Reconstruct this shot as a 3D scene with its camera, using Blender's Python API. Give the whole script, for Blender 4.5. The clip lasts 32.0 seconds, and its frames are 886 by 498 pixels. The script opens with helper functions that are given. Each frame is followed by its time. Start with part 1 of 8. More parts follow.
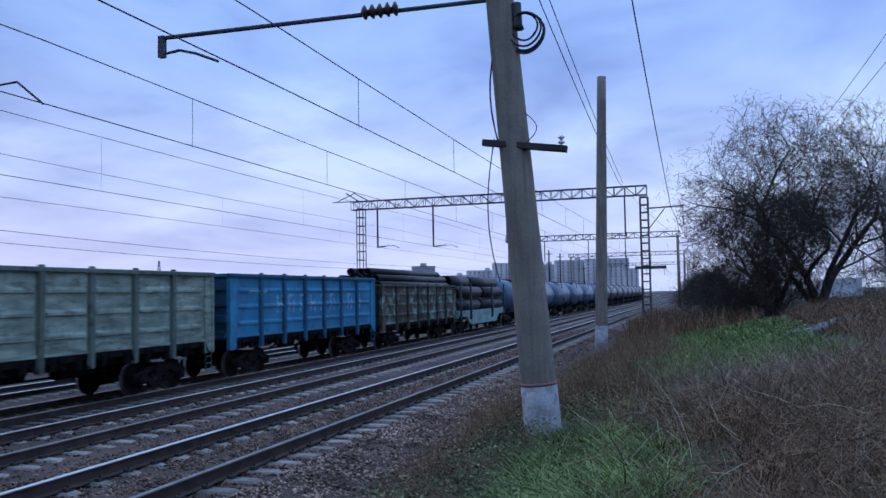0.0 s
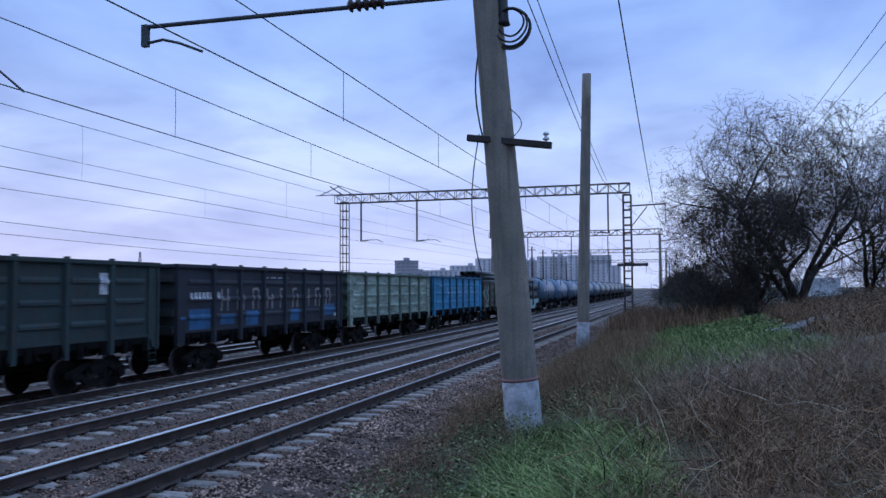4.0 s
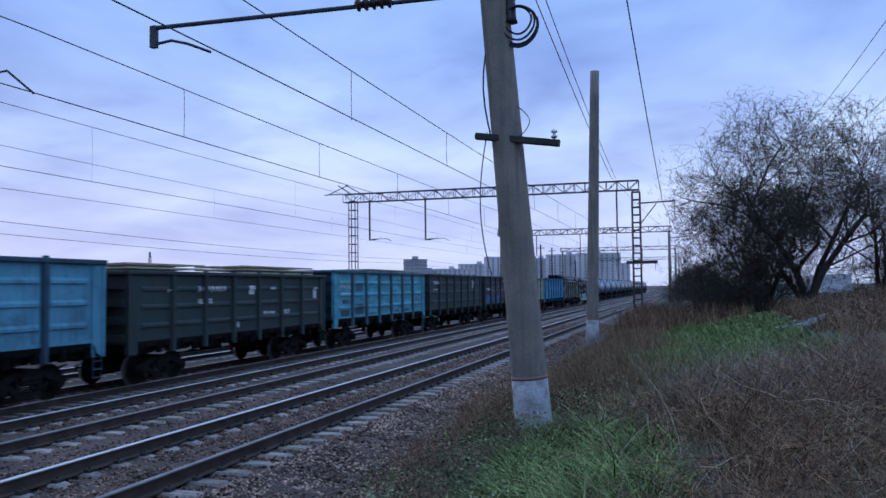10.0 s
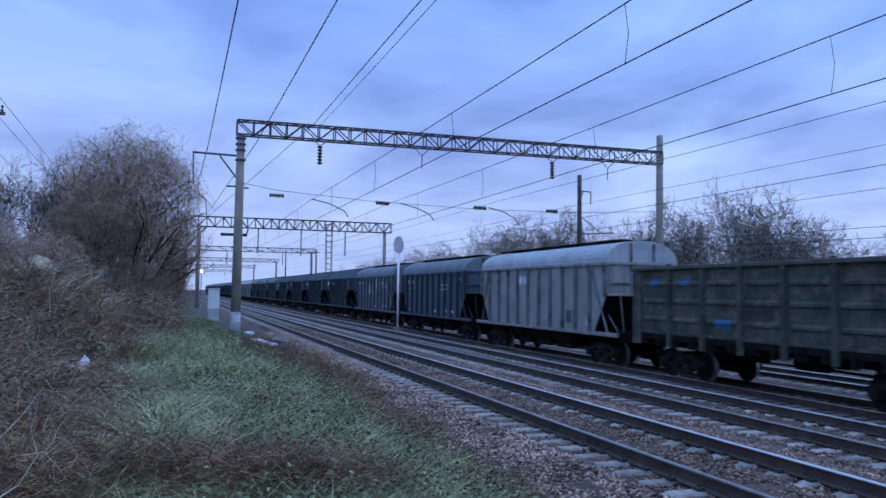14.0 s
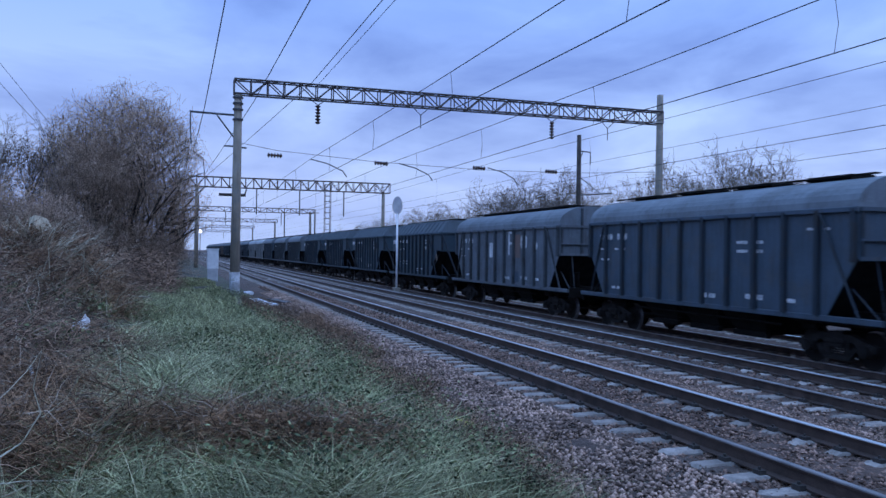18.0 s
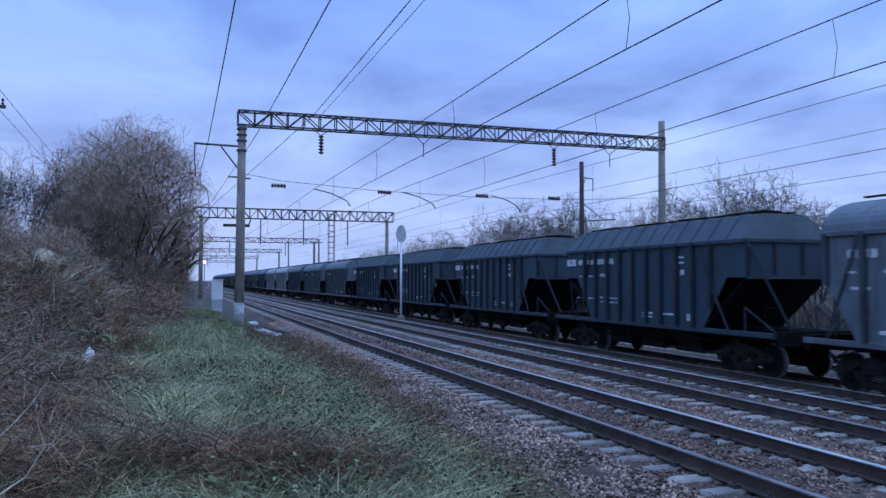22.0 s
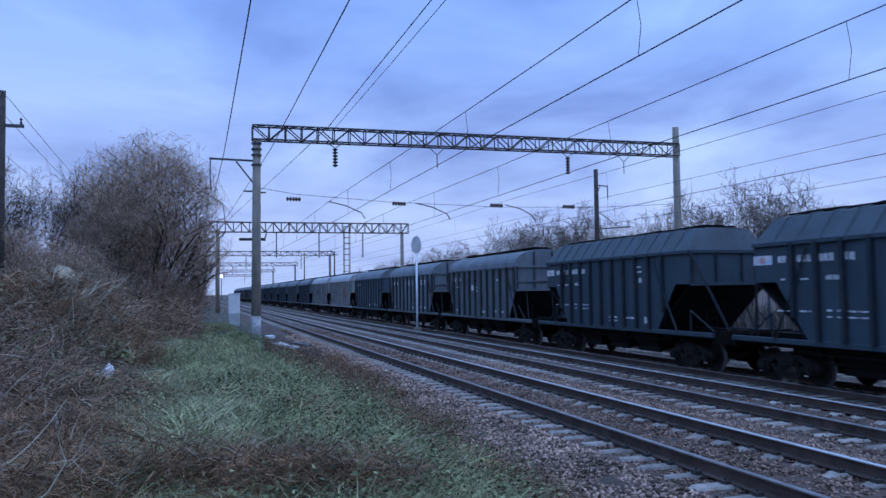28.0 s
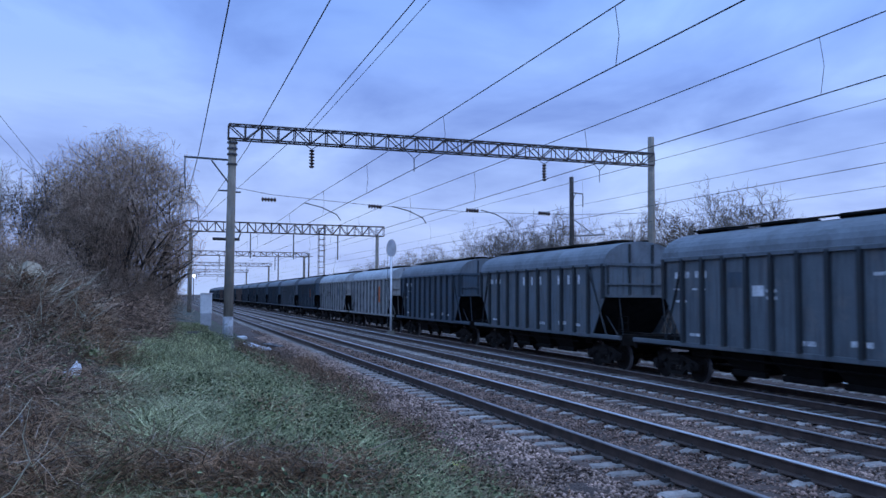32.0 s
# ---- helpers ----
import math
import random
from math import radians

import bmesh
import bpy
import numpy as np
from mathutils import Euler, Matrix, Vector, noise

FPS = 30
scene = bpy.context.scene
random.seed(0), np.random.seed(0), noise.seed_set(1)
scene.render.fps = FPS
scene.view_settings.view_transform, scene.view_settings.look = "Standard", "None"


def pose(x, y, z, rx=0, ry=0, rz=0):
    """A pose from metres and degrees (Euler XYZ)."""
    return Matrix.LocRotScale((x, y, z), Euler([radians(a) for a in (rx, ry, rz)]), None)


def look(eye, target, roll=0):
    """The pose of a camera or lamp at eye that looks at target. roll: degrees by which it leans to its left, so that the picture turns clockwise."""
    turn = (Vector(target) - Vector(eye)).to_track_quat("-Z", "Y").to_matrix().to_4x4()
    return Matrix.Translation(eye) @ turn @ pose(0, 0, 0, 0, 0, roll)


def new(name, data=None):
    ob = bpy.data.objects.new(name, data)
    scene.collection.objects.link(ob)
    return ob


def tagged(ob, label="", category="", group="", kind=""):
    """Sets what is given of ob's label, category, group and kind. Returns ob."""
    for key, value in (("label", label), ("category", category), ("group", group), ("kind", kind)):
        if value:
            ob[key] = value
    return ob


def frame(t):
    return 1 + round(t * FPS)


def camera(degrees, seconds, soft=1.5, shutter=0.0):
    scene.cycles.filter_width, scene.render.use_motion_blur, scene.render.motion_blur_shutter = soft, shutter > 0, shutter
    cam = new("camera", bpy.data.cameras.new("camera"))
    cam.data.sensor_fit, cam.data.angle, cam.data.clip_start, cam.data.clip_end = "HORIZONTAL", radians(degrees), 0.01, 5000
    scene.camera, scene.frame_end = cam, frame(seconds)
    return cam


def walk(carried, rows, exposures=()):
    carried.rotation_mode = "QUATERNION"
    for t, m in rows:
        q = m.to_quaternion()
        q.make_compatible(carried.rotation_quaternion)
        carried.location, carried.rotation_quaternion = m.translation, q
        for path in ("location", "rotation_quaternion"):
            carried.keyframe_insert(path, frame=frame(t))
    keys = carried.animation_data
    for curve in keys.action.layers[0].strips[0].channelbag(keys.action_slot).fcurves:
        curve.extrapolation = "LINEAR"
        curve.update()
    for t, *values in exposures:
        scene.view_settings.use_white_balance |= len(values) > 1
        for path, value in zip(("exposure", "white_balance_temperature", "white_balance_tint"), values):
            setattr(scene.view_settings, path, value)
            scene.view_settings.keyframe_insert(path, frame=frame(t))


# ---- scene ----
# heading is degrees counter-clockwise from +x, the way the train goes
PATH = [  # seconds, heading, tilt, lean, y, z
    (0, 17.76, 3.24, 1.00, 0.000, 2.137), (0.5, 17.57, 3.22, 0.94, 0.000, 2.137), (1, 17.36, 3.18, 0.89, 0.000, 2.137), (1.5, 17.10, 3.16, 0.78, 0.000, 2.137),
    (2, 16.87, 3.17, 0.71, 0.000, 2.137), (2.5, 16.76, 3.20, 0.69, 0.000, 2.137), (3, 16.69, 3.10, 0.58, 0.000, 2.137), (3.5, 16.68, 2.93, 0.39, 0.000, 2.137),
    (5.5, 16.06, 2.62, 0.34, 0.000, 2.137), (6, 15.82, 2.59, 0.41, 0.000, 2.137), (6.5, 15.62, 2.51, 0.36, 0.000, 2.137), (7, 15.53, 2.48, 0.29, 0.000, 2.137),
    (7.5, 15.52, 2.52, 0.17, 0.000, 2.137), (8, 15.71, 2.60, 0.18, 0.000, 2.137), (8.5, 15.98, 2.58, 0.22, 0.000, 2.137), (9, 16.15, 2.59, 0.28, 0.000, 2.137),
    (9.5, 16.25, 2.65, 0.42, 0.000, 2.137), (10, 17.19, 2.75, 0.61, 0.000, 2.137), (10.5, 18.84, 2.92, 0.81, 0.000, 2.137), (11, 28.51, 3.12, 1.06, 0.006, 2.130),
    (11.2, 36.68, 3.28, 1.15, 0.012, 2.125), (11.5, 52.13, 3.17, 0.80, 0.023, 2.114), (11.7, 66.02, 2.86, 0.35, 0.031, 2.106), (11.8, 73.52, 2.68, 0.51, 0.035, 2.102),
    (11.9, 80.80, 2.81, 0.82, 0.039, 2.097), (12, 89.02, 2.64, 0.62, 0.043, 2.093), (12.1, 97.44, 2.82, 1.58, 0.048, 2.089), (12.2, 104.82, 2.68, 1.23, 0.052, 2.084),
    (12.3, 111.13, 2.19, 0.52, 0.056, 2.080), (12.4, 118.50, 2.41, 2.09, 0.060, 2.076), (12.5, 124.62, 3.02, 1.23, 0.064, 2.072), (12.8, 139.88, 3.71, -0.07, 0.075, 2.061),
    (13, 147.39, 3.50, -0.04, 0.081, 2.056), (13.5, 158.05, 3.11, -0.92, 0.087, 2.049), (14, 161.43, 3.07, -0.68, 0.087, 2.049), (14.5, 162.28, 2.41, -0.35, 0.087, 2.049),
    (16.5, 162.31, 1.35, -0.22, 0.087, 2.049), (17, 162.06, 0.92, -0.41, 0.087, 2.049), (17.5, 161.70, 0.45, -0.59, 0.087, 2.049), (18, 161.31, 0.23, -0.73, 0.087, 2.049),
    (18.5, 161.17, 0.42, -0.70, 0.087, 2.049), (19, 161.44, 1.23, -0.55, 0.087, 2.049), (19.5, 161.52, 1.65, -0.38, 0.087, 2.049), (20, 161.77, 2.21, -0.25, 0.087, 2.049),
    (20.5, 161.47, 1.91, -0.07, 0.087, 2.049), (21, 161.42, 1.75, 0.05, 0.087, 2.049), (21.5, 161.44, 2.10, 0.01, 0.087, 2.049), (22, 161.61, 2.24, -0.06, 0.087, 2.049),
    (22.5, 161.92, 2.57, -0.22, 0.087, 2.049), (23, 162.21, 2.77, -0.23, 0.087, 2.049), (23.5, 162.19, 2.79, -0.13, 0.087, 2.049), (24, 162.00, 2.60, 0.16, 0.087, 2.049),
    (24.5, 161.90, 2.27, 0.46, 0.087, 2.049), (25, 162.08, 2.10, 0.73, 0.087, 2.049), (25.5, 162.36, 2.26, 0.89, 0.087, 2.049), (26, 162.65, 2.51, 1.01, 0.087, 2.049),
    (26.5, 162.83, 2.81, 1.04, 0.087, 2.049), (28.5, 162.57, 3.02, 0.79, 0.087, 2.049), (29, 162.36, 3.05, 0.72, 0.087, 2.049), (29.5, 162.13, 3.11, 0.82, 0.087, 2.049),
    (30, 161.90, 3.16, 0.86, 0.087, 2.049), (30.5, 161.69, 3.25, 0.89, 0.087, 2.049), (31, 161.46, 3.23, 0.73, 0.087, 2.049), (31.5, 161.18, 3.19, 0.27, 0.087, 2.049),
    (32, 160.91, 3.28, -0.22, 0.087, 2.049),
]


def aim(y, z, heading, tilt, lean):
    a, b = radians(heading), radians(tilt)
    eye = Vector((0, y, z))
    return look(eye, eye + Vector((math.cos(a) * math.cos(b), math.sin(a) * math.cos(b), math.sin(b))), lean)


cam = camera(58.13, 32.0, 1.5, 0.5)
walk(cam, [(t, aim(y, z, heading, tilt, -lean)) for t, heading, tilt, lean, y, z in PATH],
     exposures=[(0, 0.08, 7300, 10), (10.5, 0.08, 7300, 10), (11.2, 0.08, 7050, 9), (12.0, 0.02, 6950, 8), (13.0, 0.30, 6200, 4), (14.0, 0.38, 6550, 10), (32, 0.38, 6550, 10)])

# ---- light: dusk under broken cloud ----
world = bpy.data.worlds.new("dusk_sky")
scene.world = world
world.use_nodes = True
wn, wl = world.node_tree.nodes, world.node_tree.links
wn.clear()


def wnode(kind, **kw):
    n = wn.new(kind)
    for k, v in kw.items():
        if k in n.inputs:
            n.inputs[k].default_value = v
    return n


w_out = wn.new("ShaderNodeOutputWorld")
w_bg = wn.new("ShaderNodeBackground")
w_bg.inputs["Strength"].default_value = 1.0
sky = wn.new("ShaderNodeTexSky")
sky.sky_type = "NISHITA"
sky.sun_disc = False
sky.sun_elevation, sky.sun_rotation = radians(2.0), radians(20)
w_co = wn.new("ShaderNodeTexCoord")
w_sep = wn.new("ShaderNodeSeparateXYZ")
wl.new(w_co.outputs["Generated"], w_sep.inputs[0])
# clouds lie on a flat layer: direction divided by height
w_h = wn.new("ShaderNodeMath")
w_h.operation = "MAXIMUM"
w_h.inputs[1].default_value = 0.0
wl.new(w_sep.outputs["Z"], w_h.inputs[0])
w_h2 = wn.new("ShaderNodeMath")
w_h2.operation = "ADD"
w_h2.inputs[1].default_value = 0.16
wl.new(w_h.outputs[0], w_h2.inputs[0])
w_div = wn.new("ShaderNodeVectorMath")
w_div.operation = "DIVIDE"
w_cmb = wn.new("ShaderNodeCombineXYZ")
for i in range(3):
    wl.new(w_h2.outputs[0], w_cmb.inputs[i])
wl.new(w_co.outputs["Generated"], w_div.inputs[0])
wl.new(w_cmb.outputs[0], w_div.inputs[1])
w_n1 = wn.new("ShaderNodeTexNoise")
w_n1.inputs["Scale"].default_value = 1.15
w_n1.inputs["Detail"].default_value = 7
w_n1.inputs["Roughness"].default_value = 0.52
w_n1.inputs["Distortion"].default_value = 0.35
w_move = wn.new("ShaderNodeVectorMath")
w_move.operation = "ADD"
w_move.inputs[1].default_value = (3.7, 1.9, 5.3)
wl.new(w_div.outputs[0], w_move.inputs[0])
wl.new(w_move.outputs[0], w_n1.inputs["Vector"])
w_grad = wn.new("ShaderNodeValToRGB")
e = w_grad.color_ramp.elements
e[0].position, e[0].color = 0.0, (0.465, 0.60, 0.97, 1)
e[1].position, e[1].color = 0.62, (0.52, 0.90, 1.85, 1)
for pos, col in ((0.06, (0.455, 0.575, 0.98, 1)), (0.14, (0.385, 0.525, 0.97, 1)), (0.27, (0.262, 0.42, 0.94, 1)), (0.36, (0.25, 0.43, 0.97, 1))):
    k = e.new(pos)
    k.color = col
wl.new(w_h.outputs[0], w_grad.inputs[0])
w_ramp = wn.new("ShaderNodeValToRGB")
e = w_ramp.color_ramp.elements
e[0].position, e[0].color = 0.36, (0.68, 0.71, 0.79, 1)
e[1].position, e[1].color = 0.66, (1.38, 1.32, 1.12, 1)
k = e.new(0.5)
k.color = (1.02, 1.02, 1.0, 1)
k = e.new(0.57)
k.color = (1.14, 1.12, 1.04, 1)
wl.new(w_n1.outputs["Fac"], w_ramp.inputs[0])
w_mul = wn.new("ShaderNodeMix")
w_mul.data_type, w_mul.blend_type = "RGBA", "MULTIPLY"
w_soft = wn.new("ShaderNodeMapRange")
w_soft.inputs["From Min"].default_value, w_soft.inputs["From Max"].default_value = 0.0, 0.17
w_soft.inputs["To Min"].default_value, w_soft.inputs["To Max"].default_value = 0.2, 1.0
wl.new(w_h.outputs[0], w_soft.inputs["Value"])
wl.new(w_soft.outputs[0], w_mul.inputs[0])
wl.new(w_grad.outputs[0], w_mul.inputs[6])
wl.new(w_ramp.outputs[0], w_mul.inputs[7])
w_mix = wn.new("ShaderNodeMix")
w_mix.data_type = "RGBA"
w_mix.inputs[0].default_value = 0.008
# the sky is brighter towards the side where the sun went down
w_east = wn.new("ShaderNodeMapRange")
w_east.inputs["From Min"].default_value, w_east.inputs["From Max"].default_value = -1, 1
w_east.inputs["To Min"].default_value, w_east.inputs["To Max"].default_value = 0.76, 1.15
wl.new(w_sep.outputs["X"], w_east.inputs["Value"])
w_tone = wn.new("ShaderNodeVectorMath")
w_tone.operation = "SCALE"
wl.new(w_mul.outputs[2], w_tone.inputs[0])
wl.new(w_east.outputs[0], w_tone.inputs["Scale"])
# redder towards the afterglow, bluer away from it
w_dot = wn.new("ShaderNodeVectorMath")
w_dot.operation = "DOT_PRODUCT"
w_dot.inputs[1].default_value = (0.2, -0.6, 0.0)
wl.new(w_co.outputs["Generated"], w_dot.inputs[0])
w_red = wn.new("ShaderNodeMapRange")
w_red.inputs["From Min"].default_value, w_red.inputs["From Max"].default_value = -0.6, 0.0
w_red.inputs["To Min"].default_value, w_red.inputs["To Max"].default_value = 0.945, 0.96
wl.new(w_dot.outputs["Value"], w_red.inputs["Value"])
w_rgb = wn.new("ShaderNodeCombineXYZ")
w_rgb.inputs[1].default_value = 1.0
w_blue = wn.new("ShaderNodeMapRange")
w_blue.inputs["From Min"].default_value, w_blue.inputs["From Max"].default_value = -0.95, 0.0
w_blue.inputs["To Min"].default_value, w_blue.inputs["To Max"].default_value = 1.05, 1.0
wl.new(w_sep.outputs["X"], w_blue.inputs["Value"])
wl.new(w_blue.outputs[0], w_rgb.inputs[2])
wl.new(w_red.outputs[0], w_rgb.inputs[0])
w_tint = wn.new("ShaderNodeVectorMath")
w_tint.operation = "MULTIPLY"
wl.new(w_tone.outputs[0], w_tint.inputs[0])
wl.new(w_rgb.outputs[0], w_tint.inputs[1])
w_glow = wn.new("ShaderNodeVectorMath")
w_glow.operation = "DOT_PRODUCT"
w_glow.inputs[1].default_value = (0.80, 0.60, -1.9)
wl.new(w_co.outputs["Generated"], w_glow.inputs[0])
w_rose = wn.new("ShaderNodeMapRange")
w_rose.inputs["From Min"].default_value, w_rose.inputs["From Max"].default_value = 0.50, 0.95
wl.new(w_glow.outputs["Value"], w_rose.inputs["Value"])
w_blush = wn.new("ShaderNodeMix")
w_blush.data_type, w_blush.blend_type = "RGBA", "MULTIPLY"
w_blush.inputs[7].default_value = (1.05, 0.97, 1.02, 1)
wl.new(w_rose.outputs[0], w_blush.inputs[0])
wl.new(w_tint.outputs[0], w_blush.inputs[6])
wl.new(w_blush.outputs[2], w_mix.inputs[6])
wl.new(sky.outputs[0], w_mix.inputs[7])
wl.new(w_mix.outputs[2], w_bg.inputs["Color"])
wl.new(w_bg.outputs[0], w_out.inputs["Surface"])

sun = new("sun", bpy.data.lights.new("sun", "SUN"))
sun.data.energy, sun.data.angle, sun.data.color = 0.25, radians(25), (1.0, 0.82, 0.86)
sun.matrix_world = look((0, 0, 50), (-20, -45, 0))

# ---- materials ----


def material(name, colour, rough=0.8, metal=0.0, vary=0.25, scale=3.0, fine=40.0, bump=0.3, bump_scale=None, second=None,
             streak=0.0, per_object=0.0, spec=0.4, stretch=(1, 1, 1)):
    """Colour varied at two scales, with bump. second: a colour that shows through in patches. streak: runs down the sides."""
    m = bpy.data.materials.new(name)
    m.use_nodes = True
    n, l = m.node_tree.nodes, m.node_tree.links
    b = n["Principled BSDF"]
    b.inputs["Roughness"].default_value, b.inputs["Metallic"].default_value = rough, metal
    b.inputs["Specular IOR Level"].default_value = spec
    co = n.new("ShaderNodeTexCoord")
    mp = n.new("ShaderNodeMapping")
    mp.inputs["Scale"].default_value = stretch
    l.new(co.outputs["Object"], mp.inputs[0])
    src = mp.outputs[0]
    if per_object:
        info = n.new("ShaderNodeObjectInfo")
        add = n.new("ShaderNodeVectorMath")
        add.operation = "MULTIPLY_ADD"
        cx = n.new("ShaderNodeCombineXYZ")
        for i in range(3):
            l.new(info.outputs["Random"], cx.inputs[i])
        add.inputs[1].default_value = (37, 53, 71)
        l.new(cx.outputs[0], add.inputs[0])
        l.new(mp.outputs[0], add.inputs[2])
        src = add.outputs[0]
    big = n.new("ShaderNodeTexNoise")
    big.inputs["Scale"].default_value, big.inputs["Detail"].default_value = scale, 5
    l.new(src, big.inputs["Vector"])
    small = n.new("ShaderNodeTexNoise")
    small.inputs["Scale"].default_value, small.inputs["Detail"].default_value = fine, 4
    l.new(src, small.inputs["Vector"])
    ramp = n.new("ShaderNodeValToRGB")
    r, g, bl = colour
    ramp.color_ramp.elements[0].position, ramp.color_ramp.elements[1].position = 0.3, 0.7
    ramp.color_ramp.elements[0].color = (r * (1 - vary), g * (1 - vary), bl * (1 - vary), 1)
    ramp.color_ramp.elements[1].color = (min(1, r * (1 + vary)), min(1, g * (1 + vary)), min(1, bl * (1 + vary)), 1)
    l.new(big.outputs["Fac"], ramp.inputs[0])
    last = ramp.outputs[0]

    def over(fac, col, kind="MIX"):
        mx = n.new("ShaderNodeMix")
        mx.data_type, mx.blend_type = "RGBA", kind
        l.new(fac, mx.inputs[0])
        l.new(last, mx.inputs[6])
        if isinstance(col, tuple):
            mx.inputs[7].default_value = (*col, 1)
        else:
            l.new(col, mx.inputs[7])
        return mx.outputs[2]

    def band(socket, lo, hi, top=1.0):
        mr = n.new("ShaderNodeMapRange")
        mr.inputs["From Min"].default_value, mr.inputs["From Max"].default_value = lo, hi
        mr.inputs["To Max"].default_value = top
        l.new(socket, mr.inputs["Value"])
        return mr.outputs[0]

    if second:
        patch = n.new("ShaderNodeTexNoise")
        patch.inputs["Scale"].default_value, patch.inputs["Detail"].default_value = scale * 1.7, 9
        patch.inputs["Roughness"].default_value = 0.68
        l.new(src, patch.inputs["Vector"])
        last = over(band(patch.outputs["Fac"], 0.50, 0.62, 0.85), second)
    if streak:
        ms = n.new("ShaderNodeMapping")
        ms.inputs["Scale"].default_value = (6, 6, 0.45)
        l.new(src, ms.inputs[0])
        st = n.new("ShaderNodeTexNoise")
        st.inputs["Scale"].default_value, st.inputs["Detail"].default_value = 1.6, 6
        l.new(ms.outputs[0], st.inputs["Vector"])
        last = over(band(st.outputs["Fac"], 0.48, 0.72, streak), (0.030, 0.026, 0.024))
    grain = n.new("ShaderNodeMix")
    grain.data_type, grain.blend_type = "RGBA", "MULTIPLY"
    grain.inputs[0].default_value = 0.8
    l.new(last, grain.inputs[6])
    gr = n.new("ShaderNodeValToRGB")
    gr.color_ramp.elements[0].color = (1 - vary * 1.3, 1 - vary * 1.3, 1 - vary * 1.3, 1)
    gr.color_ramp.elements[0].position, gr.color_ramp.elements[1].position = 0.25, 0.65
    l.new(small.outputs["Fac"], gr.inputs[0])
    l.new(gr.outputs[0], grain.inputs[7])
    last = grain.outputs[2]
    if per_object:
        hs = n.new("ShaderNodeHueSaturation")
        mr = n.new("ShaderNodeMapRange")
        mr.inputs["To Min"].default_value, mr.inputs["To Max"].default_value = 1 - per_object, 1 + per_object
        l.new(info.outputs["Random"], mr.inputs["Value"])
        l.new(mr.outputs[0], hs.inputs["Value"])
        l.new(last, hs.inputs["Color"])
        last = hs.outputs[0]
    l.new(last, b.inputs["Base Color"])
    if bump:
        bp = n.new("ShaderNodeBump")
        bp.inputs["Strength"].default_value, bp.inputs["Distance"].default_value = bump, bump_scale or 0.01
        l.new(small.outputs["Fac"], bp.inputs["Height"])
        l.new(bp.outputs[0], b.inputs["Normal"])
    return m


def island_material(name, dark, light, rough=0.85, spec=0.2):
    """For many small pieces in one mesh: each takes its own shade between two colours."""
    m = bpy.data.materials.new(name)
    m.use_nodes = True
    n, l = m.node_tree.nodes, m.node_tree.links
    b = n["Principled BSDF"]
    b.inputs["Roughness"].default_value = rough
    b.inputs["Specular IOR Level"].default_value = spec
    geo = n.new("ShaderNodeNewGeometry")
    ramp = n.new("ShaderNodeValToRGB")
    ramp.color_ramp.elements[0].color, ramp.color_ramp.elements[1].color = (*dark, 1), (*light, 1)
    middle = ramp.color_ramp.elements.new(0.6)
    middle.color = (*(a + 0.46 * (b - a) for a, b in zip(dark, light)), 1)
    l.new(geo.outputs["Random Per Island"], ramp.inputs[0])
    co = n.new("ShaderNodeTexCoord")
    no = n.new("ShaderNodeTexNoise")
    no.inputs["Scale"].default_value, no.inputs["Detail"].default_value, no.inputs["Roughness"].default_value = 1.3, 5, 0.72
    l.new(co.outputs["Object"], no.inputs["Vector"])
    mr = n.new("ShaderNodeMapRange")
    mr.inputs["From Min"].default_value, mr.inputs["From Max"].default_value = 0.3, 0.7
    mr.inputs["To Min"].default_value, mr.inputs["To Max"].default_value = 0.36, 1.66
    l.new(no.outputs["Fac"], mr.inputs["Value"])
    hs = n.new("ShaderNodeHueSaturation")
    l.new(mr.outputs[0], hs.inputs["Value"])
    l.new(ramp.outputs[0], hs.inputs["Color"])
    l.new(hs.outputs[0], b.inputs["Base Color"])
    return m


M_BALLAST = material("crushed_stone_ballast", (0.095, 0.060, 0.047), 0.95, vary=0.45, scale=0.7, fine=26, bump=1.0, bump_scale=0.05, second=(0.085, 0.065, 0.055))
M_STONE = island_material("brown_ballast_stones", (0.030, 0.018, 0.013), (0.30, 0.188, 0.145), 0.9)
M_STONE_PALE = island_material("pale_ballast_stones", (0.038, 0.024, 0.018), (0.46, 0.305, 0.24), 0.9)
M_SOIL = material("bank_soil", (0.062, 0.050, 0.035), 0.95, vary=0.4, scale=0.6, fine=18, bump=0.9, bump_scale=0.04, second=(0.05, 0.07, 0.025))
M_SLEEPER = material("worn_concrete_sleeper", (0.265, 0.228, 0.203), 0.9, vary=0.3, scale=5, fine=60, bump=0.4, per_object=0.25, second=(0.16, 0.14, 0.13))
M_RAIL = material("rusty_rail_steel", (0.080, 0.052, 0.042), 0.7, 0.3, vary=0.35, scale=4, fine=70, bump=0.2)
M_HEAD = material("polished_rail_head", (0.60, 0.585, 0.58), 0.36, 1.0, vary=0.1, scale=3, fine=50, bump=0.05)
M_HEAD_WORN = material("worn_rail_head", (0.40, 0.39, 0.39), 0.42, 0.8, vary=0.25, scale=3, fine=50, bump=0.1)
M_HEAD_DULL = material("dull_rail_head", (0.21, 0.19, 0.185), 0.5, 0.6, vary=0.3, scale=3, fine=50, bump=0.1)
M_CLIP = material("rail_fastening_steel", (0.06, 0.05, 0.045), 0.8, 0.3)
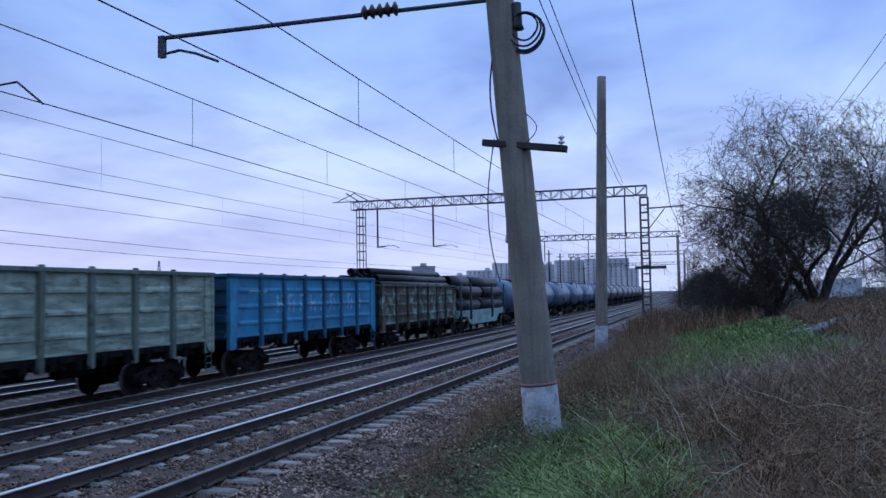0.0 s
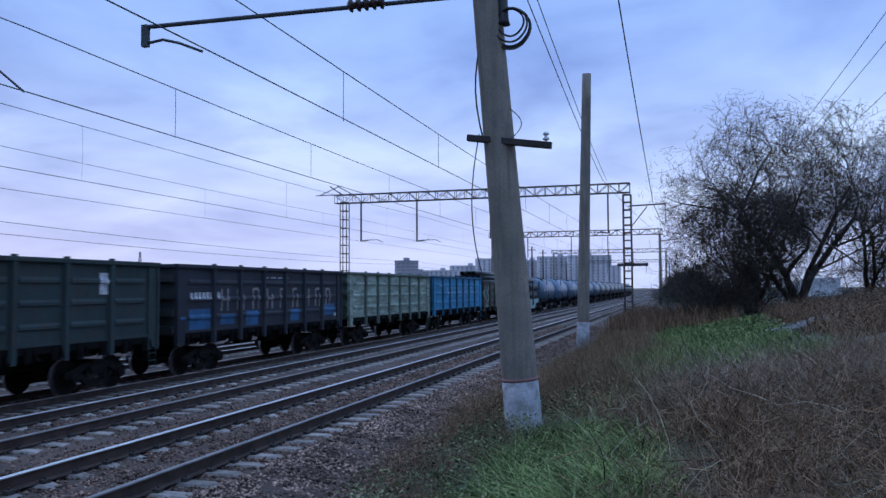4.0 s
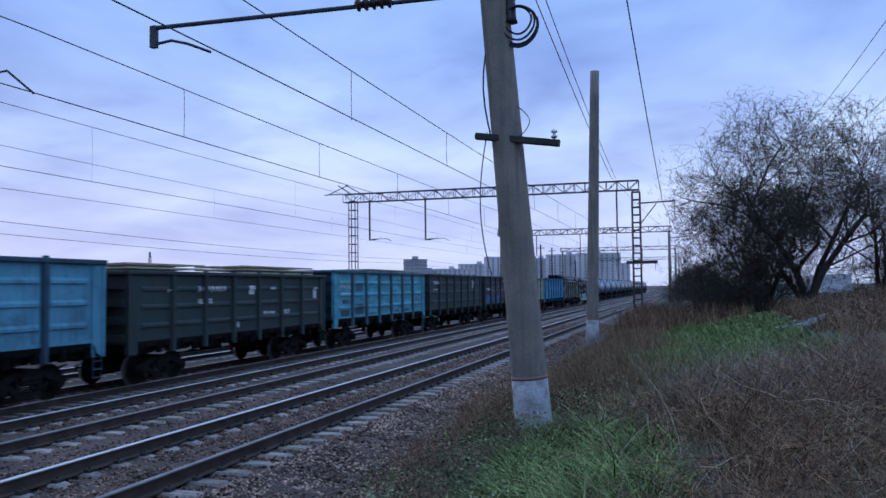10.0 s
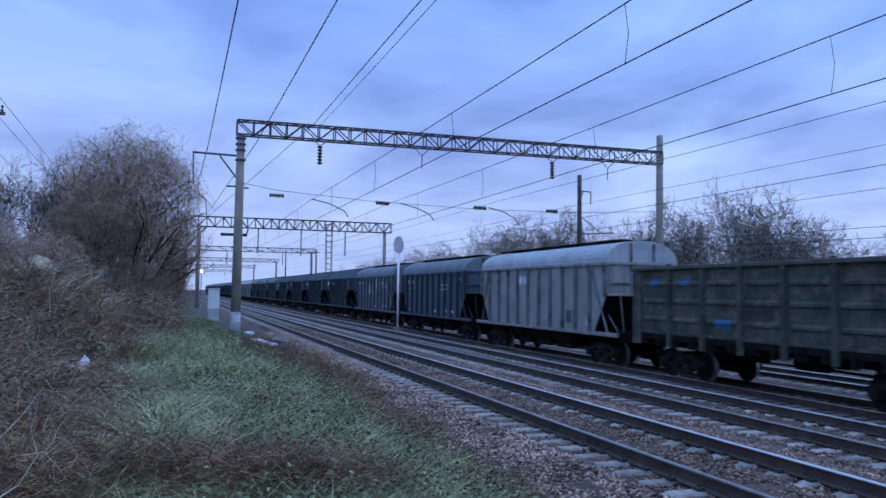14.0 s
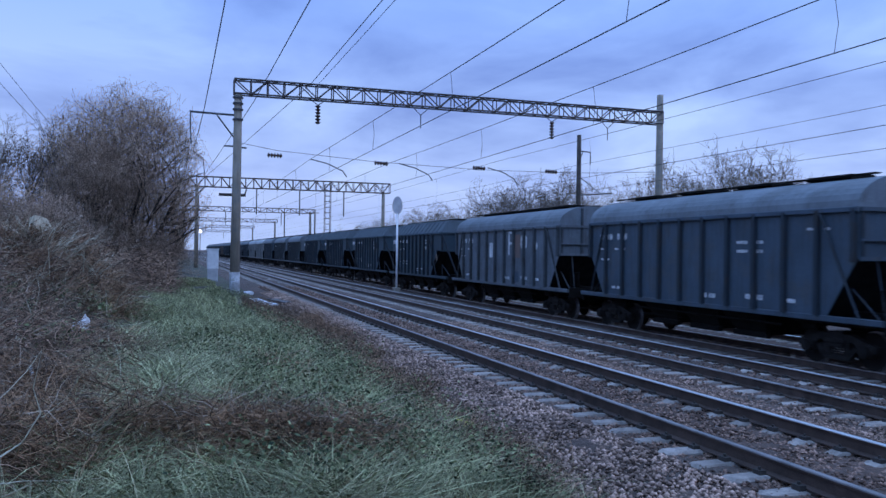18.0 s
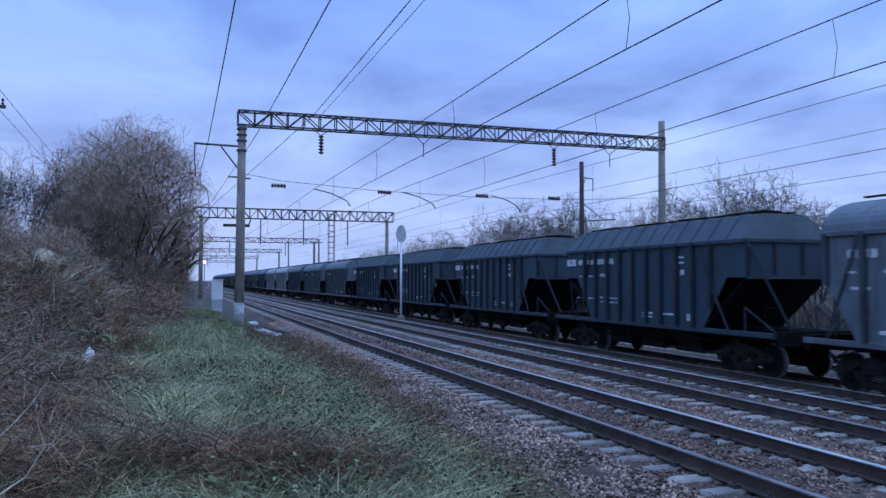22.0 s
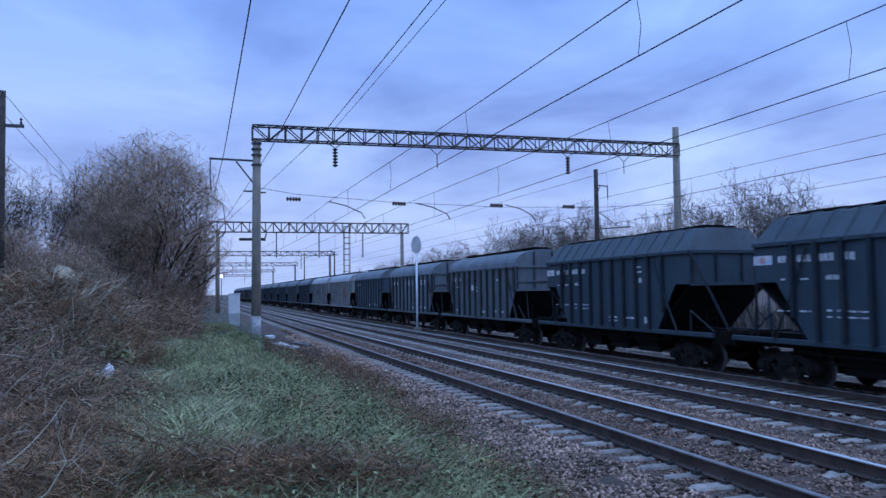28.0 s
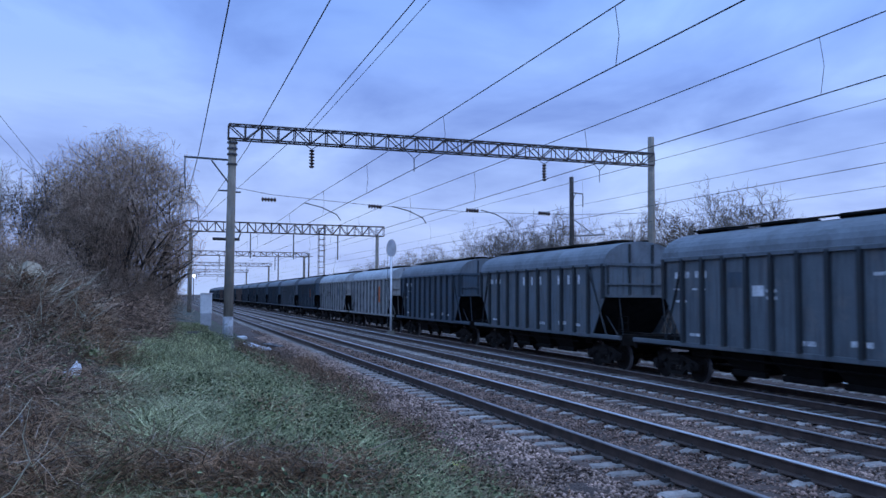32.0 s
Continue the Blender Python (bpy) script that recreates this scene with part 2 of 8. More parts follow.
M_CONCRETE = material("weathered_concrete_pole", (0.250, 0.213, 0.170), 0.9, vary=0.22, scale=1.4, fine=35, bump=0.35, streak=0.35, second=(0.19, 0.18, 0.165))
M_WHITEWASH = material("whitewashed_concrete", (0.34, 0.34, 0.35), 0.9, vary=0.3, scale=3, fine=30, bump=0.4, second=(0.20, 0.19, 0.175))
M_REDBAND = material("faded_red_band", (0.32, 0.15, 0.14), 0.85, vary=0.3)
M_STEEL = material("dark_painted_steel", (0.075, 0.078, 0.085), 0.7, 0.2, vary=0.3, scale=2, fine=30, bump=0.15)
M_TRUSS = material("grey_truss_steel", (0.085, 0.074, 0.074), 0.65, 0.3, vary=0.3, scale=1.5, fine=30, bump=0.15, second=(0.11, 0.08, 0.07))
M_WIRE = material("dark_copper_wire", (0.035, 0.033, 0.035), 0.6, 0.4, vary=0.2, bump=0)
M_INSUL = material("brown_glazed_porcelain", (0.06, 0.035, 0.03), 0.3, vary=0.2, bump=0)
M_WHITEINS = material("white_porcelain", (0.65, 0.65, 0.66), 0.3, vary=0.1, bump=0)
M_RUBBER = material("black_cable_sheath", (0.022, 0.022, 0.024), 0.6, vary=0.2, bump=0)
# Steel below the wagons: the colour holds the shade there besides grime.
M_UNDER = material("grimy_shaded_underframe_steel", (0.009, 0.008, 0.0075), 0.9, 0.0, spec=0.12, vary=0.4, scale=3, fine=40, bump=0.3, per_object=0.2)
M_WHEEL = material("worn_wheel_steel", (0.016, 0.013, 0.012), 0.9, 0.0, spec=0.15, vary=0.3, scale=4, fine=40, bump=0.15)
M_TREAD = material("bright_wheel_tread", (0.34, 0.33, 0.34), 0.38, 0.9, vary=0.15, bump=0)
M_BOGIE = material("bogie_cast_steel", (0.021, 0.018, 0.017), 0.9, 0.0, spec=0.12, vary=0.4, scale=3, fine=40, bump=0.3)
M_MARK = material("white_stencil_paint", (0.62, 0.63, 0.64), 0.8, vary=0.25, scale=4, fine=50, bump=0, second=(0.35, 0.36, 0.38))
M_FADED = material("faded_beige_lettering", (0.29, 0.25, 0.23), 0.85, vary=0.35, scale=3, fine=30, bump=0, second=(0.10, 0.09, 0.09))
M_PALEBLUE = material("chalky_blue_lettering", (0.30, 0.47, 0.60), 0.85, vary=0.35, scale=4, fine=30, bump=0, second=(0.04, 0.20, 0.33))
M_MARKBLUE = material("light_blue_sign_paint", (0.25, 0.45, 0.62), 0.8, vary=0.2, bump=0)
M_MARKRED = material("red_sign_paint", (0.5, 0.08, 0.07), 0.8, vary=0.2, bump=0)
M_ORANGE = material("orange_logo_paint", (0.42, 0.11, 0.035), 0.8, vary=0.25, bump=0)
M_PIPE = material("black_coated_steel_pipe", (0.018, 0.018, 0.020), 0.5, 0.1, vary=0.3, scale=2, fine=20, bump=0.1)
M_TIMBER = material("pale_sawn_timber", (0.42, 0.35, 0.25), 0.85, vary=0.2, scale=3, fine=30, bump=0.2)
M_BARK = material("grey_brown_bark", (0.060, 0.050, 0.044), 0.95, vary=0.35, scale=3, fine=30, bump=0.5, bump_scale=0.02)
M_TWIG = island_material("bare_twigs", (0.050, 0.040, 0.034), (0.14, 0.112, 0.092))
M_TWIG_DARK = island_material("dark_willow_twigs", (0.028, 0.024, 0.021), (0.085, 0.070, 0.058))
M_TWIG_WARM = island_material("reddish_bare_twigs", (0.20, 0.135, 0.10), (0.54, 0.39, 0.29))
M_LEAF_DRY = island_material("withered_leaves", (0.035, 0.030, 0.022), (0.12, 0.09, 0.055))
M_LEAF_FAR = island_material("far_bare_crowns", (0.095, 0.078, 0.067), (0.21, 0.178, 0.155))
M_GRASS = island_material("autumn_grass", (0.036, 0.044, 0.018), (0.49, 0.475, 0.25))
M_GRASS_DEEP = island_material("deep_green_grass", (0.018, 0.036, 0.011), (0.32, 0.40, 0.14))
M_GRASS_PALE = island_material("pale_matted_grass", (0.07, 0.065, 0.032), (0.55, 0.48, 0.29))
M_WEED = island_material("dark_green_weeds", (0.013, 0.022, 0.011), (0.27, 0.29, 0.14))
M_YELLOW = island_material("yellow_green_weed", (0.14, 0.15, 0.02), (0.46, 0.42, 0.08))
M_BRUSH = island_material("dry_brown_brush", (0.036, 0.020, 0.012), (0.43, 0.252, 0.146))
M_RUST_GRASS = island_material("rust_coloured_dry_grass", (0.11, 0.065, 0.038), (0.32, 0.205, 0.115))
M_BRUSH_DARK = island_material("dark_brown_brush", (0.024, 0.014, 0.010), (0.44, 0.275, 0.185))
M_STALK = island_material("grey_dead_stalks", (0.085, 0.060, 0.045), (0.47, 0.365, 0.275))
M_STRAW = island_material("straw_stalks", (0.30, 0.25, 0.17), (0.55, 0.50, 0.38), 0.8)
# Far walls and windows are paled in the colour to imitate distance haze.
M_PLASTER = material("hazy_grey_apartment_panels", (0.62, 0.60, 0.62), 0.9, vary=0.2, scale=0.05, fine=0.6, bump=0)
M_PLASTER2 = material("hazy_dark_apartment_panels", (0.40, 0.39, 0.42), 0.9, vary=0.2, scale=0.05, fine=0.6, bump=0)
M_PANEL = material("pinkish_window_panels", (0.50, 0.475, 0.485), 0.9, vary=0.2, scale=0.05, fine=0.6, bump=0)
M_GLASS = material("dark_window_glass", (0.26, 0.25, 0.27), 0.25, vary=0.1, bump=0, spec=0.6)
M_BOXWHITE = material("white_painted_cabinet", (0.66, 0.66, 0.68), 0.7, vary=0.12, scale=3, fine=30, bump=0.1)
M_SIGNAL = material("signal_back_grey", (0.42, 0.42, 0.44), 0.7, vary=0.15, bump=0.1)
M_LITTER = material("white_plastic_litter", (0.75, 0.75, 0.77), 0.6, vary=0.1, bump=0.1)
M_SEED = island_material("withered_seed_heads", (0.060, 0.036, 0.024), (0.205, 0.132, 0.085))
M_LAMP = bpy.data.materials.new("lit_lamp_glass")
M_LAMP.use_nodes = True
M_LAMP.node_tree.nodes["Principled BSDF"].inputs["Emission Color"].default_value = (1.0, 0.95, 0.85, 1)
M_LAMP.node_tree.nodes["Principled BSDF"].inputs["Emission Strength"].default_value = 3
M_FIELD = material("dull_far_ground", (0.085, 0.085, 0.060), 0.95, vary=0.35, scale=0.05, fine=0.8, bump=0)

# ---- mesh building ----


class Shape:
    """Gathers boxes, tubes and sheets into one mesh."""

    def __init__(self):
        self.v, self.f = [], []

    def add(self, verts, faces):
        k = len(self.v)
        self.v.extend(verts)
        self.f.extend([tuple(k + i for i in f) for f in faces])
        return self

    def box(self, x0, x1, y0, y1, z0, z1, c=0.0):
        """c: chamfer of the four edges along the longest side."""
        if not c:
            v = [(x, y, z) for z in (z0, z1) for y in (y0, y1) for x in (x0, x1)]
            return self.add(v, [(0, 2, 3, 1), (4, 5, 7, 6), (0, 1, 5, 4), (2, 6, 7, 3), (0, 4, 6, 2), (1, 3, 7, 5)])
        d = (x1 - x0, y1 - y0, z1 - z0)
        ax = d.index(max(d))
        lo, hi = (x0, y0, z0), (x1, y1, z1)
        b, e = [i for i in range(3) if i != ax]
        ring = [(lo[b] + c, lo[e]), (hi[b] - c, lo[e]), (hi[b], lo[e] + c), (hi[b], hi[e] - c), (hi[b] - c, hi[e]), (lo[b] + c, hi[e]), (lo[b], hi[e] - c), (lo[b], lo[e] + c)]
        return self.prism(ring, ax, lo[ax], hi[ax])

    def prism(self, ring, ax, a, z):
        """A closed outline in the two other axes (in xyz order), drawn along axis ax."""
        b, e = [i for i in range(3) if i != ax]
        v = []
        for s in (a, z):
            for p in ring:
                q = [0, 0, 0]
                q[ax], q[b], q[e] = s, p[0], p[1]
                v.append(tuple(q))
        n = len(ring)
        f = [(i, (i + 1) % n, n + (i + 1) % n, n + i) for i in range(n)]
        f += [tuple(range(n))[::-1], tuple(range(n, 2 * n))]
        if ax == 1:
            f = [q[::-1] for q in f]
        return self.add(v, f)

    def tube(self, pts, radii, sides=6, cap=True):
        if isinstance(radii, (int, float)):
            radii = [radii] * len(pts)
        v, f = [], []
        P = [Vector(p) for p in pts]
        for i, p in enumerate(P):
            d = (P[min(i + 1, len(P) - 1)] - P[max(i - 1, 0)])
            d = d.normalized() if d.length > 1e-9 else Vector((0, 0, 1))
            u = d.cross(Vector((0, 0, 1)) if abs(d.z) < 0.9 else Vector((0, 1, 0))).normalized()
            w = d.cross(u)
            for k in range(sides):
                a = 2 * math.pi * k / sides
                v.append(tuple(p + (u * math.cos(a) + w * math.sin(a)) * radii[i]))
        for i in range(len(P) - 1):
            for k in range(sides):
                k2 = (k + 1) % sides
                f.append((i * sides + k, (i + 1) * sides + k, (i + 1) * sides + k2, i * sides + k2))
        if cap:
            f.append(tuple(range(sides)))
            f.append(tuple(range((len(P) - 1) * sides, len(P) * sides))[::-1])
        return self.add(v, f)

    def bar(self, a, b, w):
        return self.tube([a, b], w * 0.7, 4)

    def disc(self, c, ax, r, half, sides=20):
        d = [0, 0, 0]
        d[ax] = half
        return self.tube([Vector(c) - Vector(d), Vector(c) + Vector(d)], r, sides)

    def mesh(self, name, mat, smooth=False):
        m = bpy.data.meshes.new(name)
        m.from_pydata([tuple(p) for p in self.v], [], self.f)
        if mat:
            m.materials.append(mat)
        if smooth:
            m.polygons.foreach_set("use_smooth", [True] * len(m.polygons))
        m.update()
        return m


def part(name, shape, mat, parent=None, label="", at=None, smooth=False):
    """Links a shape, or a mesh that is already there, as one mesh object under parent."""
    data = shape.mesh(name, mat, smooth) if isinstance(shape, Shape) else shape
    ob = new(name, data)
    if parent is not None:
        ob.parent = parent
    if at is not None:
        ob.matrix_basis = at if isinstance(at, Matrix) else Matrix.Translation(at)
    if label:
        ob["label"] = label
    return ob


def soup(name, verts, faces, mat, label, category, smooth=False):
    """A mesh of countless small pieces, from arrays."""
    m = bpy.data.meshes.new(name)
    v = np.asarray(verts, dtype=np.float32).reshape(-1, 3)
    f = np.asarray(faces, dtype=np.int32)
    k = f.shape[1]
    m.vertices.add(len(v))
    m.vertices.foreach_set("co", v.ravel())
    m.loops.add(f.size)
    m.loops.foreach_set("vertex_index", f.ravel())
    m.polygons.add(len(f))
    m.polygons.foreach_set("loop_start", np.arange(0, f.size, k, dtype=np.int32))
    m.polygons.foreach_set("loop_total", np.full(len(f), k, dtype=np.int32))
    m.materials.append(mat)
    m.update(calc_edges=True)
    ob = new(name, m)
    return tagged(ob, label, category, kind="stuff") if label else ob


def thing(name, label, category, at=(0, 0, 0), group="", kind=""):
    ob = new(name)
    ob.empty_display_size = 0.2
    ob.matrix_basis = at if isinstance(at, Matrix) else Matrix.Translation(at)
    return tagged(ob, label, category, group, kind)

# ---- plan: the tracks run along x; z = 0 is the rail head of the nearest track ----
TRACKS = ((6.715, 0.0), (10.815, -0.146), (17.07, -0.72), (21.3, -0.70))
GAUGE = 1.595
BASE_Y = (-400, -60, -20, -9, -5, -2.2, 0, 1.6, 2.6, 3.5, 4.1, 4.75, 5.2, 5.75, 7.7, 8.3, 9.1, 12.0, 12.35, 13.4, 15.2, 19, 23, 26, 60, 400)
BASE_Z = (1.0, 1.6, 1.75, 1.6, 1.20, 0.55, 0.42, 0.22, 0.02, -0.20, -0.38, -0.27, -0.203, -0.219, -0.219, -0.209, -0.350, -0.356, -0.45, -0.58, -0.93, -0.94, -0.90, -0.96, -1.0, -1.0)


def ground_z(x, y):
    z = np.interp(y, BASE_Y, BASE_Z)
    side = np.clip((3.4 - y) / 2.0, 0, 1)
    # a heap of cut brush and earth beside the path, and a low rise under the trees
    z = z + side * 1.05 * np.exp(-((x + 18.5) / 4.5) ** 2 - ((y + 3.3) / 1.8) ** 2)
    z = z + side * 0.55 * np.exp(-((x - 11) / 6.0) ** 2 - ((y + 4.0) / 2.5) ** 2)
    z = z - side * 0.35 * np.clip((np.abs(x) - 18) / 25, 0, 1) * np.exp(-((y - 0.5) / 2.6) ** 2)
    heap = np.exp(-((x + 17.5) / 6.5) ** 2 - ((y + 3.8) / 2.6) ** 2)
    z = z + side * heap * (0.22 * np.sin(2.3 * x + 1.7 * np.sin(1.9 * y)) * np.sin(2.7 * y + 0.8 * np.sin(2.1 * x)) + 0.10 * np.sin(5.1 * x + 2 * np.sin(3.3 * y)) * np.sin(4.7 * y + 1.0))
    # the steep rubbish heap under the boulder, and the hummocks of the grass beside the path
    z = z + 0.90 * np.exp(-((x + 18.5) / 2.0) ** 2 - ((y + 2.0) / 0.95) ** 2)
    z = z + 0.075 * np.exp(-((x + 11) / 7) ** 4 - ((y - 0.8) / 1.7) ** 4) * np.sin(2.9 * x + 1.2 * np.sin(2.3 * y)) * np.sin(3.3 * y + np.sin(2.2 * x))
    z = z + side * 0.10 * np.sin(x * 0.9 + 1.3 * np.sin(y * 1.1)) * np.sin(y * 1.4 + x * 0.23)
    return z


def grid_ground(name, xs, ys, mat, label, category, drop=0.0):
    X, Y = np.meshgrid(xs, ys, indexing="ij")
    Z = ground_z(X, Y) - drop * np.clip((Y - 4.0) / 0.4, 0, 1)
    rng = np.random.default_rng(7)
    Z = Z + rng.normal(0, 0.012, Z.shape)
    v = np.stack([X, Y, Z], -1).reshape(-1, 3)
    n, m = len(xs), len(ys)
    i = (np.arange(n - 1)[:, None] * m + np.arange(m - 1)[None, :]).ravel()
    f = np.stack([i, i + m, i + m + 1, i + 1], 1)
    ob = soup(name, v, f, mat, "", "")
    ob.data.polygons.foreach_set("use_smooth", [True] * len(ob.data.polygons))
    return tagged(ob, label, category, kind="structure")


def spread(lo, hi, near, far):
    """Places along x, close together round the middle."""
    a = list(np.arange(-45, 45, near))
    p, s = 45.0, near
    out = []
    while p < hi:
        s = min(s * 1.12, far)
        p += s
        out.append(p)
    return np.array([-q for q in out[::-1] if -q > lo] + a + [45.0] + out)


XS = spread(-3000, 3000, 0.25, 120)
YB = np.array([-2500, -900, -400, -200, -100, -60, -40, -30, -22, -16, -12] + list(np.arange(-9, 4.3, 0.25)) + [4.5, 4.8])
YK = np.array(list(np.arange(3.9, 9.3, 0.3)) + [9.6, 10, 11, 12, 12.35, 12.8, 13.2, 13.8, 14.6, 15.3, 16.2, 17, 18, 19, 20, 21.5, 23, 24.5, 26, 30, 40, 60, 100, 200, 400, 800, 2500])
ground = grid_ground("ground", XS, YB, M_SOIL, "overgrown earth bank with brown and green cover", "ground", 0.12)
trackbed = grid_ground("trackbed", XS, YK, M_BALLAST, "grey crushed stone trackbed running to the horizon", "trackbed")
for vert in trackbed.data.vertices:
    if vert.co.y < 4.0:
        vert.co.z -= 0.25

# ---- tracks ----
rails_top = {0: (M_HEAD_DULL, M_HEAD), 1: (M_HEAD_DULL, M_HEAD_WORN), 2: (M_HEAD, M_HEAD), 3: (M_HEAD, M_HEAD)}
SLEEPER_RING = [(-1.35, -0.22), (1.35, -0.22), (1.35, -0.045), (1.28, -0.015), (0.62, -0.015), (0.45, -0.07), (-0.45, -0.07), (-0.62, -0.015), (-1.28, -0.015), (-1.35, -0.045)]


def sleeper_shape():
    s = Shape()
    v, n = [], len(SLEEPER_RING)
    for x, k in ((-0.115, 0), (-0.09, 1), (0.09, 1), (0.115, 0)):
        v += [(x, y, z if z < -0.2 else (z if k else z - 0.03)) for y, z in SLEEPER_RING]
    f = []
    for r in range(3):
        f += [(r * n + i, (r + 1) * n + i, (r + 1) * n + (i + 1) % n, r * n + (i + 1) % n) for i in range(n)]
    f += [tuple(range(n)), tuple(range(3 * n, 4 * n))[::-1]]
    return s.add(v, f)


sleeper_mesh = sleeper_shape().mesh("sleeper", M_SLEEPER)
RAIL_FOOT = [(-0.075, -0.18), (0.075, -0.18), (0.075, -0.168), (0.010, -0.150), (0.010, -0.045), (0.034, -0.036), (0.036, -0.010), (-0.036, -0.010), (-0.034, -0.036), (-0.010, -0.045), (-0.010, -0.150), (-0.075, -0.168)]
RAIL_TOP = [(-0.0375, -0.018), (0.0375, -0.018), (0.036, -0.005), (0.024, 0.002), (-0.024, 0.002), (-0.036, -0.005)]
for k, (ty, tz) in enumerate(TRACKS):
    track = thing("railway_track", "broad-gauge track on concrete sleepers in stone ballast", "railway track", (0, ty, tz), "tracks side by side", "structure")
    for side in (-1, 1):
        y = side * GAUGE / 2
        rail = part("rail", Shape().prism([(y + a, b) for a, b in RAIL_FOOT], 0, -1500, 1500), M_RAIL, track, "rust-brown steel rail")
        bright = rails_top[k][0 if side < 0 else 1]
        part("rail_head", Shape().prism([(y + a, b) for a, b in RAIL_TOP], 0, -1500, 1500), bright, rail,
             "worn bright running surface" if bright is M_HEAD else "dull running surface")
    clips = Shape()
    far_v, far_f = [], []
    sv = np.array([v.co[:] for v in sleeper_mesh.vertices])
    sf = [tuple(p.vertices) for p in sleeper_mesh.polygons]
    rng = np.random.default_rng(20 + k)
    reach = 66 if k < 2 else 40
    x = -600 + 0.35
    i = 0
    while x < 600:
        jx, jr, jz = rng.normal(0, 0.012), rng.normal(0, 0.008), rng.normal(0, 0.004)
        near = abs(x) < reach
        if near:
            sl = part("sleeper", sleeper_mesh, None, track, at=pose(x + jx, 0, -0.165 + jz, 0, 0, math.degrees(jr)))
            if abs(x) < 30 and k < 2:
                for side in (-1, 1):
                    for s2 in (-1, 1):
                        y = side * GAUGE / 2 + s2 * 0.115
                        clips.box(x - 0.055, x + 0.055, y - 0.04, y + 0.04, -0.19, -0.135)
                        clips.tube([(x, y, -0.14), (x, y, -0.105)], 0.016, 6)
        elif abs(x) < 320 or i % 2 == 0:
            far_v.append((sv + np.array([x + jx, 0, -0.165])).tolist())
        x += 0.543
        i += 1
    s = Shape()
    for block in far_v:
        s.add([tuple(p) for p in block], sf)
    part("sleepers_far", s, M_SLEEPER, track)["kind"] = "stuff"
    if clips.v:
        part("rail_fastenings", clips, M_CLIP, track)["kind"] = "stuff"

# ---- poles, gantries, wires ----


def concrete_pole(label, base, top, r0, r1, band, name="concrete_pole"):
    """A tapered spun-concrete pole with whitewashed foot; band: height of the whitewash."""
    b, t = Vector(base), Vector(top)
    pole = thing(name, label, "pole", base)
    d = t - b
    n = 9
    pts = [d * (i / n) for i in range(n + 1)]
    sh = Shape()
    sh.tube([tuple(p) for p in pts], [r0 + (r1 - r0) * i / n for i in range(n + 1)], 20)
    part("shaft", sh, M_CONCRETE, pole, smooth=True)
    k = band / d.length
    lo = d * (-0.5 / d.length)
    if band:
        part("whitewashed_foot", Shape().tube([tuple(lo), tuple(d * k)], [r0 + 0.012, r0 + (r1 - r0) * k + 0.008], 20), M_WHITEWASH, pole, "flaking white paint", smooth=True)
        part("red_band", Shape().tube([tuple(d * k), tuple(d * (k + 0.045 / d.length))], [r0 + (r1 - r0) * k + 0.010] * 2, 20), M_REDBAND, pole, "faded red stripe", smooth=True)
    return pole


def lattice_beam(s, a, b, depth, width, bays, bar=0.045):
    """A four-chord truss from a to b (both at the bottom chord)."""
    a, b = Vector(a), Vector(b)
    d = b - a
    n = Vector((0, 0, 1)).cross(d).normalized() * (width / 2)
    up = Vector((0, 0, depth))
    for q in (n, -n):
        s.bar(a + q, b + q, bar)
        s.bar(a + q + up, b + q + up, bar)
        for i in range(bays):
            p0, p1 = a + d * (i / bays) + q, a + d * ((i + 1) / bays) + q
            s.bar(p0, p0 + up, bar * 0.7)
            s.bar(*((p0, p1 + up) if i % 2 else (p0 + up, p1)), bar * 0.7)
        s.bar(b + q, b + q + up, bar * 0.7)
    for i in range(bays + 1):
        p = a + d * (i / bays)
        s.bar(p + n, p - n, bar * 0.6)
        s.bar(p + n + up, p - n + up, bar * 0.6)
        if i < bays:
            s.bar(p + n + up, a + d * ((i + 1) / bays) - n + up, bar * 0.5)
    return s


def lattice_mast(s, base, height, w=0.42, bays=14, bar=0.055):
    x, y, z = base
    c = [(x - w / 2, y - w / 2), (x + w / 2, y - w / 2), (x + w / 2, y + w / 2), (x - w / 2, y + w / 2)]
    for p in c:
        s.bar((*p, z), (*p, z + height), bar)
    for i in range(bays + 1):
        h = z + height * i / bays
        for j in range(4):
            s.bar((*c[j], h), (*c[(j + 1) % 4], h), bar * 0.8)
    return s


def insulator(s, a, b, discs=4, r=0.09):
    a, b = Vector(a), Vector(b)
    d = b - a
    pts, rad = [], []
    for i in range(discs):
        for u, q in ((0.05, 0.35), (0.3, 1.0), (0.55, 0.9), (0.9, 0.35)):
            pts.append(tuple(a + d * ((i + u) / discs)))
            rad.append(r * q)
    return s.tube(pts, rad, 8)


def drop_post(gantry, x, y, z0, z1, arm_to, contact_z):
    """A hanging post under a truss with a steady arm that holds the contact wire."""
    part("drop_post", Shape().box(x - 0.05, x + 0.05, y - 0.05, y + 0.05, z1, z0), M_STEEL, gantry)
    s = Shape()
    sg = 1 if arm_to > y else -1
    m = y + sg * min(0.9, abs(arm_to - y) * 0.5)
    s.bar((x, y, z1 + 0.05), (x, m, z1 + 0.12), 0.04)
    s.tube([(x, m, z1 + 0.3), (x, m, z1 + 0.1), (x, m + (arm_to - m) * 0.5, z1 + 0.13), (x, arm_to, contact_z + 0.03)], 0.022, 5)
    part("steady_arm", s, M_STEEL, gantry)
    part("insulator", insulator(Shape(), (x, y + sg * 0.15, z1 + 0.06), (x, y + sg * 0.55, z1 + 0.09), 4, 0.07), M_INSUL, gantry)


